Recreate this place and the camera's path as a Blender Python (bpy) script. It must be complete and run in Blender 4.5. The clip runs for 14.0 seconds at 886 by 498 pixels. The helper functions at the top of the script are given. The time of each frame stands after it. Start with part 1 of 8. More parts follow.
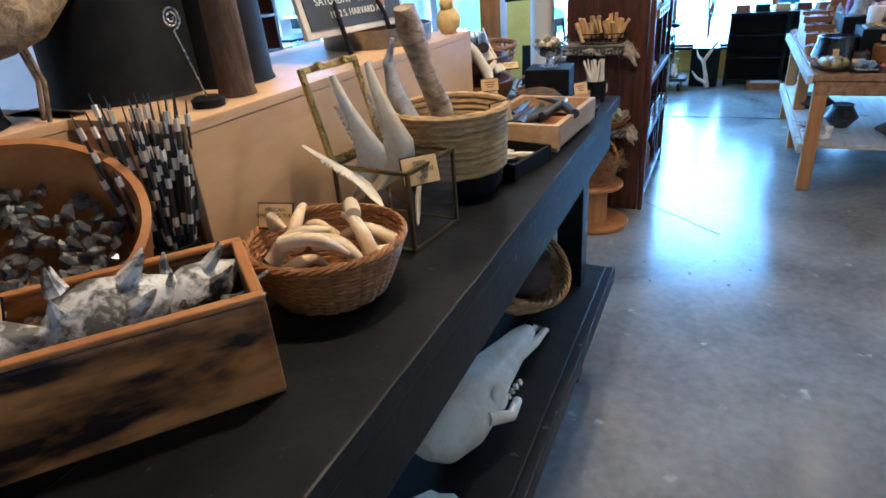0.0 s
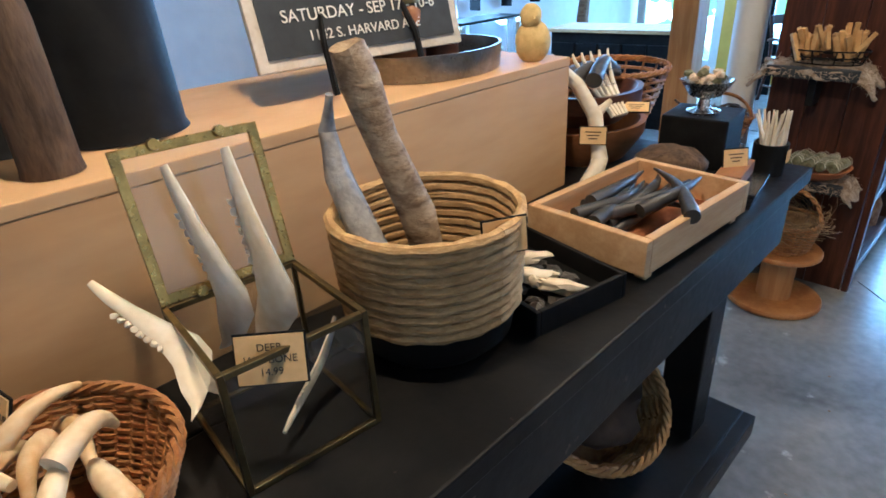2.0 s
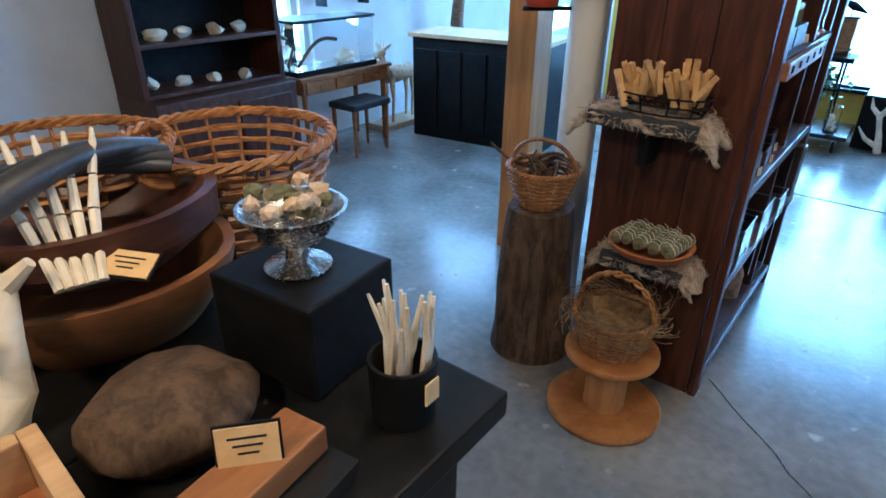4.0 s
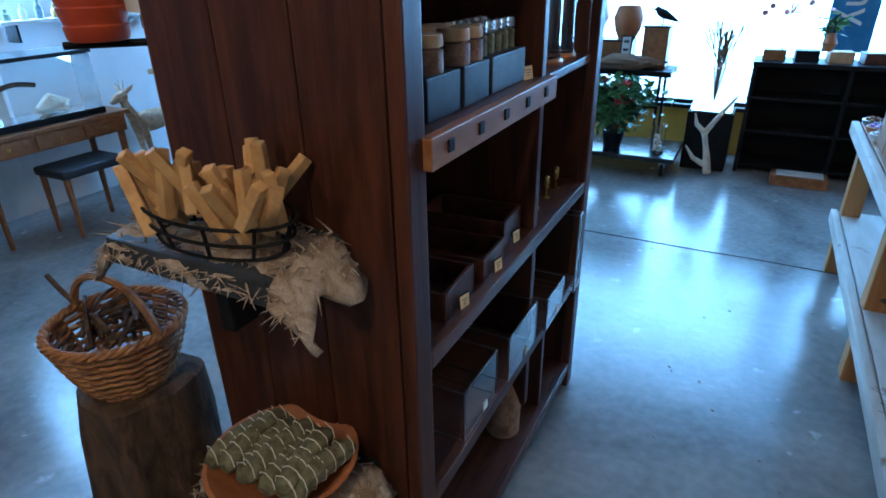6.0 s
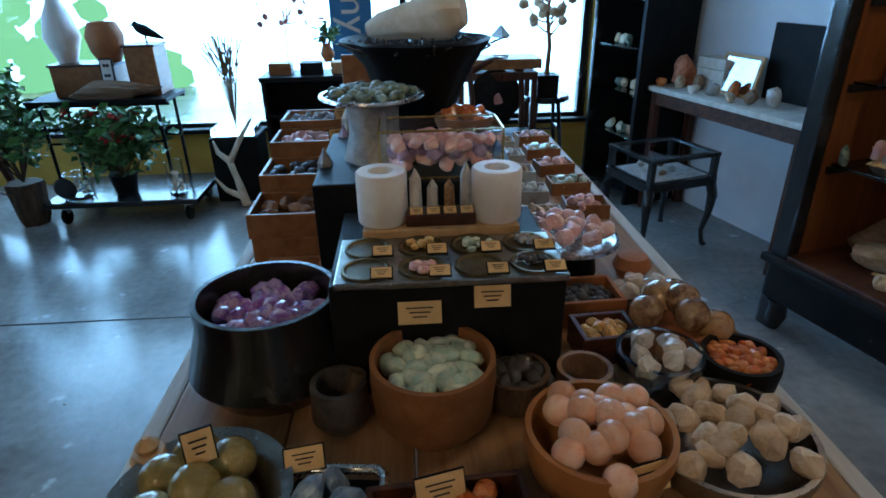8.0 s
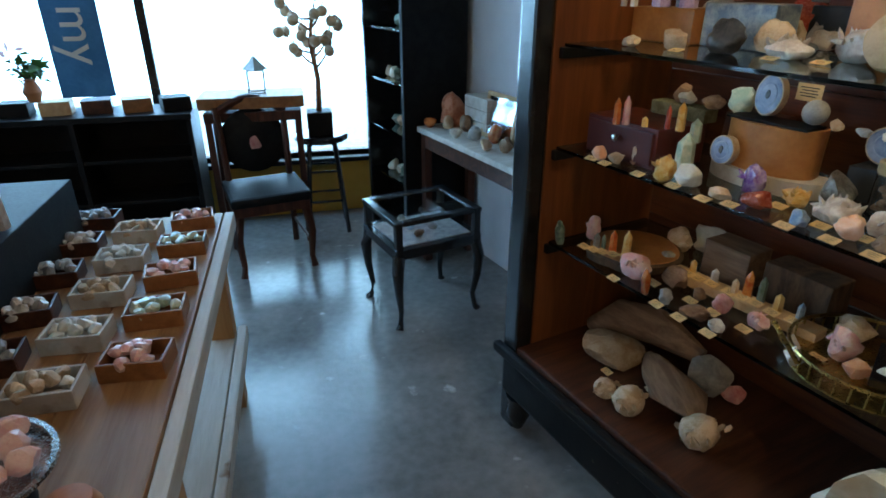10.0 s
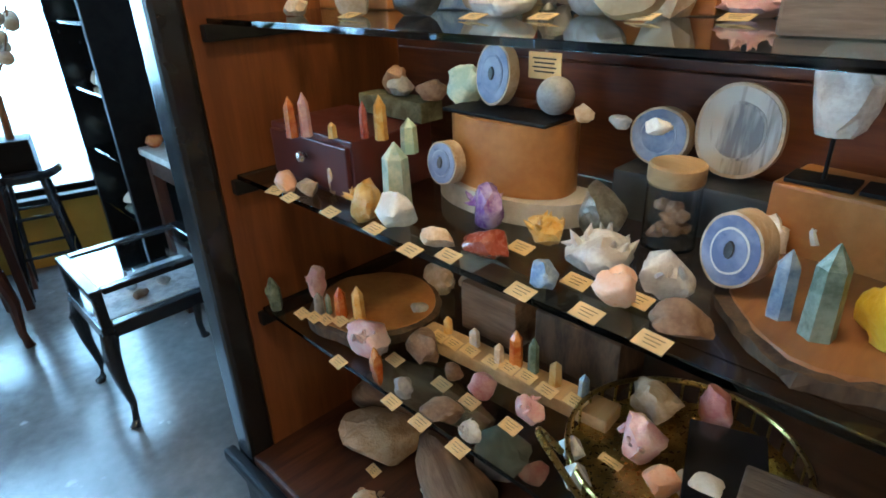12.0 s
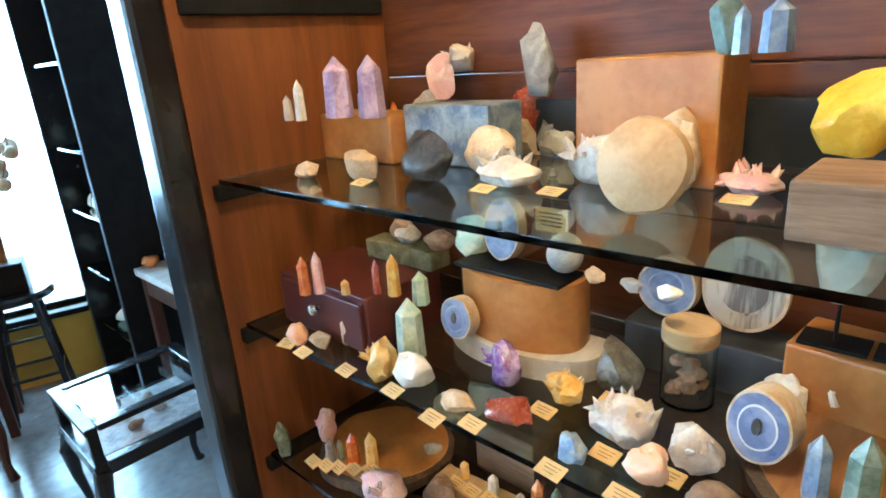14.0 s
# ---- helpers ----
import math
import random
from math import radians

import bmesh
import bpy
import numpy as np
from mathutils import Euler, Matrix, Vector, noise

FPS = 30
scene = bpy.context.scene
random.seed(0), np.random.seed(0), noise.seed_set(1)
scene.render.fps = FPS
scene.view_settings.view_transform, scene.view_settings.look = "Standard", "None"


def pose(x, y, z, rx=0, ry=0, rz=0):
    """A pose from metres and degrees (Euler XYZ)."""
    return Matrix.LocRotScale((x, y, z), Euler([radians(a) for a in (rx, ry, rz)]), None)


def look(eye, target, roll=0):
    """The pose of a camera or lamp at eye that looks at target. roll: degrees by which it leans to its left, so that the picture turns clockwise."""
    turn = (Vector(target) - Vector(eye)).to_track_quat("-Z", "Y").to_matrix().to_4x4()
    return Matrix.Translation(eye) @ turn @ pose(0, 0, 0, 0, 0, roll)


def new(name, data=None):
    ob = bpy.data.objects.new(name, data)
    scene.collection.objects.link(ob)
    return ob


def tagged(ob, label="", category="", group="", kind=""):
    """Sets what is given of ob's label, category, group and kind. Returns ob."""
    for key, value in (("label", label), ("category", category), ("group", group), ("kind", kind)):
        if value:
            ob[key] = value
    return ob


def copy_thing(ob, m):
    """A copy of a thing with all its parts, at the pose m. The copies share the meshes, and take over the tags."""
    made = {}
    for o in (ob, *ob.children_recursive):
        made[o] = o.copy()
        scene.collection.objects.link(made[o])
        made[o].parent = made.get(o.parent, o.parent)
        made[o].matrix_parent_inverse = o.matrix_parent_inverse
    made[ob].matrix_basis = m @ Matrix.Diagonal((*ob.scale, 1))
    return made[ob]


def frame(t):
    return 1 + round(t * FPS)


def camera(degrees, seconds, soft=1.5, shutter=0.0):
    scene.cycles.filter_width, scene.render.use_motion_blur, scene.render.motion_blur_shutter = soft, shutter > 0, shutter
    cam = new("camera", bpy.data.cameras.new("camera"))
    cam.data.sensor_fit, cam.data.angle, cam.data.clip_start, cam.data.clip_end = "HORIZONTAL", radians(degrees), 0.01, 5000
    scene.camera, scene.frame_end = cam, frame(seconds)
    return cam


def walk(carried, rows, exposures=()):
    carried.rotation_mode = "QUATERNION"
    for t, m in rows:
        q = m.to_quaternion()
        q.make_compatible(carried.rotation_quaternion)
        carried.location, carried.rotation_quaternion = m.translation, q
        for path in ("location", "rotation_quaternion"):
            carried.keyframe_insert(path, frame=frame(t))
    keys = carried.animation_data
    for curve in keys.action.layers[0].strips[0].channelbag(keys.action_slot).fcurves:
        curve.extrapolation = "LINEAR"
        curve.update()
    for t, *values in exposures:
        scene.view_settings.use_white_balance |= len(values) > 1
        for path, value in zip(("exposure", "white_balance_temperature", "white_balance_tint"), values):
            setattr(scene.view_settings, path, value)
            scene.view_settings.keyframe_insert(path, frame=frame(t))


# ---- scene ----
cam = camera(73.9, 14.0, soft=1.7)
# seconds, place, yaw, pitch, roll
ROWS = [
    (0.0, 0.308, 0.333, 1.456, 24.19, -25.60, 4.27),
    (0.5, 0.305, 0.586, 1.439, 26.56, -25.71, 3.90),
    (1.0, 0.198, 0.788, 1.431, 33.14, -26.16, 3.36),
    (1.5, 0.206, 0.898, 1.431, 39.32, -26.30, 3.27),
    (2.0, 0.296, 1.010, 1.475, 44.32, -26.43, 3.07),
    (2.5, 0.318, 1.240, 1.439, 43.35, -26.61, 2.90),
    (3.0, 0.272, 1.505, 1.429, 41.05, -26.79, 1.34),
    (3.2, 0.250, 1.606, 1.442, 41.08, -27.02, 0.74),
    (5.3, 0.237, 2.771, 1.389, 31.52, -26.25, -0.50),
    (5.5, 0.235, 2.870, 1.365, 30.72, -26.04, -0.22),
    (6.0, 0.345, 3.239, 1.378, 27.31, -25.62, 0.94),
    (6.5, 0.440, 3.578, 1.352, 19.26, -25.53, 2.10),
    (7.0, 0.582, 3.853, 1.404, 9.24, -26.37, 1.79),
    (7.5, 0.844, 3.963, 1.326, 0.29, -25.29, -0.08),
    (8.0, 1.180, 4.089, 1.340, -3.92, -25.25, 0.91),
    (8.5, 1.485, 4.259, 1.331, -7.70, -24.91, 2.19),
    (8.7, 1.594, 4.308, 1.347, -8.56, -25.14, 3.03),
    (10.8, 2.194, 4.709, 1.411, -18.60, -24.26, -0.99),
    (11.0, 2.247, 4.764, 1.402, -20.55, -24.62, -0.34),
    (11.5, 2.425, 4.900, 1.345, -24.92, -24.95, 0.59),
    (12.0, 2.536, 4.926, 1.318, -29.48, -25.61, 2.09),
    (12.5, 2.575, 4.920, 1.303, -32.71, -25.33, 3.22),
    (13.0, 2.588, 4.941, 1.304, -34.65, -24.04, 4.21),
    (13.5, 2.590, 4.959, 1.374, -34.40, -21.40, 4.69),
    (14.0, 2.521, 4.972, 1.434, -31.70, -18.28, 3.98),
]
walk(cam, [(t, pose(x, y, z, 90 + pitch, roll, yaw)) for t, x, y, z, yaw, pitch, roll in ROWS],
     ((0.0, 0.85, 5000, 8), (1.0, 0.75, 5100, 8), (3.2, 0.75, 5300, 8), (5.5, 0.15, 5100, 8), (7.0, 0.1, 5400, 8), (8.0, -0.42, 6000, 8), (8.7, -0.42, 6900, 8), (11.0, 0.05, 6500, 8), (12.5, 0.85, 6500, 8), (14.0, 1.25, 6700, 8)))

# ---- world and light ----
world = bpy.data.worlds.new("sky")
scene.world = world
world.use_nodes = True
wn = world.node_tree.nodes
sky = wn.new("ShaderNodeTexSky")
sky.sky_type, sky.sun_disc, sky.sun_elevation, sky.sun_rotation = "NISHITA", False, radians(48), radians(200)
world.node_tree.links.new(sky.outputs[0], wn["Background"].inputs[0])
wn["Background"].inputs[1].default_value = 0.06


def lamp(name, kind, m, energy, colour, size=0.1, size_y=None):
    d = bpy.data.lights.new(name, kind)
    d.energy, d.color = energy, colour
    if kind == "AREA":
        d.shape, d.size, d.size_y = "RECTANGLE", size, size_y or size
    elif kind == "SUN":
        d.angle = radians(0.5)
    else:
        d.shadow_soft_size = size
    ob = new(name, d)
    ob.matrix_world = m
    return ob


lamp("sun", "SUN", look((-5, -10, 16), (0, 4, 0)), 3.0, (1.0, 0.93, 0.82))
# daylight in two window openings; the last lamp is added before closed wall
lamp("shopfront_daylight", "AREA", look((0.2, 8.22, 1.5), (0.2, 0, 0.7)), 150, (0.26, 0.57, 1.0), 4.2, 2.0)
lamp("side_window_daylight", "AREA", look((-3.5, 5.0, 1.6), (0, 4.6, 0.8)), 60, (0.34, 0.63, 1.0), 1.3, 1.5)
lamp("side_door_daylight", "AREA", look((-3.5, 7.3, 1.3), (0, 6.6, 0.6)), 60, (0.34, 0.63, 1.0), 1.2, 2.2)
WARM = (1.0, 0.72, 0.43)

# ---- materials ----
def mat(name, c1, c2=None, rough=0.6, metal=0.0, scale=12.0, bump=0.15, coat=0.0, stretch=(1, 1, 1), fine=6.0, trans=0.0, ior=1.45, mix=(0.35, 0.65), sss=0.0, alpha=1.0, vary=0.0, wear=None):
    m = bpy.data.materials.new(name)
    m.use_nodes = True
    n, l = m.node_tree.nodes, m.node_tree.links
    b = n["Principled BSDF"]
    b.inputs["Roughness"].default_value, b.inputs["Metallic"].default_value = rough, metal
    b.inputs["Specular IOR Level"].default_value = 0.35 if trans < 0.5 and coat == 0 and rough > 0.4 else 0.5
    b.inputs["Coat Weight"].default_value, b.inputs["Coat Roughness"].default_value = coat, 0.12
    b.inputs["Transmission Weight"].default_value, b.inputs["IOR"].default_value = trans, ior
    b.inputs["Subsurface Weight"].default_value = sss
    b.inputs["Subsurface Radius"].default_value = (0.02, 0.012, 0.008)
    co = n.new("ShaderNodeTexCoord")
    mp = n.new("ShaderNodeMapping")
    mp.inputs["Scale"].default_value = stretch
    l.new(co.outputs["Object"], mp.inputs["Vector"])
    info = n.new("ShaderNodeObjectInfo")
    off = n.new("ShaderNodeVectorMath")
    off.operation = "MULTIPLY_ADD"
    off.inputs[1].default_value = (1, 1, 1)
    sc = n.new("ShaderNodeVectorMath")
    sc.operation = "SCALE"
    sc.inputs[0].default_value = (7.3, 5.1, 9.7)
    l.new(info.outputs["Random"], sc.inputs["Scale"])
    l.new(mp.outputs[0], off.inputs[0])
    l.new(sc.outputs[0], off.inputs[2])
    big = n.new("ShaderNodeTexNoise")
    big.inputs["Scale"].default_value, big.inputs["Detail"].default_value, big.inputs["Distortion"].default_value = scale, 8, 0.6
    small = n.new("ShaderNodeTexNoise")
    small.inputs["Scale"].default_value, small.inputs["Detail"].default_value = scale * fine, 5
    for t in (big, small):
        l.new(off.outputs[0], t.inputs["Vector"])
    ramp = n.new("ShaderNodeValToRGB")
    c2 = c2 or tuple(v * 0.7 for v in c1)
    e = ramp.color_ramp.elements
    e[0].position, e[0].color, e[1].position, e[1].color = mix[0], (*c1, 1), mix[1], (*c2, 1)
    add = n.new("ShaderNodeMath")
    add.operation = "MULTIPLY_ADD"
    add.inputs[1].default_value = 0.35
    l.new(small.outputs["Fac"], add.inputs[0])
    sub = n.new("ShaderNodeMath")
    sub.operation = "MULTIPLY_ADD"
    sub.inputs[1].default_value, sub.inputs[2].default_value = 1.0, -0.17
    l.new(big.outputs["Fac"], sub.inputs[0])
    l.new(sub.outputs[0], add.inputs[2])
    l.new(add.outputs[0], ramp.inputs[0])
    colour = ramp.outputs[0]
    if wear:
        w = n.new("ShaderNodeTexNoise")
        w.inputs["Scale"].default_value, w.inputs["Detail"].default_value = wear[1], 10
        l.new(co.outputs["Object"], w.inputs["Vector"])
        wr = n.new("ShaderNodeMapRange")
        wr.inputs[1].default_value, wr.inputs[2].default_value = wear[2], wear[2] + 0.06
        l.new(w.outputs["Fac"], wr.inputs[0])
        mx = n.new("ShaderNodeMix")
        mx.data_type = "RGBA"
        mx.inputs[7].default_value = (*wear[0], 1)
        l.new(wr.outputs[0], mx.inputs[0])
        l.new(colour, mx.inputs[6])
        colour = mx.outputs[2]
    if vary:
        hs = n.new("ShaderNodeHueSaturation")
        vr = n.new("ShaderNodeMapRange")
        vr.inputs[3].default_value, vr.inputs[4].default_value = 1 - vary, 1 + vary
        geo = n.new("ShaderNodeNewGeometry")
        av = n.new("ShaderNodeMath")
        av.operation = "ADD"
        l.new(geo.outputs["Random Per Island"], av.inputs[0])
        l.new(info.outputs["Random"], av.inputs[1])
        fr = n.new("ShaderNodeMath")
        fr.operation = "FRACT"
        l.new(av.outputs[0], fr.inputs[0])
        l.new(fr.outputs[0], vr.inputs[0])
        l.new(vr.outputs[0], hs.inputs["Value"])
        l.new(colour, hs.inputs["Color"])
        colour = hs.outputs[0]
    l.new(colour, b.inputs["Base Color"])
    rr = n.new("ShaderNodeMapRange")
    rr.inputs[3].default_value, rr.inputs[4].default_value = max(rough - 0.1, 0.02), min(rough + 0.12, 1)
    l.new(small.outputs["Fac"], rr.inputs[0])
    if trans < 0.5:
        l.new(rr.outputs[0], b.inputs["Roughness"])
    if bump:
        bp = n.new("ShaderNodeBump")
        bp.inputs["Strength"].default_value, bp.inputs["Distance"].default_value = bump, 0.004
        l.new(add.outputs[0], bp.inputs["Height"])
        l.new(bp.outputs[0], b.inputs["Normal"])
    return m


def glow(name, colour, strength):
    m = bpy.data.materials.new(name)
    m.use_nodes = True
    n, l = m.node_tree.nodes, m.node_tree.links
    n.remove(n["Principled BSDF"])
    e = n.new("ShaderNodeEmission")
    e.inputs[0].default_value, e.inputs[1].default_value = (*colour, 1), strength
    l.new(e.outputs[0], n["Material Output"].inputs[0])
    return m


CONCRETE = mat("polished_concrete", (0.14, 0.132, 0.122), (0.34, 0.325, 0.30), 0.19, 0, 1.7, 0.6, 0.0, fine=16, mix=(0.28, 0.74), wear=((0.48, 0.46, 0.43), 8, 0.66))
YELLOW = mat("yellow_wall_paint", (0.62, 0.36, 0.06), (0.55, 0.30, 0.05), 0.7, 0, 3, 0.1)
WHITEW = mat("white_wall_paint", (0.75, 0.76, 0.78), (0.66, 0.67, 0.7), 0.75, 0, 2, 0.1)
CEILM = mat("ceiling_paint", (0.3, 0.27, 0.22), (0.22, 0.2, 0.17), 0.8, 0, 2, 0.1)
BLACKP = mat("worn_black_paint", (0.005, 0.005, 0.0055), (0.012, 0.0115, 0.011), 0.42, 0, 9, 0.35, wear=((0.13, 0.10, 0.075), 30, 0.69))
BLACKP.node_tree.nodes["Principled BSDF"].inputs["Specular IOR Level"].default_value = 0.2
BLACKG = mat("gloss_black_lacquer", (0.010, 0.010, 0.011), (0.018, 0.018, 0.018), 0.2, 0, 6, 0.05, coat=0.4)
BLACKM = mat("matt_black", (0.005, 0.005, 0.0055), (0.010, 0.010, 0.010), 0.55, 0, 20, 0.1)
BLACKM.node_tree.nodes["Principled BSDF"].inputs["Specular IOR Level"].default_value = 0.18
DARKWOOD = mat("dark_red_brown_wood", (0.036, 0.011, 0.006), (0.085, 0.028, 0.013), 0.42, 0, 5, 0.25, stretch=(6, 6, 0.6))
DARKWOODY = mat("dark_red_brown_shelf_wood", (0.04, 0.014, 0.008), (0.10, 0.036, 0.018), 0.38, 0, 5, 0.2, stretch=(6, 0.6, 6))
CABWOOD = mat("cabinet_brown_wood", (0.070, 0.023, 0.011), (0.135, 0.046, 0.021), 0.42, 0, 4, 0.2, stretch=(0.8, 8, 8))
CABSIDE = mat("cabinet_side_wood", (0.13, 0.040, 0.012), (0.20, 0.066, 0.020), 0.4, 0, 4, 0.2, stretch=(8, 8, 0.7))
PINE = mat("pine_post", (0.50, 0.25, 0.09), (0.40, 0.18, 0.06), 0.55, 0, 5, 0.2, stretch=(6, 6, 0.5))
PLY = mat("pale_plywood", (0.60, 0.38, 0.19), (0.50, 0.30, 0.14), 0.5, 0, 2.5, 0.12, stretch=(1, 0.7, 3), wear=((0.20, 0.10, 0.05), 5, 0.76))
PALEWOOD = mat("pale_pine", (0.58, 0.38, 0.20), (0.46, 0.28, 0.13), 0.5, 0, 5, 0.2, stretch=(6, 0.7, 6))
TABLEWOOD = mat("worn_table_wood", (0.23, 0.115, 0.05), (0.38, 0.22, 0.11), 0.5, 0, 4, 0.35, stretch=(6, 0.6, 6))
WHITEWASH = mat("whitewashed_wood", (0.48, 0.43, 0.36), (0.60, 0.56, 0.50), 0.6, 0, 4, 0.4, stretch=(6, 0.7, 6), wear=((0.22, 0.12, 0.06), 7, 0.63))
MIDWOOD = mat("warm_brown_wood", (0.21, 0.085, 0.03), (0.30, 0.13, 0.05), 0.42, 0, 6, 0.2, stretch=(5, 1, 5))
ORANGEWOOD = mat("burl_wood", (0.45, 0.20, 0.06), (0.34, 0.13, 0.035), 0.35, 0, 14, 0.1)
WHITEP = mat("white_pole_paint", (0.72, 0.70, 0.66), (0.62, 0.60, 0.56), 0.5, 0, 4, 0.1)
BONE = mat("bleached_bone", (0.80, 0.73, 0.60), (0.66, 0.55, 0.38), 0.5, 0, 14, 0.3, sss=0.08)
TUSK = mat("ivory_tusk", (0.80, 0.66, 0.44), (0.58, 0.36, 0.16), 0.35, 0, 11, 0.2, sss=0.1, stretch=(1, 1, 2))
HORN = mat("pale_horn", (0.46, 0.35, 0.23), (0.20, 0.13, 0.075), 0.55, 0, 26, 0.9, stretch=(1, 1, 2))
BLACKHORN = mat("black_horn", (0.020, 0.020, 0.020), (0.045, 0.042, 0.04), 0.4, 0, 18, 0.4)
ROPE = mat("seagrass_rope", (0.56, 0.37, 0.17), (0.36, 0.22, 0.09), 0.75, 0, 45, 0.8, stretch=(1, 1, 4), vary=0.15)
WICKER = mat("wicker", (0.40, 0.19, 0.06), (0.24, 0.095, 0.03), 0.5, 0, 40, 0.6, vary=0.25)
PALEWICKER = mat("pale_wicker", (0.55, 0.33, 0.13), (0.38, 0.20, 0.07), 0.5, 0, 40, 0.6, vary=0.2)
BRASS = mat("aged_brass", (0.55, 0.38, 0.12), (0.35, 0.24, 0.08), 0.28, 1.0, 30, 0.1)
DARKBRASS = mat("dark_brass", (0.16, 0.12, 0.05), (0.10, 0.075, 0.035), 0.35, 0.8, 30, 0.1)
STEEL = mat("brushed_steel", (0.62, 0.60, 0.57), (0.48, 0.46, 0.44), 0.25, 1.0, 40, 0.05)
PEWTER = mat("pewter_tray", (0.34, 0.32, 0.29), (0.22, 0.20, 0.18), 0.3, 1.0, 25, 0.2)
GLASS = mat("clear_glass", (0.95, 0.97, 0.96), (0.93, 0.96, 0.95), 0.02, 0, 4, 0, trans=1.0)
GREENGLASS = mat("glass_shelf", (0.62, 0.80, 0.76), (0.60, 0.78, 0.74), 0.02, 0, 4, 0, trans=1.0)
CARD = mat("cream_price_card", (0.76, 0.51, 0.24), (0.68, 0.44, 0.19), 0.7, 0, 30, 0.05)
INK = mat("black_ink", (0.015, 0.013, 0.012), (0.02, 0.018, 0.016), 0.6, 0, 30, 0)
FUR = mat("pale_fur", (0.52, 0.42, 0.32), (0.26, 0.18, 0.11), 0.9, 0, 30, 1.0, fine=10)
BARK = mat("bark", (0.045, 0.027, 0.017), (0.12, 0.075, 0.045), 0.85, 0, 16, 1.0, stretch=(2, 2, 0.6))
TERRA = mat("terracotta", (0.42, 0.16, 0.06), (0.34, 0.12, 0.045), 0.55, 0, 14, 0.15)
SAGE = mat("dried_sage", (0.20, 0.19, 0.11), (0.11, 0.10, 0.05), 0.9, 0, 50, 0.9)
TWINE = mat("twine", (0.72, 0.68, 0.56), (0.6, 0.55, 0.42), 0.8, 0, 60, 0.3)
PALO = mat("palo_santo_wood", (0.62, 0.38, 0.15), (0.46, 0.25, 0.09), 0.6, 0, 20, 0.3, vary=0.2)
LEAF = mat("green_leaf", (0.05, 0.14, 0.03), (0.09, 0.20, 0.05), 0.4, 0, 10, 0.1, vary=0.4)
PETAL = mat("red_petal", (0.55, 0.03, 0.02), (0.38, 0.015, 0.015), 0.5, 0, 12, 0.1, vary=0.2)
STRAW = mat("dry_straw", (0.27, 0.17, 0.08), (0.14, 0.085, 0.04), 0.8, 0, 30, 0.3, vary=0.3)
GREYBOX = mat("dark_grey_box", (0.045, 0.05, 0.055), (0.03, 0.034, 0.038), 0.5, 0, 10, 0.1)
BACKDROP = glow("overcast_daylight", (0.36, 0.68, 1.0), 12.0)
# emission stands in for sunlight on the far tree and awning
TREEGLOW = glow("glowing_tree_far", (0.22, 0.60, 0.30), 1.8)
PINKGLOW = glow("glowing_awning_far", (1.0, 0.62, 0.62), 1.6)
BULB = glow("warm_bulb", (1.0, 0.72, 0.42), 30.0)
# minerals
def stone(name, c1, c2, rough=0.5, coat=0.0, sss=0.0, scale=30, bump=0.85, trans=0.0, mix=(0.38, 0.62)):
    return mat(name, c1, c2, rough, 0, scale, bump, coat, sss=sss, trans=trans, mix=mix, vary=0.18)


AMETHYST = stone("amethyst", (0.22, 0.08, 0.32), (0.55, 0.38, 0.55), 0.2, 0.5, 0.1)
LILAC = stone("pale_lilac_quartz", (0.46, 0.34, 0.46), (0.24, 0.16, 0.28), 0.3, 0.3, 0.1)
ROSE = stone("rose_quartz", (0.72, 0.38, 0.36), (0.80, 0.56, 0.50), 0.35, 0.2, 0.15)
ROSEDK = stone("rhodonite_pink", (0.52, 0.16, 0.16), (0.66, 0.34, 0.30), 0.4, 0.2)
QUARTZ = stone("milky_quartz", (0.72, 0.67, 0.60), (0.50, 0.42, 0.36), 0.3, 0.3, 0.1)
WHITEST = stone("white_stone", (0.80, 0.77, 0.70), (0.66, 0.62, 0.54), 0.45, 0.1, 0.1)
SELENITE = mat("frosted_selenite", (0.85, 0.80, 0.74), (0.76, 0.70, 0.64), 0.45, 0, 18, 0.1, sss=0.25)
CITRINE = stone("citrine", (0.62, 0.30, 0.05), (0.72, 0.50, 0.20), 0.3, 0.3)
CARNEL = stone("carnelian", (0.50, 0.10, 0.02), (0.66, 0.24, 0.06), 0.2, 0.6, 0.08)
AMBER = stone("yellow_calcite", (0.75, 0.42, 0.03), (0.85, 0.55, 0.08), 0.35, 0.3, 0.15)
TAN = stone("tan_stone", (0.48, 0.33, 0.20), (0.64, 0.50, 0.36), 0.75)
BROWNST = stone("brown_stone", (0.20, 0.105, 0.06), (0.34, 0.21, 0.13), 0.6)
DARKST = stone("dark_stone", (0.035, 0.033, 0.032), (0.09, 0.08, 0.07), 0.35, 0.3)
GREENST = stone("green_stone", (0.10, 0.15, 0.10), (0.26, 0.33, 0.26), 0.4, 0.2)
AMAZON = stone("pale_green_amazonite", (0.36, 0.50, 0.40), (0.62, 0.66, 0.52), 0.3, 0.3)
GREYST = stone("grey_stone", (0.26, 0.25, 0.24), (0.42, 0.40, 0.37), 0.55, 0.1)
BLUEST = stone("blue_stone", (0.13, 0.20, 0.30), (0.34, 0.42, 0.48), 0.35, 0.3)
PYRITE = mat("pyrite", (0.42, 0.38, 0.31), (0.22, 0.19, 0.15), 0.3, 0.7, 60, 0.9)
REDST = stone("red_jasper", (0.30, 0.045, 0.025), (0.42, 0.09, 0.05), 0.25, 0.5)
OLIVE = stone("olive_jade", (0.22, 0.17, 0.05), (0.34, 0.27, 0.10), 0.18, 0.6)
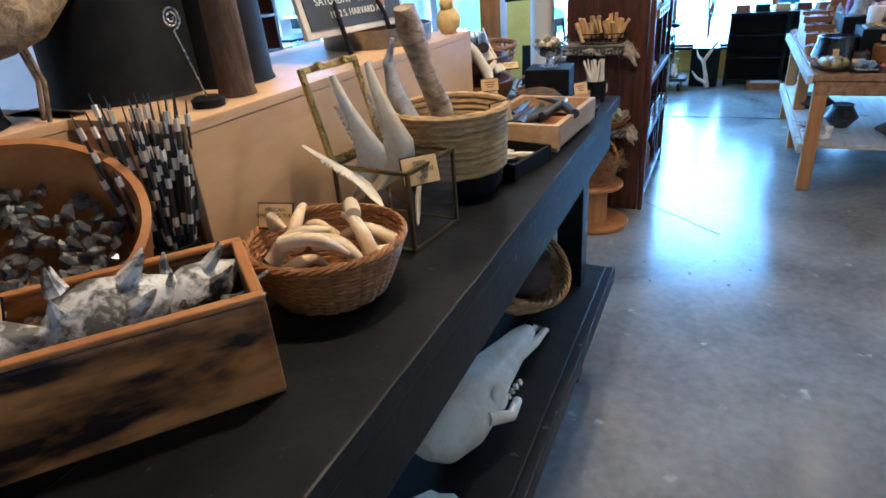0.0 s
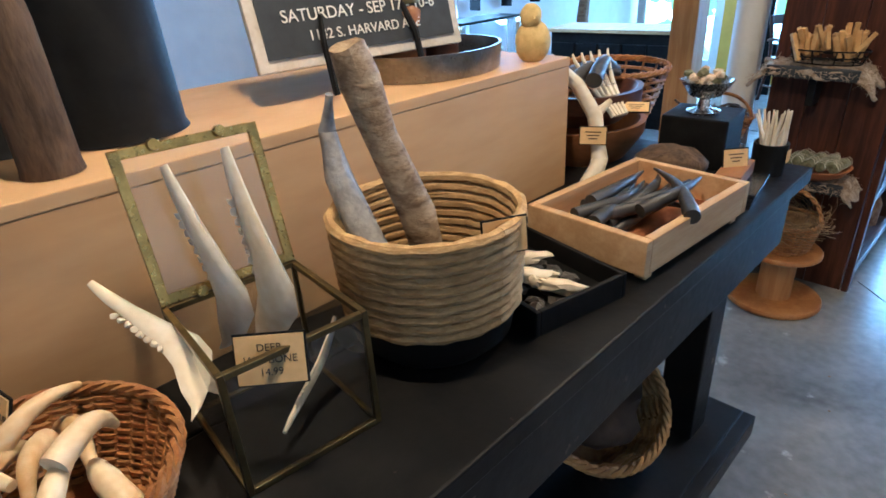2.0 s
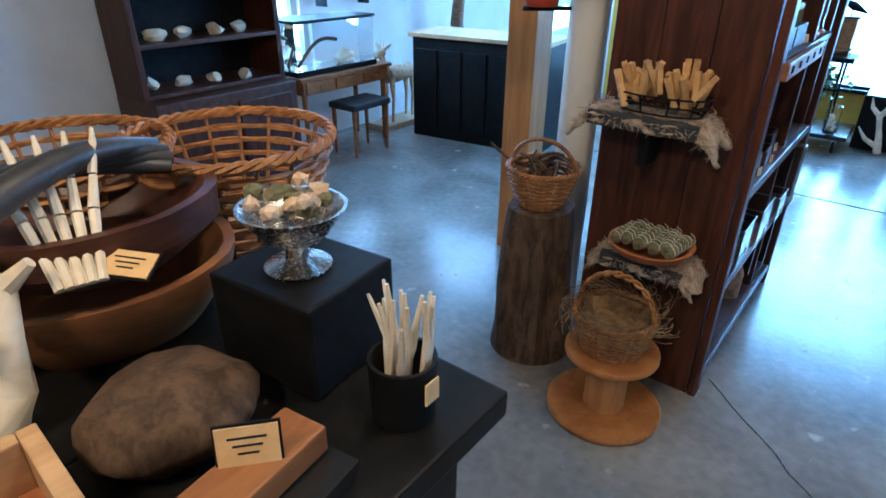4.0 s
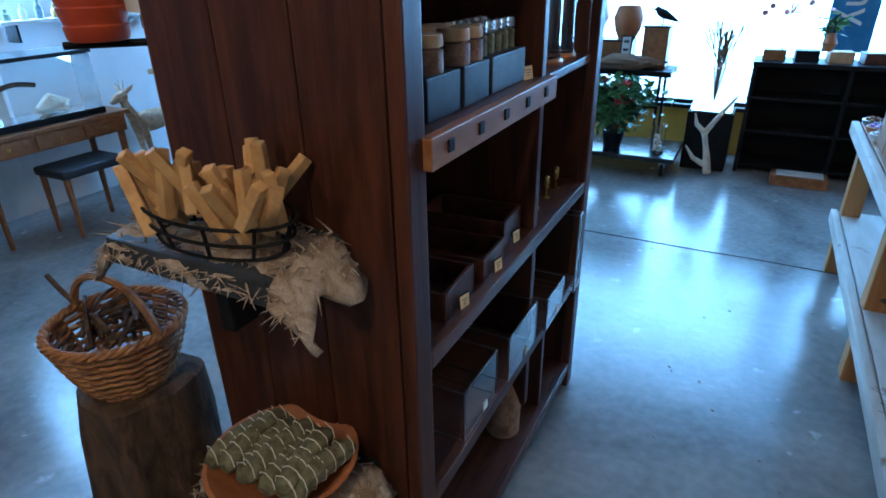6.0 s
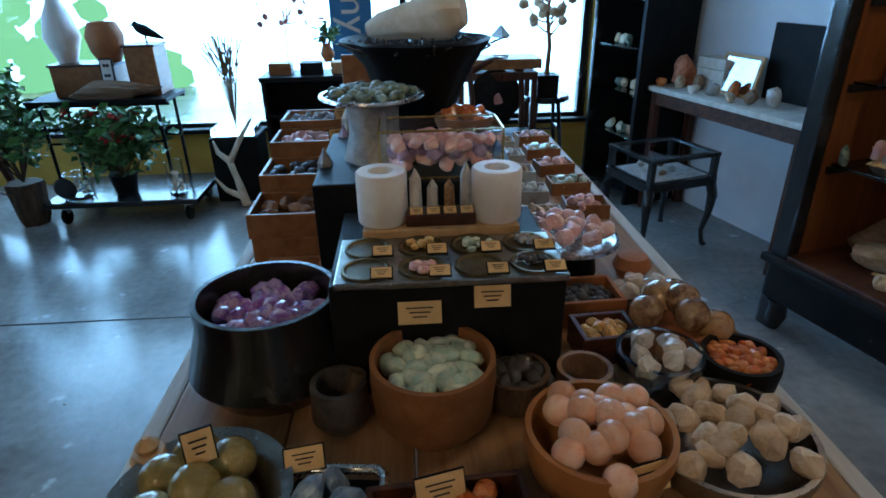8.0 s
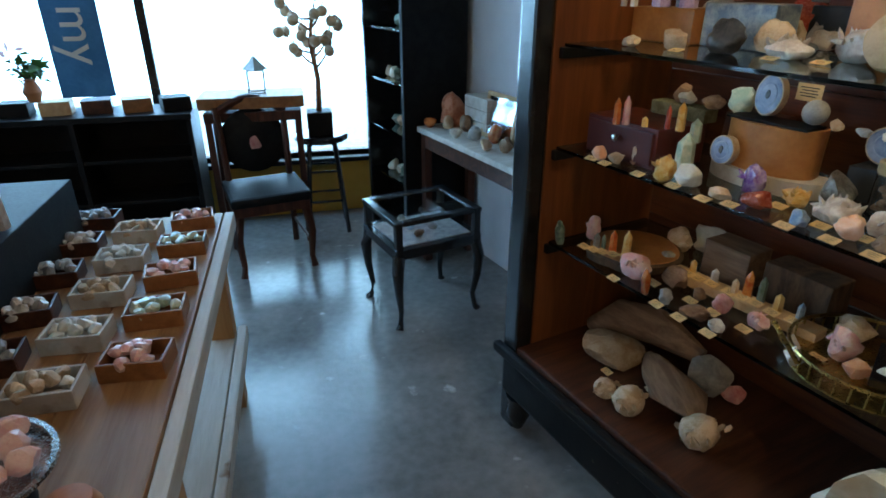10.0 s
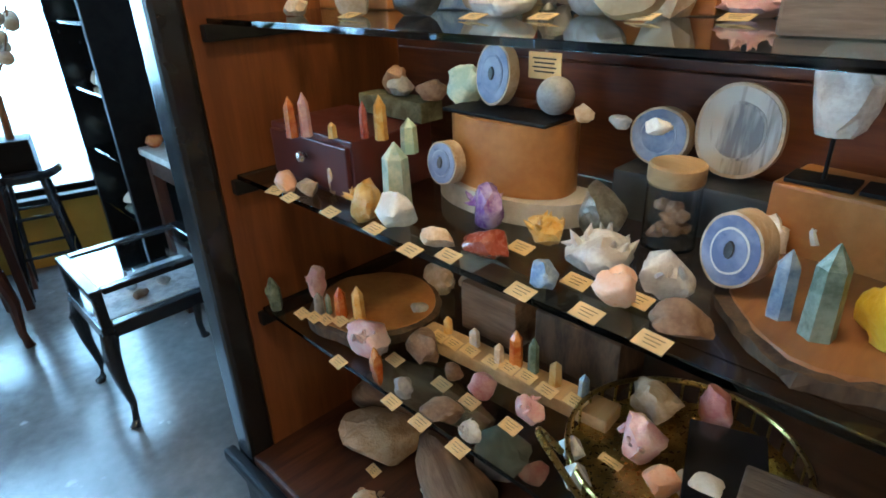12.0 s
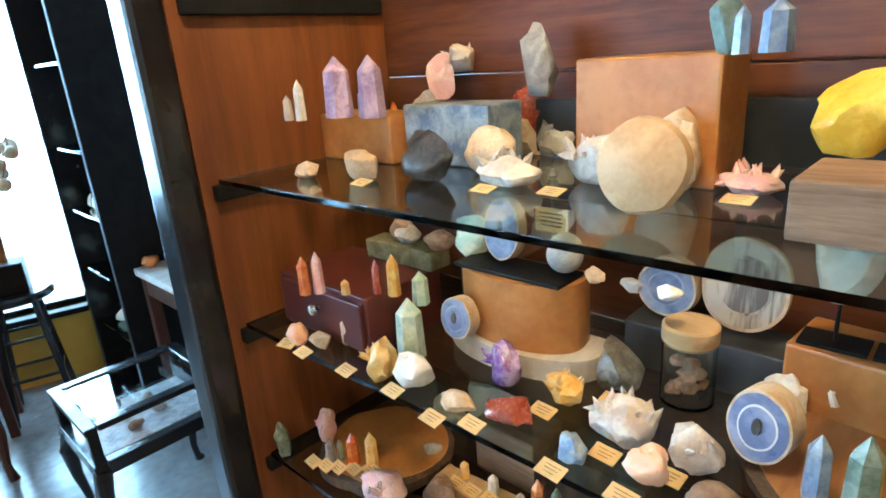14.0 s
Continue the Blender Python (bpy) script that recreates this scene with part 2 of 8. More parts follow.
PEACH = stone("peach_selenite", (0.78, 0.40, 0.24), (0.82, 0.52, 0.36), 0.3, 0.3, 0.15)
TIGER = stone("banded_agate_brown", (0.16, 0.07, 0.03), (0.42, 0.25, 0.12), 0.2, 0.6, scale=30)
DWOOD = mat("weathered_wood", (0.17, 0.10, 0.06), (0.30, 0.19, 0.12), 0.8, 0, 7, 1.0, stretch=(0.7, 6, 6))

# ---- mesh helpers ----
def box(bm, sx, sy, sz, cx=0, cy=0, cz=0, rot=None, bevel=0.0):
    m = Matrix.Translation((cx, cy, cz)) @ (rot or Matrix()) @ Matrix.Diagonal((sx, sy, sz, 1))
    g = bmesh.ops.create_cube(bm, size=1, matrix=m)
    if bevel:
        bmesh.ops.bevel(bm, geom=list({e for v in g["verts"] for e in v.link_edges}), offset=bevel, segments=2, affect="EDGES", profile=0.6)
    return bm


def bx(sx, sy, sz, cx=0, cy=0, cz=0, bevel=0.004, rot=None):
    return box(bmesh.new(), sx, sy, sz, cx, cy, cz, rot, bevel)


def lathe(bm, profile, seg=28, m=None, wob=0.0, sx=1.0):
    rings = []
    for r, z in profile:
        ring = []
        for i in range(seg):
            a = 2 * math.pi * i / seg
            k = 1 + wob * noise.noise((math.cos(a) * 2, math.sin(a) * 2, z * 9))
            v = Vector((r * k * math.cos(a) * sx, r * k * math.sin(a), z))
            ring.append(bm.verts.new(m @ v if m else v))
        rings.append(ring)
    for a, b in zip(rings, rings[1:]):
        for i in range(seg):
            bm.faces.new((a[i], a[(i + 1) % seg], b[(i + 1) % seg], b[i]))
    for ring, flip in ((rings[0], True), (rings[-1], False)):
        bm.faces.new(ring[::-1] if flip else ring)
    return bm


def tube(bm, pts, radii, seg=8):
    pts = [Vector(p) for p in pts]
    if not isinstance(radii, (list, tuple)):
        radii = [radii] * len(pts)
    rings, up = [], Vector((0.13, 0.21, 0.97))
    for i, p in enumerate(pts):
        d = (pts[min(i + 1, len(pts) - 1)] - pts[max(i - 1, 0)]).normalized()
        a = d.cross(up)
        if a.length < 0.05:
            a = d.cross(Vector((1, 0.1, 0)))
        a.normalize()
        b = d.cross(a)
        rings.append([bm.verts.new(p + radii[i] * (math.cos(2 * math.pi * k / seg) * a + math.sin(2 * math.pi * k / seg) * b)) for k in range(seg)])
    for r0, r1 in zip(rings, rings[1:]):
        for k in range(seg):
            bm.faces.new((r0[k], r0[(k + 1) % seg], r1[(k + 1) % seg], r1[k]))
    bm.faces.new(rings[0][::-1])
    bm.faces.new(rings[-1])
    return bm


def arc(p0, p1, bulge, n=10):
    p0, p1, bulge = Vector(p0), Vector(p1), Vector(bulge)
    return [p0.lerp(p1, i / n) + bulge * math.sin(math.pi * i / n) for i in range(n + 1)]


def rock(bm, sx, sy, sz, seed=0, sub=2, rough=0.28, cuts=5, m=None):
    """A broken stone that stands on z = 0: a ball roughened, with planes struck off it."""
    rnd = random.Random(seed)
    g = bmesh.ops.create_icosphere(bm, subdivisions=sub, radius=1)
    planes = [(Vector((rnd.uniform(-1, 1), rnd.uniform(-1, 1), rnd.uniform(-0.6, 1))).normalized(), rnd.uniform(0.55, 0.85)) for _ in range(cuts)]
    o = Vector((seed * 1.37 % 50, seed * 2.11 % 50, seed * 0.77 % 50))
    for v in g["verts"]:
        p = v.co.copy()
        p *= 1 + rough * noise.noise(p * 1.6 + o) + rough * 0.45 * noise.noise(p * 4.5 + o) + rough * 0.2 * noise.noise(p * 11 + o)
        for nrm, d in planes:
            over = p.dot(nrm) - d
            if over > 0:
                p -= nrm * over * 0.9
        v.co = Vector((p.x * sx / 2, p.y * sy / 2, max(p.z, -0.86) * sz / 1.8))
    low = min(v.co.z for v in g["verts"])
    for v in g["verts"]:
        v.co.z -= low
        if m:
            v.co = m @ v.co
    return bm


def crystal(bm, w, h, sides=6, tip=0.25, m=None, taper=0.88):
    """A polished point: a six-sided prism with a slanted tip."""
    return lathe(bm, [(w / 2, 0), (w / 2 * taper, h * (1 - tip)), (w * 0.03, h)], sides, m)


def part(name, bm, material, parent=None, label="", smooth=False, at=None):
    bmesh.ops.recalc_face_normals(bm, faces=bm.faces)
    me = bpy.data.meshes.new(name)
    if smooth:
        for f in bm.faces:
            f.smooth = True
    bm.to_mesh(me)
    bm.free()
    if smooth:
        me.set_sharp_from_angle(angle=radians(40))
    me.materials.append(material)
    ob = new(name, me)
    if parent:
        ob.parent = parent
    if at is not None:
        ob.matrix_basis = at
    if label:
        ob["label"] = label
    return ob


def thing(name, label, cat, x, y, z=0, rz=0, rx=0, ry=0, group="", kind=""):
    e = new(name)
    e.empty_display_size = 0.05
    e.matrix_world = pose(x, y, z, rx, ry, rz)
    return tagged(e, label, cat, group, kind)


def solo(name, bm, material, label, cat, x, y, z=0, rz=0, rx=0, ry=0, group="", smooth=True, kind=""):
    """A thing of one single mesh."""
    ob = part(name, bm, material, None, "", smooth)
    ob.matrix_world = pose(x, y, z, rx, ry, rz)
    return tagged(ob, label, cat, group, kind)


def wallbox(name, x0, x1, y0, y1, z0, z1, material, label="", cat="wall"):
    ob = part(name, bx(x1 - x0, y1 - y0, z1 - z0, (x0 + x1) / 2, (y0 + y1) / 2, (z0 + z1) / 2, 0), material)
    return tagged(ob, label, cat, kind="structure")


def card(x, y, z, rz, w=0.05, h=0.032, tilt=20, words=(), group="price cards", label="small cream price card with dark lettering"):
    """A price card that leans back, with its writing; unread writing is bars."""
    c = thing("price_card", label, "price card", x, y, z, rz, group=group)
    m = pose(0, 0, 0, -tilt)
    part("backing", bx(w + 0.004, 0.002, h + 0.004, 0, 0.0018, h / 2, 0.0), BLACKM, c, at=m)
    part("face", bx(w, 0.0016, h, 0, -0.0004, h / 2, 0.0), CARD, c, at=m)
    if words:
        for i, word in enumerate(words):
            cu = bpy.data.curves.new("lettering", "FONT")
            cu.body, cu.align_x, cu.size, cu.extrude = word, "CENTER", h * 0.22, 0.0001
            cu.materials.append(INK)
            t = new("lettering", cu)
            t.parent = c
            t.matrix_basis = m @ pose(0, -0.0016, h * (0.68 - 0.25 * i), 90)
    else:
        for i in range(3):
            part("lettering", bx(w * (0.62 - 0.14 * i), 0.0003, h * 0.06, 0, -0.0015, h * (0.72 - 0.2 * i), 0), INK, c, at=m)
    return c

# ---- structure ----
floor = part("floor", bx(8.6, 14.5, 0.1, -0.6, 2.8, -0.05, 0), CONCRETE)
tagged(floor, "worn polished grey concrete floor with scuffs and cracks", "floor", kind="structure")
crk = bmesh.new()
tube(crk, [(-3.4 + 0.3 * i, 6.35 + 0.02 * noise.noise((i * 0.9, 0, 0)), 0.0) for i in range(18)], 0.004, 5)
tube(crk, [(-0.05 + 0.055 * i, 4.05 - 0.05 * i + 0.02 * noise.noise((i * 0.9, 3, 0)), 0.0) for i in range(9)], 0.003, 5)
tagged(part("floor_crack", crk, DARKST), "thin dark crack across the concrete floor", "crack", kind="structure")
specks = bmesh.new()
srnd = random.Random(3)
for i in range(90):
    rock(specks, srnd.uniform(0.004, 0.014), srnd.uniform(0.004, 0.010), 0.004, i, 1, m=pose(srnd.uniform(0.0, 0.75) if i % 2 else srnd.uniform(-2.5, 2.2), srnd.uniform(1.2, 7.4), 0))
tagged(part("floor_grit", specks, BROWNST), "scattered dark grit and chips on the concrete", "grit", kind="stuff")

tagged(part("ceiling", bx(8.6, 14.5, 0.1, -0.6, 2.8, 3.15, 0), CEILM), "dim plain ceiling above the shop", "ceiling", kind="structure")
# shopfront wall: sill wall, header, pier, posts
WY = 8.3
wallbox("wall_north_sill", -2.0, 2.9, WY, WY + 0.2, 0, 0.34, YELLOW, "yellow painted low wall under the shop window")
wallbox("wall_north_header", -2.0, 2.9, WY, WY + 0.2, 2.6, 3.1, YELLOW, "yellow painted wall above the shop window")
wallbox("wall_north_pier", -2.45, -2.0, WY, WY + 0.2, 0, 3.1, YELLOW, "yellow painted wall pier between door and window")
wallbox("wall_north_right", 2.5, 3.7, WY, WY + 0.2, 0.34, 2.6, YELLOW, "yellow painted wall beside the shop window")
wallbox("wall_north_over_door", -3.6, -2.45, WY, WY + 0.2, 2.15, 3.1, YELLOW, "yellow painted wall above the door")
wallbox("wall_west_a", -3.75, -3.6, -2.5, 4.55, 0, 3.1, WHITEW, "white painted side wall")
wallbox("wall_west_b", -3.75, -3.6, 5.15, 8.5, 0, 3.1, WHITEW, "white painted side wall")
wallbox("wall_west_under_window", -3.75, -3.6, 4.55, 5.15, 0, 0.6, WHITEW, "white painted wall under the side window")
wallbox("wall_west_over_window", -3.75, -3.6, 4.55, 5.15, 2.2, 3.1, WHITEW, "white painted wall above the side window")
wallbox("wall_south", -3.75, 3.6, -2.65, -2.5, 0, 3.1, WHITEW, "white painted back wall")
# the east wall runs askew, parallel to the mineral cabinet
CA = Matrix(((0.267, 0.964, 0, 2.63), (-0.964, 0.267, 0, 6.10), (0, 0, 1, 0), (0, 0, 0, 1)))


def cab(a, b, z, rz=0):
    """A pose by the cabinet's front: a along it, b into its depth."""
    return CA @ pose(a, b, z, 0, 0, rz)


def cabxy(a, b):
    p = CA @ Vector((a, b, 0))
    return p.x, p.y


east = part("wall_east", bx(9.6, 0.15, 3.1, 2.3, 0.72, 1.55, 0), WHITEW)
east.matrix_world = CA
tagged(east, "white painted wall behind the mineral cabinet", "wall", kind="structure")

win = thing("window_1", "large black-framed shop window, bright daylight outside", "window", 0.25, WY + 0.1, 0, kind="structure")
for name, sx, sz, x, z in (("bottom_rail", 4.5, 0.05, 0, 0.365), ("top_rail", 4.5, 0.06, 0, 2.57), ("left_stile", 0.06, 2.2, -2.22, 1.47), ("mullion", 0.05, 2.2, 0.95, 1.47), ("right_stile", 0.06, 2.2, 2.22, 1.47)):
    part(name, bx(sx, 0.07, sz, x, 0, z, 0.004), BLACKG, win)
for x0, x1 in ((-2.19, 0.925), (0.975, 2.19)):
    p = part("pane", bx(x1 - x0, 0.006, 2.15, (x0 + x1) / 2, 0.01, 1.47, 0), GLASS, win, "clear glass pane")
    p.visible_shadow = False
sill = part("window_sill", bx(4.5, 0.06, 0.03, 0, -0.12, 0.355, 0.004), BLACKP, win)
door = thing("door_1", "white glazed shop door letting in daylight", "door", -3.0, WY + 0.08, 0, kind="structure")
for name, sx, sz, x, z in (("left_stile", 0.1, 2.1, -0.48, 1.05), ("right_stile", 0.1, 2.1, 0.48, 1.05), ("bottom_rail", 0.86, 0.2, 0, 0.1), ("top_rail", 0.86, 0.12, 0, 2.04)):
    part(name, bx(sx, 0.05, sz, x, 0, z, 0.004), WHITEP, door)
p = part("pane", bx(0.86, 0.006, 1.78, 0, 0, 1.09, 0), GLASS, door, "clear glass pane")
p.visible_shadow = False
sw = thing("window_2", "white side window with bright daylight", "window", -3.67, 4.85, 1.4, 90, kind="structure")
for name, sx, sz, x, z in (("left_stile", 0.05, 1.6, -0.275, 0), ("right_stile", 0.05, 1.6, 0.275, 0), ("bottom_rail", 0.5, 0.05, 0, -0.775), ("top_rail", 0.5, 0.05, 0, 0.775)):
    part(name, bx(sx, 0.06, sz, x, 0, z, 0.004), WHITEP, sw)
p = part("pane", bx(0.5, 0.005, 1.5, 0, 0, 0, 0), GLASS, sw, "clear glass pane")
p.visible_shadow = False
for nm, sx, sz, x, y, z, rz in (("backdrop_north", 16, 9, 0, 14.0, 2.0, 0), ("backdrop_west", 12, 9, -9.0, 5, 2.0, 90)):
    b = part(nm, bx(sx, 0.02, sz, 0, 0, 0, 0), BACKDROP)
    b.matrix_world = pose(x, y, z, 0, 0, rz)
    tagged(b, "overexposed pale daylight outside the windows", "backdrop", kind="structure")
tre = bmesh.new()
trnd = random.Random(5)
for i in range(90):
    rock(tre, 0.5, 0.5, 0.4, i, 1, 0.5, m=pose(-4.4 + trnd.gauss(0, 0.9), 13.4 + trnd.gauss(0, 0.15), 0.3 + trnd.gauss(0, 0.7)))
tagged(part("backdrop_tree", tre, TREEGLOW), "pale green tree across the street, glowing in place of sunlight", "tree", kind="structure")
tagged(part("backdrop_awning", bx(5, 0.1, 0.35, 2.6, 13.6, 1.7, 0), PINKGLOW), "pale red awning across the street, glowing to look washed-out", "backdrop", kind="structure")
tagged(part("ground", bx(60, 40, 0.1, 0, 29, -0.2, 0), CONCRETE), "pale pavement outside the shop window", "ground", kind="structure")

# ceiling lamps that light the displays
def ceiling_lamp(x, y, power, size=0.06):
    c = thing("ceiling_lamp", "small warm ceiling lamp with a black shade", "ceiling lamp", x, y, 2.45, group="ceiling lamps")
    sh = bmesh.new()
    lathe(sh, [(0.03, 0.2), (0.05, 0.18), (0.09, 0.02), (0.088, 0.02), (0.048, 0.17)], 20)
    part("shade", sh, BLACKM, c, smooth=True)
    part("cord", tube(bmesh.new(), [(0, 0, 0.19), (0, 0, 0.65)], 0.006, 6), BLACKM, c)
    bl = bmesh.new()
    bmesh.ops.create_uvsphere(bl, u_segments=12, v_segments=8, radius=0.03, matrix=pose(0, 0, 0.07))
    part("bulb", bl, BULB, c, smooth=True)
    lamp("display_light", "POINT", pose(x, y, 2.42), power, WARM, size)


for x, y, p in ((-0.1, 1.3, 46), (0.2, 2.7, 30), (1.35, 4.7, 3), (2.70, 5.30, 24), (-0.6, 3.2, 4)):
    ceiling_lamp(x, y, p)

# ---- black work table with lower shelf ----
def plank(bm, sx, sy, sz, cx, cy, cz, bevel=0.004):
    return box(bm, sx, sy, sz, cx, cy, cz, None, bevel)


def black_table():
    t = thing("work_table", "black painted wooden display table with chipped edges and a lower shelf", "table", -0.42, 1.0, 0)
    for i in range(3):
        part("top_board", bx(0.268, 3.0, 0.035, -0.268 + 0.27 * i - 0.0 + 0.0, 0, 0.983, 0.004), BLACKP, t)
    part("front_apron", bx(0.03, 2.86, 0.13, 0.375, 0, 0.897, 0.004), BLACKP, t)
    part("back_apron", bx(0.03, 2.86, 0.13, -0.375, 0, 0.897, 0.004), BLACKP, t)
    for s in (-1, 1):
        part("end_apron", bx(0.72, 0.03, 0.13, 0, s * 1.44, 0.897, 0.004), BLACKP, t)
        for r in (-1, 1):
            part("leg", bx(0.085, 0.085, 0.93, r * 0.32, s * 1.28 if s < 0 else 1.17, 0.465, 0.005), BLACKP, t)
    for i in range(3):
        part("shelf_board", bx(0.278, 2.72, 0.03, -0.28 + 0.28 * i, -0.05, 0.405, 0.005), BLACKP, t)
    part("shelf_edge", bx(0.03, 2.72, 0.06, 0.433, -0.05, 0.39, 0.004), BLACKP, t)


black_table()
riser = thing("plywood_riser", "pale plywood riser box standing on the black table", "riser", -0.62, 1.515, 1.0)
part("front_panel", bx(0.018, 1.13, 0.26, 0.21, 0, 0.13, 0.002), PLY, riser)
part("top_panel", bx(0.44, 1.13, 0.018, 0, 0, 0.269, 0.002), PLY, riser)
part("end_panel", bx(0.4, 0.018, 0.25, 0, 0.545, 0.13, 0.002), PLY, riser)
part("end_panel", bx(0.4, 0.018, 0.25, 0, -0.545, 0.13, 0.002), PLY, riser)
riser2 = thing("back_riser", "long pale wooden riser box at the back of the table", "riser", -0.80, 0.55, 1.0)
part("front_panel", bx(0.018, 0.9, 0.26, 0.13, 0, 0.13, 0.002), PLY, riser2)
part("top_panel", bx(0.28, 0.9, 0.018, 0, 0, 0.269, 0.002), PLY, riser2)

# ---- pillar side panel and bookcase ----
def bookcase():
    b = thing("bookcase", "tall dark brown wooden bookcase with open shelves", "bookcase", -0.3, 4.5, 0)
    for s, h in ((-1, 2.3), (1, 2.3)):
        for i in range(3):
            part("side_plank", bx(0.150, 0.035, h, -0.152 + 0.152 * i - 0.02, (-0.570 if s < 0 else 0.485), h / 2, 0.004), DARKWOOD, b)
    part("back_panel", bx(0.015, 1.02, 2.25, -0.235, -0.042, 1.125, 0.0), DARKWOOD, b)
    for s in (-1, 1):
        part("front_stile", bx(0.028, 0.055, 2.3, 0.226, (-0.565 if s < 0 else 0.475), 1.15, 0.006), DARKWOOD, b)
    for z in (0.09, 0.44, 0.765, 1.14, 1.55, 2.2):
        part("shelf", bx(0.44, 1.02, 0.022, 0, -0.042, z, 0.003), DARKWOODY, b)
        if z != 1.14:
            part("shelf_lip", bx(0.026, 0.985, 0.034, 0.226, -0.046, z - 0.002, 0.005), DARKWOODY, b)
    part("divider", bx(0.42, 0.028, 1.7, 0.006, 0.06, 1.335 - 0.27 + 0.0, 0.003), DARKWOOD, b)
    part("lower_divider", bx(0.42, 0.022, 0.33, 0.006, 0.2, 0.265, 0.003), DARKWOOD, b)
    rail = part("label_rail", bx(0.02, 0.585, 0.05, 0.245, -0.256, 1.135, 0.003), MIDWOOD, b, "brown wooden rail with black slots")
    for i in range(5):
        part("slot", bx(0.004, 0.018, 0.02, 0.2565, -0.49 + 0.112 * i, 1.137, 0.001), BLACKM, rail)
    return b


bookcase()
PX = -0.42


def fur_shelf(x, y, z, w, label, seed):
    s = thing("wall_bracket_shelf", label, "bracket shelf", x, y, z, group="fur-covered bracket shelves")
    part("board", bx(w * 0.8, 0.17, 0.045, 0, 0.075, -0.0225, 0.004), GREYBOX, s)
    part("bracket", bx(0.03, 0.10, 0.12, 0, 0.10, -0.105, 0.004), BLACKM, s)
    f = bmesh.new()
    rn = random.Random(seed)
    n, mm = 26, 12
    grid = []
    for i in range(n + 1):
        row = []
        for j in range(mm + 1):
            u, v = i / n - 0.5, j / mm
            xx = u * w * (1.15 + 0.2 * noise.noise((v * 3, seed, 0)))
            edge = max(0, abs(xx) - w * 0.41)
            front = max(0, v - 0.55)
            zz = 0.006 - edge * 0.9 - front * 0.13 * (0.6 + 0.9 * abs(noise.noise((u * 5, seed, 2)))) + 0.012 * noise.noise((u * 14, v * 9, seed))
            row.append(f.verts.new((xx * (1 - edge), 0.14 - 0.20 * min(v, 0.75) - 0.02 * noise.noise((u * 9, v * 4, 7)), zz)))
        grid.append(row)
    for i in range(n):
        for j in range(mm):
            f.faces.new((grid[i][j], grid[i + 1][j], grid[i + 1][j + 1], grid[i][j + 1]))
    ob = part("fur", f, FUR, s, "ragged pale fur pelt", True)
    md = ob.modifiers.new("thick", "SOLIDIFY")
    md.thickness = 0.012
    hair = bmesh.new()
    for k in range(700):
        a = grid_pick = rn.random()
        i, j = rn.randrange(n), rn.randrange(mm)
        u, v = i / n - 0.5, j / mm
        xx = u * w * 1.15
        edge = max(0, abs(xx) - w * 0.41)
        front = max(0, v - 0.55)
        zz = 0.012 - edge * 0.9 - front * 0.12
        p = Vector((xx * (1 - edge), 0.14 - 0.20 * min(v, 0.75), zz))
        d = Vector((rn.gauss(0, 0.012), -abs(rn.gauss(0.008, 0.008)), rn.gauss(-0.004, 0.010)))
        tube(hair, [p, p + d], [0.0016, 0.0004], 3)
    part("fur_fringe", hair, FUR, s)
    return s


fur_shelf(-0.36, 3.755, 1.0, 0.42, "dark bracket shelf draped with pale fur, holding wood sticks", 1)
fur_shelf(-0.29, 3.755, 0.54, 0.34, "dark bracket shelf draped with pale fur, holding a bowl", 2)

bask = thing("wire_basket", "black wire basket heaped with palo santo sticks", "basket", -0.325, 3.80, 1.01)
wr = bmesh.new()
for zz, k in ((0.005, 0.85), (0.03, 0.95), (0.055, 1.0)):
    tube(wr, [(0.14 * k * math.cos(a), 0.07 * k * math.sin(a), zz) for a in [2 * math.pi * i / 28 for i in range(29)]], 0.003, 5)
for i in range(10):
    a = 2 * math.pi * i / 10
    tube(wr, [(0.119 * math.cos(a), 0.06 * math.sin(a), 0.005), (0.14 * math.cos(a), 0.07 * math.sin(a), 0.055)], 0.003, 5)
part("frame", wr, BLACKM, bask)
rn = random.Random(8)
for i in range(34):
    st = bmesh.new()
    box(st, 0.016, 0.018, rn.uniform(0.07, 0.11), 0, 0, 0.04, None, 0.002)
    part("stick", st, PALO, bask, at=pose(rn.uniform(-0.11, 0.11), rn.uniform(-0.05, 0.045), 0.02 + rn.uniform(0, 0.05), rn.gauss(0, 14), rn.gauss(0, 18), rn.uniform(0, 180)))

bowl = thing("terracotta_bowl", "shallow terracotta bowl of tied dried sage bundles", "bowl", -0.28, 3.80, 0.55)
lb = bmesh.new()
lathe(lb, [(0.07, 0), (0.11, 0.02), (0.135, 0.052), (0.127, 0.053), (0.10, 0.026), (0.06, 0.012)], 30)
part("bowl", lb, TERRA, bowl, smooth=True)
for i in range(7):
    sg = thing("sage_bundle", "dried grey-green sage bundle wound with white twine", "sage bundle", -0.365 + 0.029 * i, 3.795, 0.605 + 0.01 * (i % 2), 8 * (i % 3) - 8, group="sage bundles")
    sb = bmesh.new()
    tube(sb, [(0.004 * noise.noise((k, i, 0)), -0.075 + 0.015 * k, 0.012 * math.sin(k / 3.2)) for k in range(11)], [0.012] + [0.02] * 9 + [0.012], 9)
    for v in sb.verts:
        v.co += 0.004 * noise.noise_vector(v.co * 130 + Vector((i, 0, 0)))
    part("leaves", sb, SAGE, sg, smooth=True)
    tw = bmesh.new()
    tube(tw, [(0.0215 * math.cos(k * 0.8), -0.07 + 0.0028 * k, 0.010 + 0.0215 * math.sin(k * 0.8)) for k in range(50)], 0.0012, 4)
    part("twine", tw, TWINE, sg)

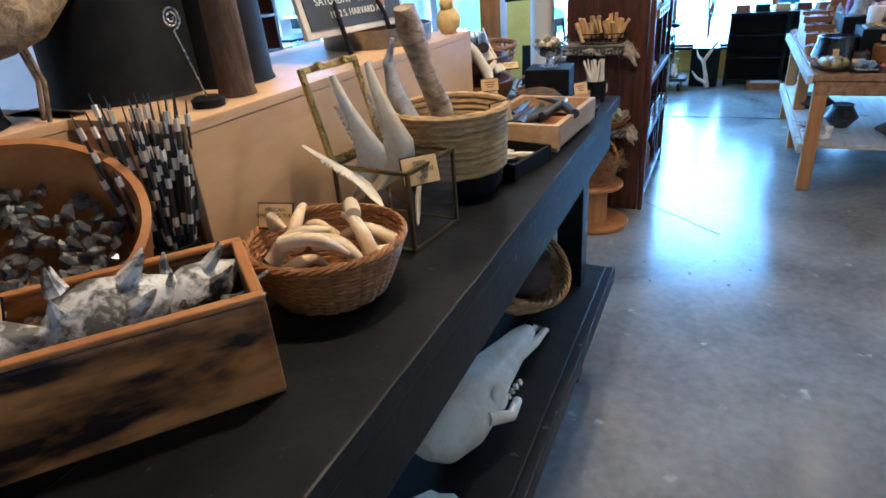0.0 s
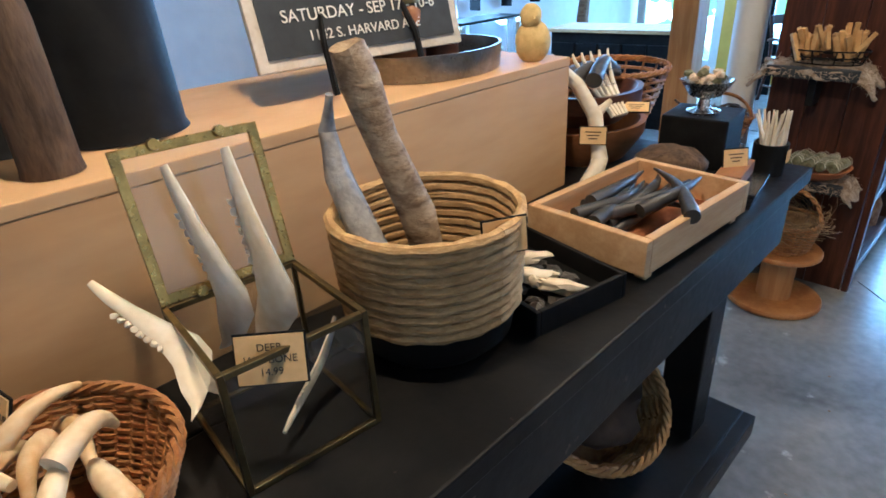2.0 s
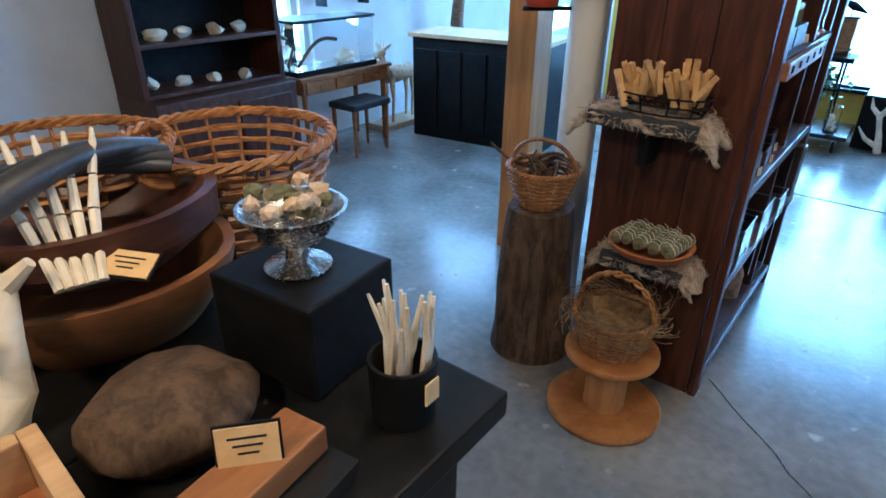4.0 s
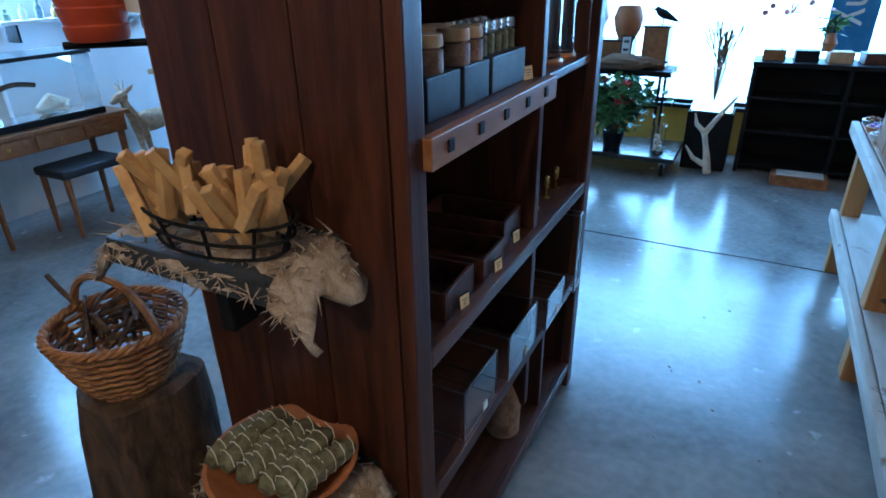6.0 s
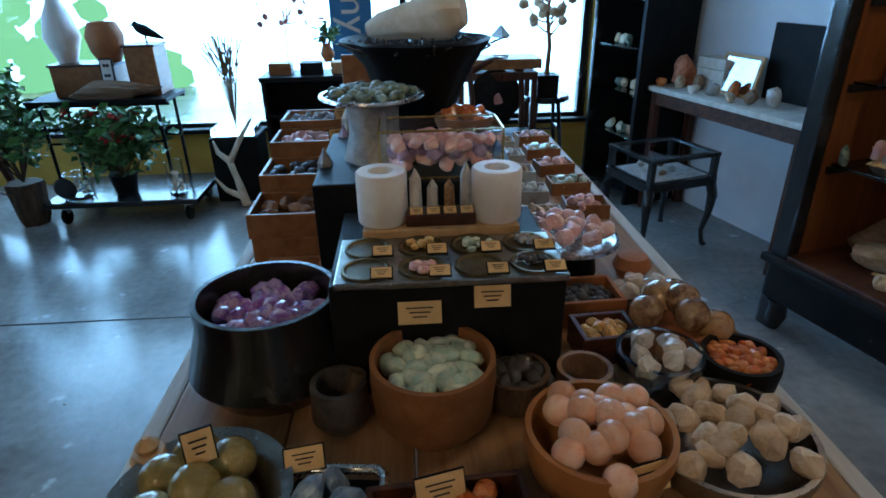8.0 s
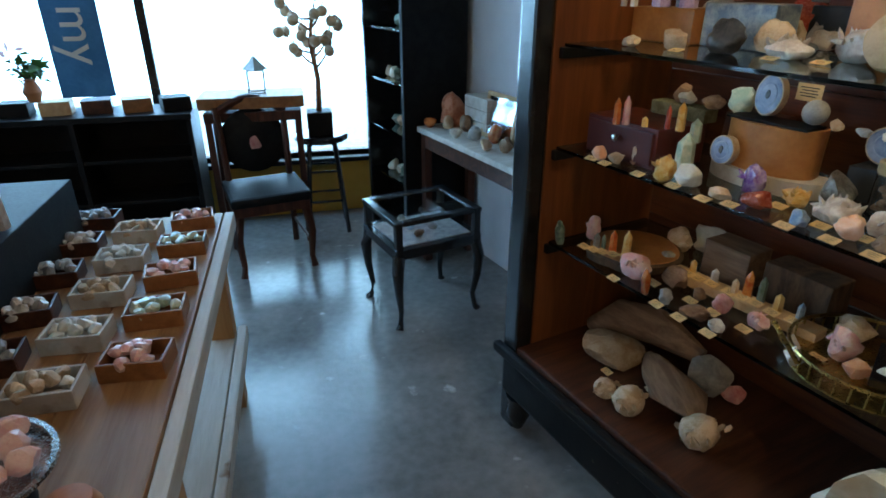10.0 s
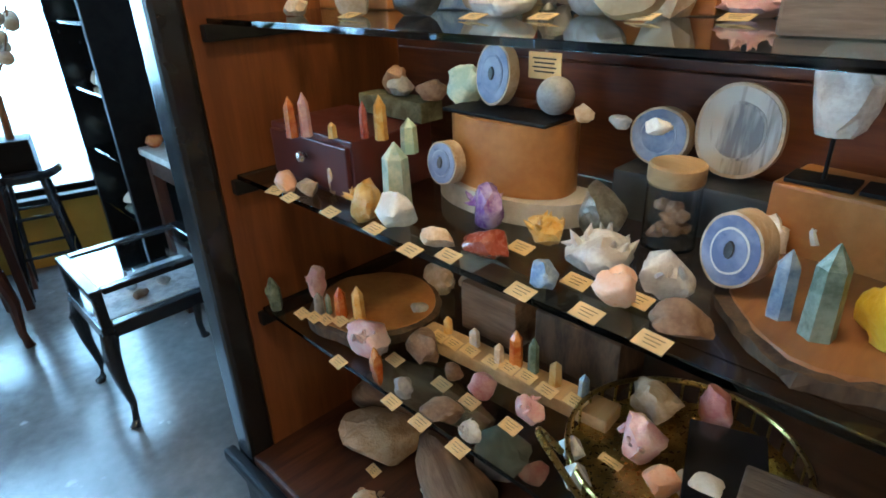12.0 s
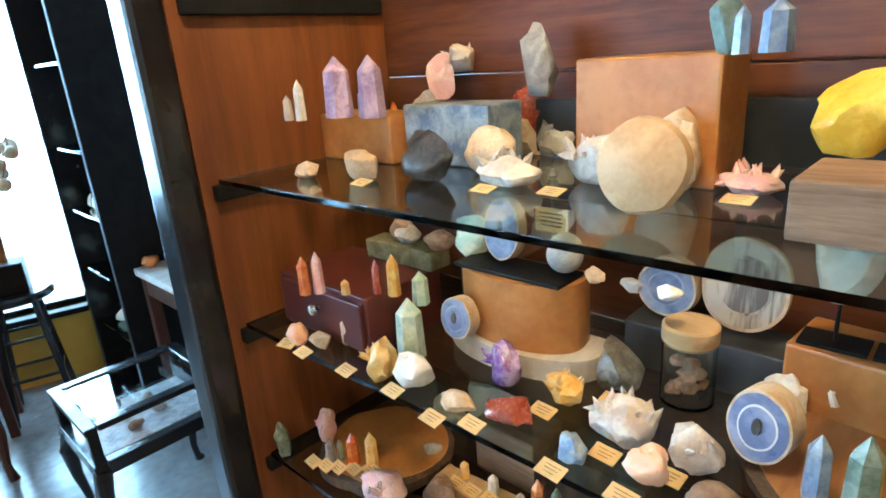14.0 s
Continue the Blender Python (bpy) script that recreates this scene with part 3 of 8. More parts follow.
pole = thing("white_pole", "white painted steel pole", "pole", -0.77, 4.2, 0)
part("shaft", lathe(bmesh.new(), [(0.075, 0), (0.075, 3.1)], 24), WHITEP, pole, smooth=True)
part("collar", lathe(bmesh.new(), [(0.08, 1.30), (0.12, 1.305), (0.12, 1.335), (0.08, 1.34)], 24), WHITEP, pole, smooth=True)
solo("timber_post", bx(0.15, 0.15, 3.1, 0, 0, 1.55, 0.006), PINE, "orange-brown square timber post", "post", -1.22, 4.55, smooth=False, kind="structure")

rp = thing("red_plant_pot", "ribbed orange-red plant pot on an iron arm beside the white pole", "plant pot", -0.90, 4.07, 1.25)
part("pot", lathe(bmesh.new(), [(0.055, 0), (0.06, 0.005), (0.064, 0.03), (0.061, 0.034), (0.068, 0.065), (0.065, 0.069), (0.072, 0.10), (0.069, 0.104), (0.076, 0.14), (0.07, 0.14), (0.055, 0.02), (0.002, 0.018)], 32), mat("orange_red_glaze", (0.50, 0.075, 0.02), (0.40, 0.05, 0.015), 0.4, 0, 8, 0.1), rp, smooth=True)
part("iron_arm", tube(bmesh.new(), [(0.09, 0.09, -0.008), (0, 0, -0.008), (-0.05, -0.05, -0.008)], 0.008, 8), BLACKM, rp)
part("soil", lathe(bmesh.new(), [(0.066, 0.12), (0.06, 0.126), (0.002, 0.128)], 24), BARK, rp)


def weave_basket(name, label, x, y, z, r0, r1, h, material, rings=9, posts=20, rz=0, rx=0, handle=False, thick=0.008):
    b = thing(name, label, "basket", x, y, z, rz, rx)
    w = bmesh.new()
    for k in range(rings):
        f = k / (rings - 1)
        r, zz = r0 + (r1 - r0) * f ** 0.8, thick + f * h
        for ph in (0, 1):
            tube(w, [((r + 0.6 * thick * math.sin(posts / 2 * a + ph * math.pi)) * math.cos(a), (r + 0.6 * thick * math.sin(posts / 2 * a + ph * math.pi)) * math.sin(a), zz + 0.35 * thick * ph) for a in [2 * math.pi * i / 64 for i in range(65)]], thick * 0.55, 5)
    part("weave", w, material, b, smooth=True)
    p = bmesh.new()
    for i in range(posts):
        a = 2 * math.pi * i / posts
        tube(p, [(r0 * math.cos(a), r0 * math.sin(a), 0.002), (r1 * math.cos(a), r1 * math.sin(a), h + thick)], thick * 0.4, 5)
    part("stakes", p, material, b)
    rim = bmesh.new()
    for ph in (0, 2.1, 4.2):
        tube(rim, [((r1 + thick * 0.7 * math.cos(14 * a + ph)) * math.cos(a), (r1 + thick * 0.7 * math.cos(14 * a + ph)) * math.sin(a), h + thick * (1.5 + 0.7 * math.sin(14 * a + ph))) for a in [2 * math.pi * i / 90 for i in range(91)]], thick * 0.6, 5)
    part("rim", rim, material, b, smooth=True)
    part("base", lathe(bmesh.new(), [(r0 * 0.98, 0.001), (r0 * 0.98, 0.008)], 28), material, b)
    if handle:
        hd = bmesh.new()
        for ph in (0, 3.1):
            tube(hd, [(r1 * math.cos(a), 0.008 * math.cos(a * 12 + ph), h + r1 * 1.15 * math.sin(a) + 0.006 * math.sin(a * 12 + ph)) for a in [math.pi * i / 40 for i in range(41)]], thick * 0.7, 6)
        part("handle", hd, material, b, smooth=True)
    return b


stump = bmesh.new()
lathe(stump, [(0.16, 0), (0.145, 0.1), (0.125, 0.3), (0.12, 0.5), (0.115, 0.6), (0.10, 0.61), (0.02, 0.605)], 40)
for v in stump.verts:
    if v.co.z > 0.001:
        v.co += Vector((v.co.x, v.co.y, 0)) * (0.35 * noise.noise((v.co.x * 14, v.co.y * 14, v.co.z * 1.6)))
solo("tree_stump", stump, BARK, "dark rough bark tree stump standing on the floor", "stump", -0.70, 3.83)
wb = weave_basket("wicker_basket", "brown wicker basket of thorny twigs with a hoop handle", -0.70, 3.82, 0.61, 0.075, 0.125, 0.13, WICKER, handle=False, thick=0.009)
tw = bmesh.new()
rn = random.Random(4)
for i in range(22):
    a, r = rn.uniform(0, 6.28), rn.uniform(0.08, 0.16)
    p = Vector((r * 0.5 * math.cos(a + 2.5), r * 0.5 * math.sin(a + 2.5), 0.11 + rn.uniform(0, 0.05)))
    q = p + Vector((r * math.cos(a), r * math.sin(a), rn.uniform(-0.02, 0.05)))
    tube(tw, arc(p, q, (0, 0, 0.02), 5), [0.006, 0.006, 0.005, 0.005, 0.004, 0.003], 5)
tube(tw, arc((0, 0, 0.15), (-0.24, 0.02, 0.19), (0, 0, -0.03), 6), 0.006, 5)
solo("twig_bundle", tw, BARK, "knotty lichen-grey twigs heaped in the wicker basket", "twigs", -0.70, 3.82, 0.60)
hoop = bmesh.new()
tube(hoop, [(0.125 * math.cos(a), 0, 0.14 + 0.10 * math.sin(a)) for a in [math.pi * i / 24 for i in range(25)]], 0.008, 6)
part("hoop_handle", hoop, WICKER, wb)

spool = thing("cable_spool", "round pale wooden cable spool used as a stand", "spool", -0.30, 3.66, 0)
part("foot_disc", lathe(bmesh.new(), [(0.19, 0), (0.195, 0.006), (0.195, 0.018), (0.19, 0.024)], 36), ORANGEWOOD, spool, smooth=True)
part("core", lathe(bmesh.new(), [(0.07, 0.02), (0.07, 0.24)], 24), PINE, spool, smooth=True)
part("top_disc", lathe(bmesh.new(), [(0.15, 0.235), (0.155, 0.24), (0.155, 0.252), (0.15, 0.258)], 36), ORANGEWOOD, spool, smooth=True)
nest = weave_basket("nest_basket", "wicker basket holding a dry straw birds nest", -0.31, 3.66, 0.258, 0.10, 0.13, 0.12, WICKER, handle=True, thick=0.008)
nb = bmesh.new()
rn = random.Random(12)
for i in range(260):
    a, r = rn.uniform(0, 6.28), rn.gauss(0.11, 0.02)
    p = Vector((r * math.cos(a), r * math.sin(a), 0.11 + rn.gauss(0.02, 0.02)))
    q = p + Vector((-math.sin(a), math.cos(a), rn.gauss(0, 0.3))) * rn.uniform(0.05, 0.12) + Vector((math.cos(a), math.sin(a), 0)) * rn.gauss(0.01, 0.03)
    tube(nb, arc(p, q, Vector((math.cos(a), math.sin(a), 0)) * 0.02, 3), 0.0014, 3)
lathe(nb, [(0.05, 0.06), (0.11, 0.08), (0.115, 0.13), (0.09, 0.135), (0.06, 0.09)], 20, wob=0.3)
solo("birds_nest", nb, STRAW, "shaggy dry straw birds nest in the basket", "nest", -0.31, 3.66, 0.262)

# ---- crystal table ----
ct = thing("display_table", "long worn wooden display table with a whitewashed edge and lower shelf", "table", 1.27, 5.46, 0)
for i in range(5):
    part("top_plank", bx(0.188, 1.96, 0.04, -0.38 + 0.19 * i, 0, 0.70, 0.005), TABLEWOOD, ct)
for s in (-1, 1):
    part("side_edge", bx(0.03, 1.98, 0.055, s * 0.492, 0, 0.69, 0.006), WHITEWASH, ct)
    for q in (-0.93, 0.0, 0.93):
        part("leg", bx(0.075, 0.075, 0.68, s * 0.42, q, 0.34, 0.005), PINE, ct)
    part("shelf_edge", bx(0.03, 1.94, 0.06, s * 0.478, 0, 0.27, 0.006), WHITEWASH, ct)
for i in range(4):
    part("shelf_plank", bx(0.228, 1.92, 0.025, -0.345 + 0.23 * i, 0, 0.285, 0.004), WHITEWASH, ct)
part("end_apron", bx(0.9, 0.03, 0.08, 0, -0.955, 0.635, 0.004), TABLEWOOD, ct)

# ---- mineral cabinet ----
CW, CD = 1.45, 0.46
cb = new("mineral_cabinet")
cb.matrix_world = CA
tagged(cb, "large dark wooden cabinet with glass shelves full of minerals", "cabinet")
part("left_post", bx(0.075, 0.06, 2.3, 0.03, 0.0, 1.15, 0.012), BLACKG, cb, "black lacquered post")
part("right_post", bx(0.075, 0.06, 2.3, CW - 0.03, 0.0, 1.15, 0.012), BLACKG, cb, "black lacquered post")
part("left_side", bx(0.025, CD, 2.05, 0.055, CD / 2 + 0.03, 1.28, 0.002), CABSIDE, cb)
part("right_side", bx(0.025, CD, 2.05, CW - 0.055, CD / 2 + 0.03, 1.28, 0.002), CABSIDE, cb)
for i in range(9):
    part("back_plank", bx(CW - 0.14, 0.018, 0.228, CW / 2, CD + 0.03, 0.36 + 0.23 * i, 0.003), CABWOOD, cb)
part("base_front", bx(CW, 0.05, 0.17, CW / 2, -0.01, 0.215, 0.012), BLACKP, cb)
part("base_top", bx(CW, CD + 0.05, 0.03, CW / 2, CD / 2, 0.315, 0.008), DARKWOODY, cb)
part("base_moulding", bx(CW + 0.05, 0.03, 0.035, CW / 2, -0.045, 0.30, 0.010), BLACKP, cb)
for a in (0.06, CW - 0.06):
    ft = lathe(bmesh.new(), [(0.02, 0), (0.028, 0.02), (0.042, 0.06), (0.036, 0.10), (0.045, 0.13)], 20)
    part("foot", ft, BLACKG, cb, smooth=True, at=pose(a, 0.0, 0))
    part("foot", bx(0.06, 0.06, 0.13, 0, 0, 0.065, 0.004), BLACKP, cb, at=pose(a, CD - 0.02, 0))
SHELVES = (0.69, 0.98, 1.255, 1.56)
for z in SHELVES:
    g = part("glass_shelf", bx(CW - 0.15, CD - 0.06, 0.009, CW / 2, CD / 2 + 0.03, z - 0.0045, 0.001), GREENGLASS, cb, "thick green-edged glass shelf")
    g.visible_shadow = False
    for a in (0.075, CW - 0.075):
        part("shelf_batten", bx(0.02, CD - 0.04, 0.028, a, CD / 2 + 0.03, z - 0.024, 0.003), BLACKM, cb)
part("lamp_strip", bx(CW - 0.2, 0.02, 0.03, CW / 2, 0.05, 2.25, 0.003), BLACKM, cb)

# ---- vitrine table ----
vt = new("vitrine_table")
vt.matrix_world = CA @ pose(-0.86, 0.10, 0)
tagged(vt, "black lacquered vitrine table with cabriole legs and glass top", "vitrine")
VW, VD, VZ = 0.36, 0.38, 0.505
for s, w, d, x, y in ((0, VW, 0.035, 0, -VD / 2), (0, VW, 0.035, 0, VD / 2), (1, 0.035, VD - 0.04, -VW / 2 + 0.017, 0), (1, 0.035, VD - 0.04, VW / 2 - 0.017, 0)):
    part("top_frame", bx(w, d, 0.02, x, y, VZ - 0.01, 0.003), BLACKG, vt)
    part("bottom_frame", bx(w, d, 0.045, x, y, VZ - 0.145, 0.003), BLACKG, vt)
gl = part("glass_top", bx(VW - 0.07, VD - 0.035, 0.005, 0, 0, VZ - 0.008, 0), GLASS, vt, "clear glass lid")
gl.visible_shadow = False
part("tray", bx(VW - 0.07, VD - 0.035, 0.01, 0, 0, VZ - 0.125, 0), GREYST, vt, "pale grey lined tray")
for sx in (-1, 1):
    for sy in (-1, 1):
        part("corner_post", bx(0.03, 0.03, 0.11, sx * (VW / 2 - 0.016), sy * (VD / 2 - 0.002), VZ - 0.07, 0.003), BLACKG, vt)
        lg = tube(bmesh.new(), [(0, 0, 0.35), (0.014 * sx, 0.014 * sy, 0.28), (0.010 * sx, 0.010 * sy, 0.18), (-0.004 * sx, -0.004 * sy, 0.08), (0.004 * sx, 0.004 * sy, 0.02), (0.014 * sx, 0.014 * sy, 0.0)], [0.027, 0.026, 0.018, 0.012, 0.012, 0.018], 10)
        part("leg", lg, BLACKG, vt, smooth=True, at=pose(sx * (VW / 2 - 0.018), sy * (VD / 2 - 0.004), 0))

# ---- side desk with stones ----
dk = new("side_desk")
dk.matrix_world = CA @ pose(-0.78, 0.475, 0)
tagged(dk, "narrow dark wooden side desk with a pale worn top", "desk")
part("top", bx(1.08, 0.32, 0.028, 0, 0, 0.716, 0.005), WHITEWASH, dk)
part("apron", bx(1.0, 0.02, 0.07, 0, -0.14, 0.667, 0.003), DARKWOODY, dk)
for sx in (-0.49, 0.49):
    for sy in (-0.13, 0.13):
        part("leg", bx(0.042, 0.042, 0.70, sx, sy, 0.35, 0.004), DARKWOOD, dk)
mirror = thing("framed_mirror", "small dark mirror in a pale wooden frame", "mirror", *cabxy(-0.88, 0.50), 0.73, -75, rx=-12)
for w, h, x, z in ((0.26, 0.02, 0, 0.01), (0.26, 0.02, 0, 0.20), (0.02, 0.17, -0.12, 0.105), (0.02, 0.17, 0.12, 0.105)):
    part("frame", bx(w, 0.016, h, x, 0, z, 0.003), PALEWOOD, mirror)
MIRRORM = mat("mirror_glass", (0.75, 0.78, 0.8), (0.7, 0.73, 0.75), 0.03, 1.0, 5, 0)
part("glass", bx(0.22, 0.006, 0.17, 0, 0, 0.105, 0), MIRRORM, mirror)
cabt = new("black_display_case")
cabt.matrix_world = CA @ pose(-1.58, 0.43, 0)
tagged(cabt, "tall black open shelf unit with glass shelves", "shelf unit")
part("side", bx(0.03, 0.36, 2.2, 0.24, 0, 1.1, 0.004), BLACKM, cabt)
part("side", bx(0.03, 0.36, 2.2, -0.24, 0, 1.1, 0.004), BLACKG, cabt)
part("back", bx(0.45, 0.02, 2.2, 0, 0.17, 1.1, 0.003), BLACKM, cabt)
for z in (0.06, 0.40, 0.66, 0.92, 1.18, 1.5):
    part("shelf", bx(0.44, 0.32, 0.012, 0, 0, z, 0.002), GREENGLASS if z > 0.1 else BLACKG, cabt)

# ---- by the window ----
bk = thing("low_bookcase", "low black bookcase in front of the shop window", "bookcase", 0.88, 8.0, 0)
part("top", bx(1.16, 0.32, 0.03, 0, 0, 0.755, 0.004), BLACKP, bk)
part("back", bx(1.12, 0.015, 0.72, 0, 0.14, 0.38, 0.002), BLACKM, bk)
for x in (-0.56, 0.0, 0.56):
    part("upright", bx(0.025, 0.29, 0.74, x, 0, 0.37, 0.003), BLACKP, bk)
for z in (0.06, 0.30, 0.53):
    for x in (-0.28, 0.28):
        part("shelf", bx(0.53, 0.28, 0.02, x, 0, z, 0.003), BLACKP, bk)

cart = thing("platform_cart", "low black rolling platform cart carrying plants and a metal frame", "cart", -0.50, 7.70, 0)
part("deck", bx(0.88, 0.52, 0.035, 0, 0, 0.135, 0.006), BLACKG, cart)
for sx in (-0.36, 0.36):
    for sy in (-0.19, 0.19):
        part("wheel", lathe(bmesh.new(), [(0.045, -0.012), (0.05, 0), (0.045, 0.012)], 20), BLACKM, cart, at=pose(sx, sy, 0.05, 0, 90, 0))
        part("fork", bx(0.04, 0.035, 0.05, sx, sy, 0.095, 0.003), STEEL, cart)
rack = thing("metal_rack", "black metal side table with a rough shelf above the cart", "rack", -0.58, 7.78, 0.1525)
fr = bmesh.new()
for sx in (-0.33, 0.33):
    for sy in (-0.14, 0.14):
        tube(fr, [(sx, sy, 0), (sx, sy, 0.52)], 0.010, 6)
for sy in (-0.14, 0.14):
    tube(fr, [(-0.40, sy, 0.52), (0.40, sy, 0.52)], 0.010, 6)
    tube(fr, [(-0.33, sy, 0.30), (0.33, sy, 0.30)], 0.008, 6)
part("frame", fr, BLACKM, rack)
part("top", bx(0.80, 0.33, 0.02, 0, 0, 0.54, 0.004), BLACKM, rack)
drift = rock(bmesh.new(), 0.5, 0.14, 0.09, 77, 3, 0.5)
solo("driftwood", drift, DWOOD, "long weathered brown driftwood piece on the rack", "driftwood", -0.5, 7.68, 0.703)
for x, w, h, lab in ((-0.67, 0.36, 0.17, "old brown wooden crate on the rack"), (-0.33, 0.17, 0.27, "upright brown wooden box with bottles")):
    c = thing("wooden_crate", lab, "crate", x, 7.84, 0.703)
    part("body", bx(w, 0.2, h, 0, 0, h / 2, 0.004), MIDWOOD, c)
    part("lid", bx(w + 0.02, 0.21, 0.014, 0, 0, h + 0.007, 0.003), DARKWOODY, c)
pic = thing("butterfly_frame", "small framed butterfly picture in black and white", "picture frame", -0.52, 7.72, 0.79, 0, -6)
part("frame", bx(0.075, 0.012, 0.13, 0, 0, 0.065, 0.002), BLACKM, pic)
part("picture", bx(0.058, 0.004, 0.112, 0, -0.0065, 0.065, 0), WHITEP, pic)
for zz in (0.035, 0.09):
    for s in (-1, 1):
        part("butterfly_wing", bx(0.016, 0.002, 0.018, s * 0.009, -0.009, zz, 0.0, pose(0, 0, 0, 0, s * 25, 0)), INK, pic)
VASEP = [(0.06, 0), (0.09, 0.06), (0.105, 0.14), (0.085, 0.2), (0.075, 0.22), (0.068, 0.22), (0.08, 0.14), (0.05, 0.02)]
solo("terracotta_urn", lathe(bmesh.new(), VASEP, 28), TERRA, "round orange terracotta urn on a crate", "urn", -0.55, 7.86, 0.887)
solo("white_vase", lathe(bmesh.new(), [(0.05, 0), (0.10, 0.14), (0.075, 0.26), (0.04, 0.33), (0.055, 0.40)], 28), SELENITE, "tall pale cream vase on a crate", "vase", -0.79, 7.86, 0.887)


def foliage(name, label, x, y, z, spread, height, count, leaf, stems, seed, leaf_m=LEAF, flower=None):
    t = thing(name, label, "plant", x, y, z)
    r = random.Random(seed)
    st, lv, fl = bmesh.new(), bmesh.new(), bmesh.new()
    for i in range(stems):
        a = r.uniform(0, 6.28)
        tipx = Vector((spread * r.uniform(0.2, 1) * math.cos(a), spread * r.uniform(0.2, 1) * math.sin(a), height * r.uniform(0.5, 1)))
        pts = arc((0, 0, 0), tipx, Vector((r.gauss(0, 0.1), r.gauss(0, 0.1), 0.1)) * height, 6)
        tube(st, pts, [0.006, 0.005, 0.004, 0.004, 0.003, 0.003, 0.002], 4)
        for k in range(count // stems):
            p = pts[r.randrange(2, 7)] + Vector((r.gauss(0, 1), r.gauss(0, 1), r.gauss(0, 0.8))) * spread * 0.22
            s = leaf * r.uniform(0.6, 1.3)
            m = Matrix.Translation(p) @ Euler((r.uniform(-1, 1), r.uniform(-1, 1), r.uniform(0, 6.28))).to_matrix().to_4x4()
            vs = [lv.verts.new(m @ Vector(c)) for c in ((0, 0, 0), (s * 0.28, s * 0.4, s * 0.06), (0, s, -s * 0.1), (-s * 0.28, s * 0.4, s * 0.06))]
            lv.faces.new((vs[0], vs[1], vs[2]))
            lv.faces.new((vs[0], vs[2], vs[3]))
        if flower and i % 2 == 0:
            for k in range(10):
                q = tipx + Vector((r.gauss(0, 1), r.gauss(0, 1), r.gauss(0.4, 0.6))) * 0.022
                rock(fl, 0.03, 0.03, 0.02, r.randrange(99), 1, 0.4, m=Matrix.Translation(q))
    part("stems", st, STRAW if flower else BARK, t)
    part("leaves", lv, leaf_m, t)
    if flower:
        part("flowers", fl, flower, t)
    return t


foliage("potted_tree", "leafy green potted tree by the window", -1.07, 7.55, 0.26, 0.20, 0.62, 520, 0.075, 13, 2)
solo("tree_pot", lathe(bmesh.new(), [(0.07, 0), (0.08, 0.05), (0.095, 0.24), (0.09, 0.26), (0.03, 0.25)], 20, wob=0.2), BARK, "brown cloth-wrapped plant pot on the floor", "pot", -1.07, 7.55, 0)
foliage("red_flowers", "green plants with red flowers on the cart", -0.52, 7.62, 0.25, 0.27, 0.40, 900, 0.075, 20, 3, LEAF, PETAL)
solo("planter", lathe(bmesh.new(), [(0.06, 0), (0.08, 0.12), (0.075, 0.125), (0.02, 0.11)], 20), BLACKM, "small black planter on the cart", "pot", -0.52, 7.6, 0.1525)
for x, y, r, h in ((-0.2, 7.56, 0.05, 0.2), (-0.78, 7.58, 0.075, 0.14)):
    j = thing("glass_jar", "clear glass jar holding shells on the cart", "jar", x, y, 0.1525, group="cart jars")
    g = part("glass", lathe(bmesh.new(), [(r, 0), (r, h), (r * 0.94, h), (r * 0.94, 0.008), (0.002, 0.008)], 24), GLASS, j, smooth=True)
    g.visible_shadow = False
    fl = bmesh.new()
    for i in range(14):
        rock(fl, 0.035, 0.035, 0.03, i, 1, m=pose(random.Random(i).uniform(-r, r) * 0.5, random.Random(i + 50).uniform(-r, r) * 0.5, 0.01 + 0.008 * i))
    part("shells", fl, TAN, j)
solo("fan", lathe(bmesh.new(), [(0.05, -0.02), (0.065, 0), (0.05, 0.02), (0.02, 0.025)], 24, pose(0, 0, 0.07, 90)), GREYBOX, "small grey round fan on the cart", "fan", -0.82, 7.5, 0.1525)


def antler(name, label, x, y, z, rz, s=1.0, lean=0, material=BONE):
    a = bmesh.new()
    tube(a, [(0.04 * s, 0, 0.01), (0.02 * s, 0.0, 0.12 * s), (-0.01 * s, 0, 0.24 * s), (0.06 * s, 0, 0.36 * s), (0.13 * s, 0, 0.46 * s)], [0.024 * s, 0.019 * s, 0.019 * s, 0.014 * s, 0.004 * s], 9)
    tube(a, [(-0.005 * s, 0, 0.24 * s), (-0.06 * s, 0, 0.29 * s), (-0.075 * s, 0, 0.35 * s)], [0.016 * s, 0.012 * s, 0.004 * s], 8)
    tube(a, [(0.03 * s, 0, 0.05 * s), (-0.05 * s, 0, 0.09 * s), (-0.10 * s, 0, 0.16 * s)], [0.018 * s, 0.013 * s, 0.004 * s], 8)
    return solo(name, a, material, label, "antler", x, y, z, rz, 0, lean)


antler("floor_antler", "pale forked antler leaning on the black bin", 0.10, 7.70, 0, 0, 1.22)
bn = thing("black_bin", "black bin topped with a blue glass dish", "bin", 0.10, 7.92, 0)
part("body", bx(0.30, 0.26, 0.42, 0, 0, 0.21, 0.012), BLACKM, bn)
g = part("glass_block", bx(0.27, 0.22, 0.05, 0, 0, 0.446, 0.01), GLASS, bn, "clear glass block")


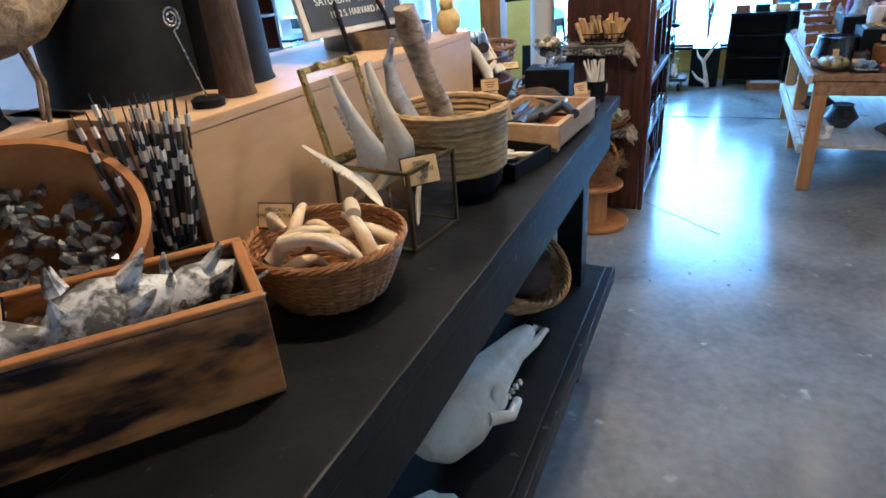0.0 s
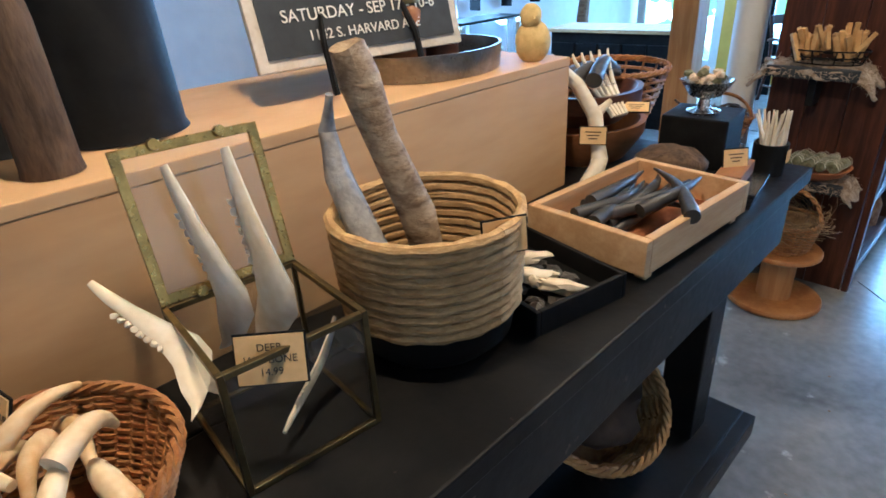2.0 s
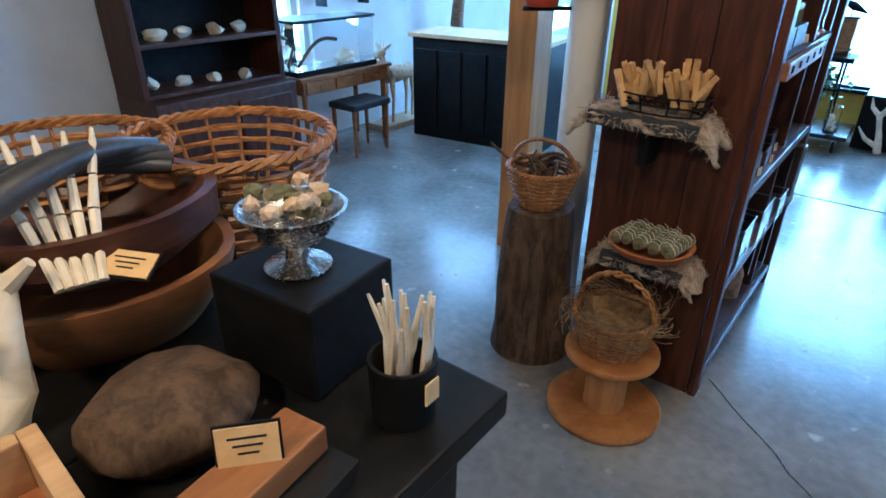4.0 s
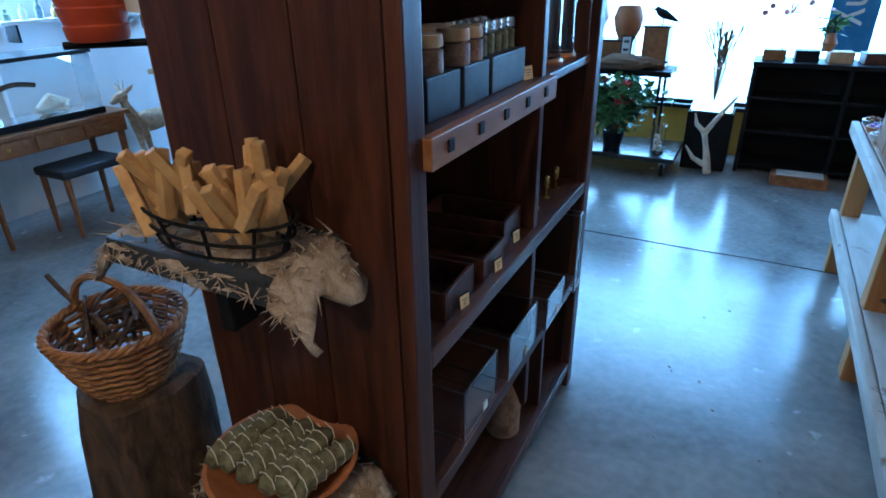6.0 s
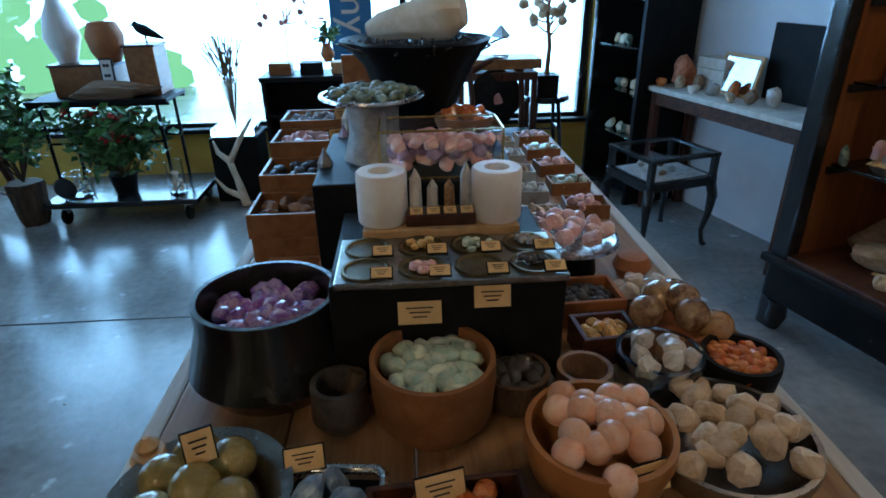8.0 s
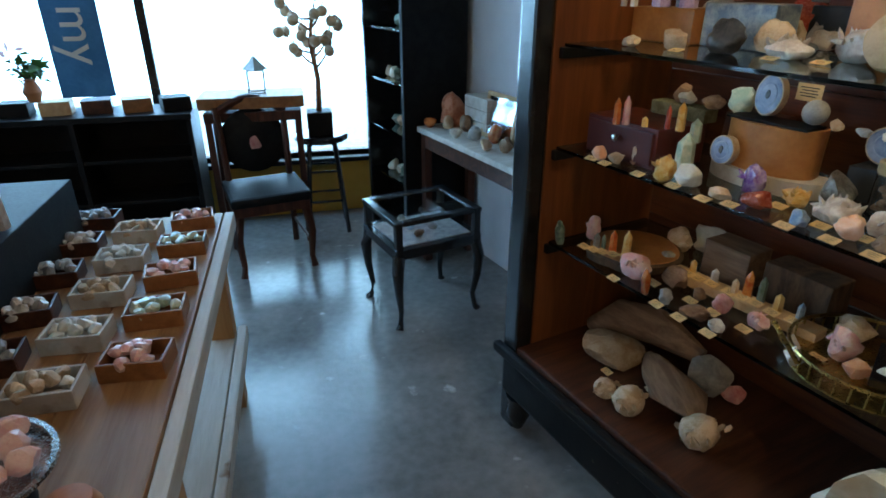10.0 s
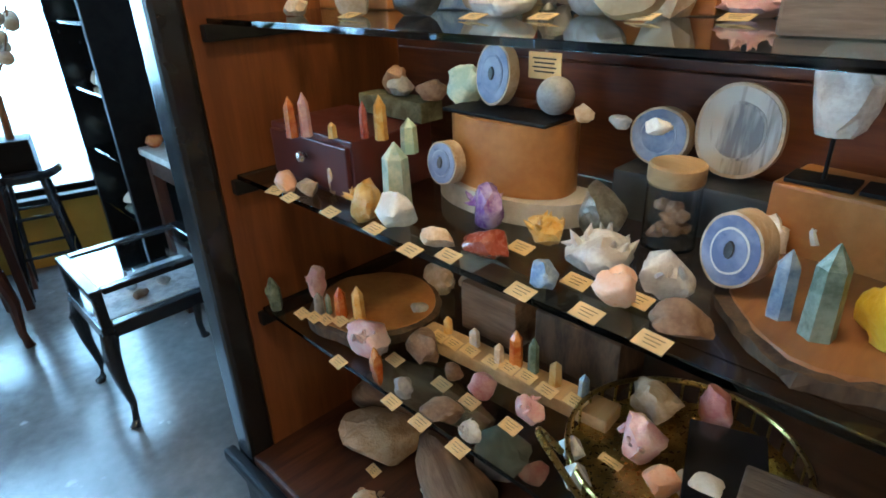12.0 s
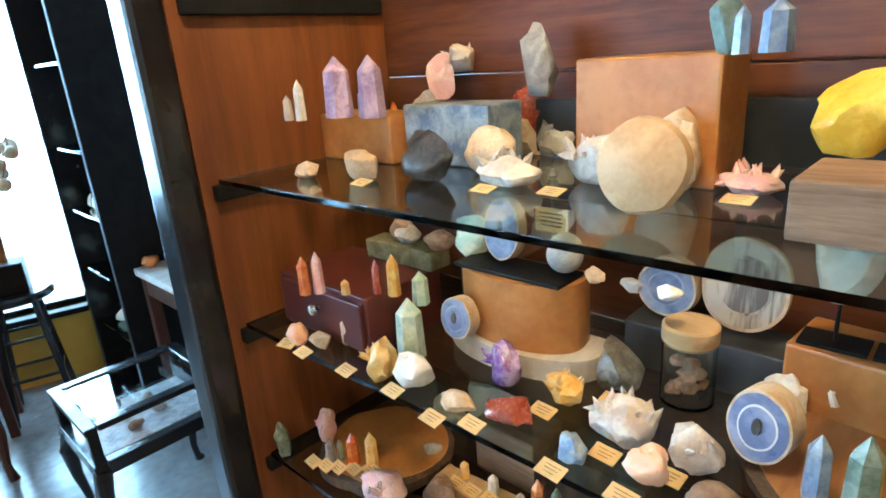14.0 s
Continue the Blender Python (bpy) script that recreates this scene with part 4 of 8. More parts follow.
def old_chair(x, y, rz, label, seat_m, back_h, group=""):
    c = thing("wooden_chair", label, "chair", x, y, 0, rz)
    part("seat", bx(0.40, 0.38, 0.05, 0, 0, 0.40, 0.018), seat_m, c)
    part("seat_rail", bx(0.38, 0.36, 0.05, 0, 0, 0.352, 0.006), DARKWOOD, c)
    for sx in (-1, 1):
        part("front_leg", tube(bmesh.new(), [(sx * 0.17, -0.16, 0.33), (sx * 0.185, -0.175, 0.2), (sx * 0.175, -0.165, 0.06), (sx * 0.185, -0.18, 0.0)], [0.026, 0.022, 0.015, 0.02], 8), DARKWOOD, c, smooth=True)
        part("back_leg", tube(bmesh.new(), [(sx * 0.17, 0.22, 0.0), (sx * 0.16, 0.16, 0.36), (sx * 0.165, 0.18, 0.6), (sx * 0.17, 0.22, back_h)], 0.018, 8), DARKWOOD, c, smooth=True)
        part("stretcher", tube(bmesh.new(), [(sx * 0.175, -0.16, 0.15), (sx * 0.17, 0.19, 0.15)], 0.010, 6), DARKWOOD, c)
    return c


c1 = old_chair(-1.42, 7.55, 60, "small old dark wooden armchair holding a dried bouquet", MIDWOOD, 0.80)
part("top_rail", bx(0.36, 0.025, 0.09, 0, 0.22, 0.76, 0.01), DARKWOOD, c1)
part("splat", bx(0.10, 0.018, 0.30, 0, 0.20, 0.57, 0.004), DARKWOOD, c1)
for sx in (-1, 1):
    part("arm", tube(bmesh.new(), arc((sx * 0.19, 0.19, 0.58), (sx * 0.22, -0.12, 0.56), (sx * 0.02, 0, 0.03), 6), 0.015, 7), DARKWOOD, c1, smooth=True)
c2 = old_chair(1.80, 7.62, 12, "old carved chair with black floral upholstery", BLACKM, 0.80)
bb = lathe(bmesh.new(), [(0.15, -0.014), (0.17, 0), (0.15, 0.014)], 24, pose(0, 0.2, 0.62, 80))
part("backrest", bb, BLACKM, c2, "black oval backrest with a flower", True)
part("flower_motif", rock(bmesh.new(), 0.07, 0.012, 0.07, 3, 2), ROSEDK, c2, at=pose(0, 0.165, 0.58))
part("crest", tube(bmesh.new(), arc((-0.17, 0.22, 0.77), (0.17, 0.22, 0.77), (0, 0, 0.07), 8), 0.022, 8), DARKWOOD, c2, smooth=True)
st = thing("tall_stand", "tall dark wooden stand holding a shallow box", "stand", 1.77, 7.95, 0)
for sx in (-1, 1):
    for sy in (-1, 1):
        part("leg", bx(0.035, 0.035, 0.76, sx * 0.23, sy * 0.11, 0.38, 0.003), DARKWOOD, st)
part("apron", bx(0.50, 0.26, 0.05, 0, 0, 0.74, 0.003), DARKWOOD, st)
part("tray_box", bx(0.54, 0.28, 0.06, 0, 0, 0.815, 0.004), MIDWOOD, st)
stool = thing("bar_stool", "round black wooden bar stool by the window", "stool", 2.12, 8.02, 0)
part("seat", lathe(bmesh.new(), [(0.14, 0.55), (0.155, 0.56), (0.155, 0.58), (0.145, 0.59)], 28), BLACKG, stool, smooth=True)
for i in range(4):
    a = math.pi / 4 + i * math.pi / 2
    part("leg", tube(bmesh.new(), [(0.10 * math.cos(a), 0.10 * math.sin(a), 0.56), (0.165 * math.cos(a), 0.165 * math.sin(a), 0)], [0.014, 0.013], 8), BLACKG, stool, smooth=True)
    for zz, k in ((0.2, 0.142), (0.38, 0.122)):
        b = a + math.pi / 2
        part("rung", tube(bmesh.new(), [(k * math.cos(a), k * math.sin(a), zz), (k * math.cos(b), k * math.sin(b), zz)], 0.008, 6), BLACKG, stool)
pt = thing("pod_tree", "decorative bare branch tree hung with round brown pods", "decorative tree", 2.12, 8.02, 0.59)
part("pot", bx(0.14, 0.14, 0.13, 0, 0, 0.065, 0.006), BLACKM, pt, "black square pot")
tr = bmesh.new()
rn = random.Random(21)
tube(tr, [(0, 0, 0.12), (0.01, 0, 0.3), (-0.015, 0, 0.5), (0.0, 0, 0.62)], [0.018, 0.015, 0.013, 0.010], 8)
pods = []
for i in range(13):
    a = 2.4 * i
    p0 = Vector((0, 0, 0.36 + 0.022 * i))
    q = p0 + Vector((0.24 * math.cos(a) * rn.uniform(0.5, 1), 0.14 * math.sin(a), rn.uniform(0.1, 0.35)))
    tube(tr, arc(p0, q, (0, 0, -0.05), 6), [0.008, 0.007, 0.006, 0.005, 0.004, 0.003, 0.003], 5)
    pods.append(q - Vector((0, 0, 0.05)))
    pods.append(p0.lerp(q, 0.6) - Vector((0, 0, 0.07)))
part("branches", tr, MIDWOOD, pt, smooth=True)
for q in pods:
    pd = bmesh.new()
    bmesh.ops.create_icosphere(pd, subdivisions=2, radius=0.031, matrix=Matrix.Translation(q))
    part("pod", pd, TAN, pt, smooth=True)

# ---- the far room to the west ----
hutch = thing("wooden_hutch", "large brown carved wooden hutch with bones on its shelves", "hutch", -3.32, 4.15, 0, 90)
part("base", bx(1.0, 0.46, 0.62, 0, 0, 0.31, 0.01), DARKWOODY, hutch)
for sx in (-0.24, 0.24):
    part("door", bx(0.42, 0.02, 0.46, sx, -0.236, 0.33, 0.012), DARKWOOD, hutch)
for sx in (-0.48, 0.48):
    part("side", bx(0.04, 0.34, 1.5, sx, 0.05, 1.37, 0.006), DARKWOOD, hutch)
for z in (0.64, 0.92, 1.2, 1.55, 2.1):
    part("shelf", bx(0.93, 0.34, 0.025, 0, 0.05, z, 0.004), DARKWOODY, hutch)
part("back", bx(0.96, 0.02, 1.5, 0, 0.215, 1.37, 0.002), BLACKM, hutch)
rn = random.Random(31)
for i in range(12):
    z = (0.6525, 0.9325, 1.2125)[i % 3]
    solo("bone_piece", rock(bmesh.new(), 0.13, 0.09, 0.07, 300 + i, 2, 0.5), BONE, "pale animal bone on the hutch shelf", "bone", -3.30 + rn.uniform(-0.06, 0.06), 3.78 + 0.065 * i, z, rn.uniform(0, 360), group="bones on the hutch")
wd = thing("writing_desk", "small brown wooden writing desk with drawers", "desk", -3.30, 5.15, 0, 90)
part("top", bx(0.92, 0.42, 0.025, 0, 0, 0.60, 0.005), MIDWOOD, wd)
part("case", bx(0.86, 0.38, 0.10, 0, 0, 0.538, 0.004), MIDWOOD, wd)
for x in (-0.28, 0, 0.28):
    dr = part("drawer", bx(0.25, 0.012, 0.075, x, -0.195, 0.538, 0.004), MIDWOOD, wd)
    part("knob", lathe(bmesh.new(), [(0.006, 0), (0.012, 0.012), (0.004, 0.018)], 10, pose(x, -0.20, 0.538, 90)), BRASS, dr)
for sx in (-0.40, 0.40):
    for sy in (-0.16, 0.16):
        part("leg", tube(bmesh.new(), [(sx, sy, 0.5), (sx, sy, 0.0)], [0.022, 0.013], 8), MIDWOOD, wd, smooth=True)
bench = thing("upholstered_stool", "small wooden stool with a dark cushion under the desk", "stool", -3.05, 5.2, 0, 90)
part("cushion", bx(0.40, 0.28, 0.05, 0, 0, 0.375, 0.018), GREYBOX, bench)
for sx in (-0.17, 0.17):
    for sy in (-0.11, 0.11):
        part("leg", tube(bmesh.new(), [(sx, sy, 0.36), (sx, sy, 0)], [0.018, 0.012], 8), MIDWOOD, bench)
tank = thing("glass_tank", "rectangular glass tank with branches and a skull inside", "tank", -3.30, 5.1, 0.6125, 90)
part("base", bx(0.78, 0.32, 0.035, 0, 0, 0.0175, 0.003), BLACKM, tank)
part("rim", bx(0.78, 0.32, 0.02, 0, 0, 0.36, 0.003), BLACKM, tank)
g = part("glass", bx(0.76, 0.30, 0.31, 0, 0, 0.192, 0.002), GLASS, tank)
g.visible_shadow = False
part("skull", rock(bmesh.new(), 0.2, 0.12, 0.12, 9, 3, 0.5), BONE, tank, at=pose(0.15, 0, 0.036))
part("branch", tube(bmesh.new(), arc((-0.3, 0, 0.05), (0.1, 0.05, 0.2), (0, 0, 0.08), 8), 0.014, 7), BARK, tank)

deer = bmesh.new()
lathe(deer, [(0.02, -0.2), (0.065, -0.17), (0.075, -0.05), (0.065, 0.08), (0.07, 0.16), (0.03, 0.21)], 16, pose(0, 0, 0.40, 0, 90))
for sx, sy in ((-0.15, -0.035), (-0.15, 0.035), (0.15, -0.035), (0.15, 0.035)):
    tube(deer, [(sx, sy, 0.38), (sx + 0.02, sy, 0.2), (sx, sy, 0.0)], [0.032, 0.015, 0.012], 7)
tube(deer, [(-0.17, 0, 0.42), (-0.22, 0, 0.52), (-0.24, 0, 0.58)], [0.045, 0.03, 0.026], 8)
tube(deer, [(-0.22, 0, 0.60), (-0.28, 0, 0.59), (-0.33, 0, 0.565)], [0.034, 0.030, 0.014], 8)
for s in (-1, 1):
    tube(deer, [(-0.22, s * 0.02, 0.62), (-0.21, s * 0.06, 0.65), (-0.20, s * 0.075, 0.67)], [0.012, 0.014, 0.003], 6)
    tube(deer, [(-0.23, s * 0.012, 0.62), (-0.22, s * 0.02, 0.70)], [0.006, 0.002], 5)
dst = thing("deer_plinth", "low rough plinth under the mounted deer", "plinth", -3.36, 5.98, 0)
part("slab", bx(0.26, 0.62, 0.05, 0, 0, 0.025, 0.01), TAN, dst)
solo("stuffed_deer", deer, TAN, "small tan mounted deer standing on a plinth", "deer statue", -3.36, 5.98, 0.05, 97)
ws = thing("wall_shelf", "white wall shelf lined with small bottles and jars", "shelf", -3.5, 5.75, 1.13, 90)
part("board", bx(1.1, 0.16, 0.02, 0, 0, 0, 0.003), WHITEP, ws)
for x in (-0.45, 0, 0.45):
    part("bracket", bx(0.014, 0.12, 0.1, x, 0.02, -0.06, 0.003), BLACKM, ws)
for i in range(11):
    h = 0.06 + 0.05 * ((i * 7) % 5) / 4
    solo("bottle", lathe(bmesh.new(), [(0.02, 0), (0.022, h * 0.55), (0.009, h * 0.75), (0.011, h)], 12), (GREENST, WHITEP, BLUEST, BRASS, BROWNST)[i % 5], "small old bottle on the white wall shelf", "bottle", -3.5, 5.28 + 0.095 * i, 1.14, group="bottles on the wall shelf")
driftp = tube(bmesh.new(), [(0, 0, 0), (0.03, 0.02, 0.4), (-0.02, 0.0, 0.8), (0.03, 0.01, 1.2), (0.0, 0, 1.5)], [0.10, 0.07, 0.06, 0.05, 0.02], 10)
for v in driftp.verts:
    v.co += 0.03 * noise.noise_vector(v.co * 5)
solo("driftwood_post", driftp, DWOOD, "tall twisted grey driftwood post", "driftwood", -3.3, 6.75, 0)
ctr = thing("black_counter", "black panelled counter with a pale wood top", "counter", -2.5, 6.1, 0, 8)
part("top", bx(1.2, 0.5, 0.03, 0, 0, 0.815, 0.004), PALEWOOD, ctr)
part("body", bx(1.14, 0.44, 0.8, 0, 0, 0.40, 0.004), BLACKM, ctr)
for i in range(5):
    part("panel", bx(0.20, 0.02, 0.62, -0.44 + 0.22 * i, -0.222, 0.4, 0.006), BLACKM, ctr)
stk = tube(bmesh.new(), [(0.0, 0, 0.0), (-0.08, 0.03, 0.35), (-0.14, 0.05, 0.62)], 0.017, 8)
solo("walking_stick", stk, MIDWOOD, "dark turned wooden stick leg", "stick", -1.80, 3.70, 0)

# ---- things on the black table ----
TZ = 1.001
BURN = mat("scorched_wood", (0.020, 0.009, 0.006), (0.50, 0.20, 0.05), 0.35, 0, 5.5, 0.2, stretch=(1.0, 1.0, 3.2), fine=4, mix=(0.42, 0.66))
burnt = thing("scorched_box", "scorched striped wooden box with rounded corners holding shells", "box", -0.335, 0.675, TZ, 50)
for sx, sy, x, y in ((0.40, 0.014, 0, -0.088), (0.40, 0.014, 0, 0.088), (0.014, 0.162, -0.193, 0), (0.014, 0.162, 0.193, 0)):
    part("side", bx(sx, sy, 0.13, x, y, 0.065, 0.005), BURN, burnt)
    part("rim", bx(sx, sy + 0.002, 0.008, x, y, 0.1345, 0.003), ORANGEWOOD, burnt)
part("base", bx(0.37, 0.16, 0.008, 0, 0, 0.006, 0), BURN, burnt)
SHELLM = mat("mottled_grey_shell", (0.66, 0.63, 0.58), (0.12, 0.11, 0.09), 0.45, 0, 26, 0.6, mix=(0.42, 0.58))
for i, (dx, dy, sc) in enumerate(((-0.12, 0.0, 1.0), (0.03, 0.01, 1.05), (0.13, 0.03, 0.7))):
    sh = bmesh.new()
    prof = [(0.002, 0), (0.022, 0.02), (0.044, 0.055), (0.052, 0.09), (0.040, 0.13), (0.022, 0.16), (0.004, 0.19)]
    lathe(sh, [(r * sc, (z - 0.09) * sc) for r, z in prof], 18, pose(0, 0, 0, 0, 80, 20 * i), wob=0.15)
    for k in range(16):
        a = k * 0.8
        zz = (-0.06 + 0.009 * k) * sc
        d = Vector((zz, 0.045 * sc * math.cos(a), 0.045 * sc * math.sin(a)))
        tube(sh, [d, d * 1.25 + Vector((0.008, 0, 0.006)), d * 1.4 + Vector((0.016, 0, 0.016))], [0.012 * sc, 0.007 * sc, 0.0015], 6)
    x, y = -0.335 + dx * math.cos(0.87) - dy * math.sin(0.87), 0.675 + dx * math.sin(0.87) + dy * math.cos(0.87)
    solo("spiny_shell", sh, SHELLM, "spiny mottled grey and white sea shell in the scorched box", "shell", x, y, TZ + 0.105, 40, group="spiny shells")
card(-0.43, 0.605, TZ + 0.11, 28, 0.08, 0.05, 25)

wb2 = thing("wooden_bowl", "large tilted orange-brown wooden bowl of dark bark chips", "bowl", -0.57, 0.77, TZ + 0.03, 58, 30)
part("bowl", lathe(bmesh.new(), [(0.05, -0.01), (0.11, 0.02), (0.155, 0.11), (0.165, 0.2), (0.153, 0.2), (0.142, 0.11), (0.09, 0.035), (0.02, 0.03)], 40), ORANGEWOOD, wb2, smooth=True)
rn = random.Random(2)
CHIPS = [part("bark_chip", rock(bmesh.new(), 0.03, 0.02, 0.012, i, 1, 0.4), DARKST, wb2) for i in range(6)]
for i in range(160):
    r, a = 0.13 * math.sqrt(rn.random()), rn.uniform(0, 6.28)
    chip = CHIPS[i % 6]
    if i > 5:
        chip = chip.copy()
        scene.collection.objects.link(chip)
    chip.matrix_basis = pose(r * math.cos(a), r * math.sin(a), 0.115 + rn.uniform(0, 0.025), rn.uniform(-40, 40), rn.uniform(-40, 40), rn.uniform(0, 360))
egg = bmesh.new()
bmesh.ops.create_uvsphere(egg, u_segments=28, v_segments=18, radius=0.075, matrix=pose(0, 0, 0.07) @ Matrix.Diagonal((1, 1, 1.2, 1)))
solo("ostrich_egg", egg, WHITEST, "large smooth cream ostrich egg", "egg", -0.51, 0.60, TZ + 0.05)

qv = thing("quill_vase", "dark vase packed with black and white porcupine quills", "vase", -0.45, 0.91, TZ)
part("vase", lathe(bmesh.new(), [(0.035, 0), (0.042, 0.05), (0.045, 0.1), (0.04, 0.1), (0.035, 0.01)], 20), BLACKM, qv, smooth=True)
rn = random.Random(6)
for i in range(46):
    a, r = rn.uniform(0, 6.28), rn.uniform(0, 0.03)
    p = Vector((r * math.cos(a), r * math.sin(a), 0.02))
    q = p + Vector((1.6 * r * math.cos(a) + rn.gauss(0, 0.008), 1.6 * r * math.sin(a) + rn.gauss(0, 0.008), rn.uniform(0.22, 0.31)))
    ql = part("quill", tube(bmesh.new(), [p.lerp(q, k / 4) for k in range(5)], [0.003, 0.004, 0.0042, 0.0035, 0.0008], 5), BLACKHORN, qv)
    for f in (rn.uniform(0.3, 0.45), rn.uniform(0.55, 0.7), rn.uniform(0.8, 0.9)):
        part("band", tube(bmesh.new(), [p.lerp(q, f), p.lerp(q, f + 0.06)], 0.0045, 5), BONE, ql, "white quill band")
card(-0.405, 0.93, TZ + 0.03, 55, 0.05, 0.035, 20)

tb = weave_basket("oval_basket", "round wicker basket filled with cream warthog tusks", -0.225, 1.005, TZ, 0.084, 0.122, 0.085, WICKER, 12, 34, thick=0.006)


def tusk(name, label, x, y, z, length, r, curve, rz, rx, ry, material, group="", tipr=0.15):
    b = bmesh.new()
    n = 12
    pts = [(length * (i / n - 0.5), 0, curve * math.sin(math.pi * i / n)) for i in range(n + 1)]
    tube(b, pts, [r * (1 - (1 - tipr) * (i / n) ** 1.5) * (1 + 0.06 * noise.noise((i * 1.7, rz, 0))) for i in range(n + 1)], 12)
    return solo(name, b, material, label, name.split("_")[-1], x, y, z, rz, rx, ry, group)


rn = random.Random(15)
for i in range(13):
    a, r = 2.4 * i, 0.075 * math.sqrt(rn.random())
    tusk("warthog_tusk", "curved cream and brown stained warthog tusk", -0.225 + r * math.cos(a), 1.005 + r * math.sin(a), TZ + 0.055 + 0.005 * i, rn.uniform(0.085, 0.115), rn.uniform(0.010, 0.0145), 0.02, rn.uniform(0, 360), rn.uniform(-25, 25), rn.uniform(-25, 25), TUSK, "warthog tusks", 0.35)
card(-0.315, 1.00, TZ + 0.10, 12, 0.058, 0.038, 22, ("AFRICAN", "WARTHOG TUSK", "20.99"))

# glass display box with a raised lid
gb = thing("glass_display_box", "brass-framed glass box with its lid raised, full of jaw bones", "glass box", -0.225, 1.243, TZ, -6)
BW, BD, BH = 0.165, 0.16, 0.15
def frame_edges(parent, w, d, h, r, material, name="frame_bar"):
    for sx in (-1, 1):
        for sy in (-1, 1):
            part(name, bx(r, r, h, sx * (w - r) / 2, sy * (d - r) / 2, h / 2, 0.001), material, parent)
    for z in (r / 2, h - r / 2):
        for s in (-1, 1):
            part(name, bx(w - 2 * r, r, r, 0, s * (d - r) / 2, z, 0.001), material, parent)
            part(name, bx(r, d - 2 * r, r, s * (w - r) / 2, 0, z, 0.001), material, parent)


frame_edges(gb, BW, BD, BH, 0.007, DARKBRASS)
for sx, sy, x, y in ((BW - 0.012, 0.002, 0, -BD / 2 + 0.004), (BW - 0.012, 0.002, 0, BD / 2 - 0.004), (0.002, BD - 0.012, -BW / 2 + 0.004, 0), (0.002, BD - 0.012, BW / 2 - 0.004, 0)):
    g = part("glass_pane", bx(sx, sy, BH - 0.014, x, y, BH / 2, 0), GLASS, gb)
    g.visible_shadow = False
part("floor_panel", bx(BW - 0.01, BD - 0.01, 0.003, 0, 0, 0.002, 0), BLACKM, gb)
lm = pose(-BW / 2, 0, BH, 0, -14, 0)
for w, h, y, z in ((0.008, 0.17, -BD / 2 + 0.006, 0.085), (0.008, 0.17, BD / 2 - 0.006, 0.085)):
    part("lid_bar", bx(0.008, 0.011, h, 0, y, z, 0.001), BRASS, gb, at=lm)
for z in (0.006, 0.165):
    part("lid_bar", bx(0.008, BD - 0.022, 0.011, 0, 0, z, 0.001), BRASS, gb, at=lm)
for y in (-0.035, 0.035):
    for z in (0.004, 0.168):
        part("hinge_knob", lathe(bmesh.new(), [(0.006, -0.006), (0.007, 0), (0.006, 0.006)], 12, pose(0.006, y, z, 0, 90)), BRASS, gb, at=lm)
g = part("lid_glass", bx(0.002, BD - 0.02, 0.15, 0, 0, 0.085, 0), GLASS, gb, at=lm)
g.visible_shadow = False


def jaw(x, y, z, rz, rx, ry, s, label):
    b = bmesh.new()
    sec = [(0.0, 0.0, 0.006, 0.004), (0.03, 0.004, 0.010, 0.006), (0.07, 0.006, 0.013, 0.008), (0.12, 0.006, 0.020, 0.008), (0.16, 0.010, 0.032, 0.008), (0.19, 0.028, 0.040, 0.007), (0.215, 0.055, 0.026, 0.006), (0.225, 0.085, 0.012, 0.005)]
    rings = []
    for px, pz, hh, tt in sec:
        rings.append([b.verts.new(Vector((px, tt * math.cos(a), pz + hh * math.sin(a))) * s) for a in [2 * math.pi * k / 12 for k in range(12)]])
    for r0, r1 in zip(rings, rings[1:]):
        for k in range(12):
            b.faces.new((r0[k], r0[(k + 1) % 12], r1[(k + 1) % 12], r1[k]))
    b.faces.new(rings[0][::-1])
    b.faces.new(rings[-1])
    for k in range(8):
        rock(b, 0.013 * s, 0.010 * s, 0.012 * s, k + 7, 1, 0.3, m=pose((0.055 + 0.011 * k) * s, 0, (0.018 + 0.0008 * k) * s))
    j = solo("jaw_bone", b, BONE, label, "jaw bone", x, y, z, rz, rx, ry, "deer jaw bones")
    return j


def jaw_to(p, q, s, roll, label):
    """A jaw bone from its tip p towards q."""
    d = (Vector(q) - Vector(p)).normalized()
    m = Matrix.Translation(p) @ d.to_track_quat("X", "Z").to_matrix().to_4x4() @ pose(0, 0, 0, roll)
    jaw(0, 0, 0, 0, 0, 0, s, label).matrix_world = m


jaw_to((-0.270, 1.262, 1.315), (-0.185, 1.265, 1.09), 0.98, 170, "long white deer jaw bone with teeth standing in the glass box")
jaw_to((-0.315, 1.215, 1.300), (-0.225, 1.245, 1.08), 0.94, 185, "long white deer jaw bone with teeth standing in the glass box")
jaw_to((-0.330, 1.120, 1.200), (-0.205, 1.215, 1.07), 0.72, 100, "slim deer jaw bone sticking out of the glass box")
jaw_to((-0.175, 1.215, 1.03), (-0.215, 1.30, 1.06), 0.55, 20, "broad deer jaw bone inside the glass box")
card(-0.150, 1.205, TZ + 0.115, 48, 0.066, 0.048, 18, ("DEER", "JAW BONE", "14.99"))

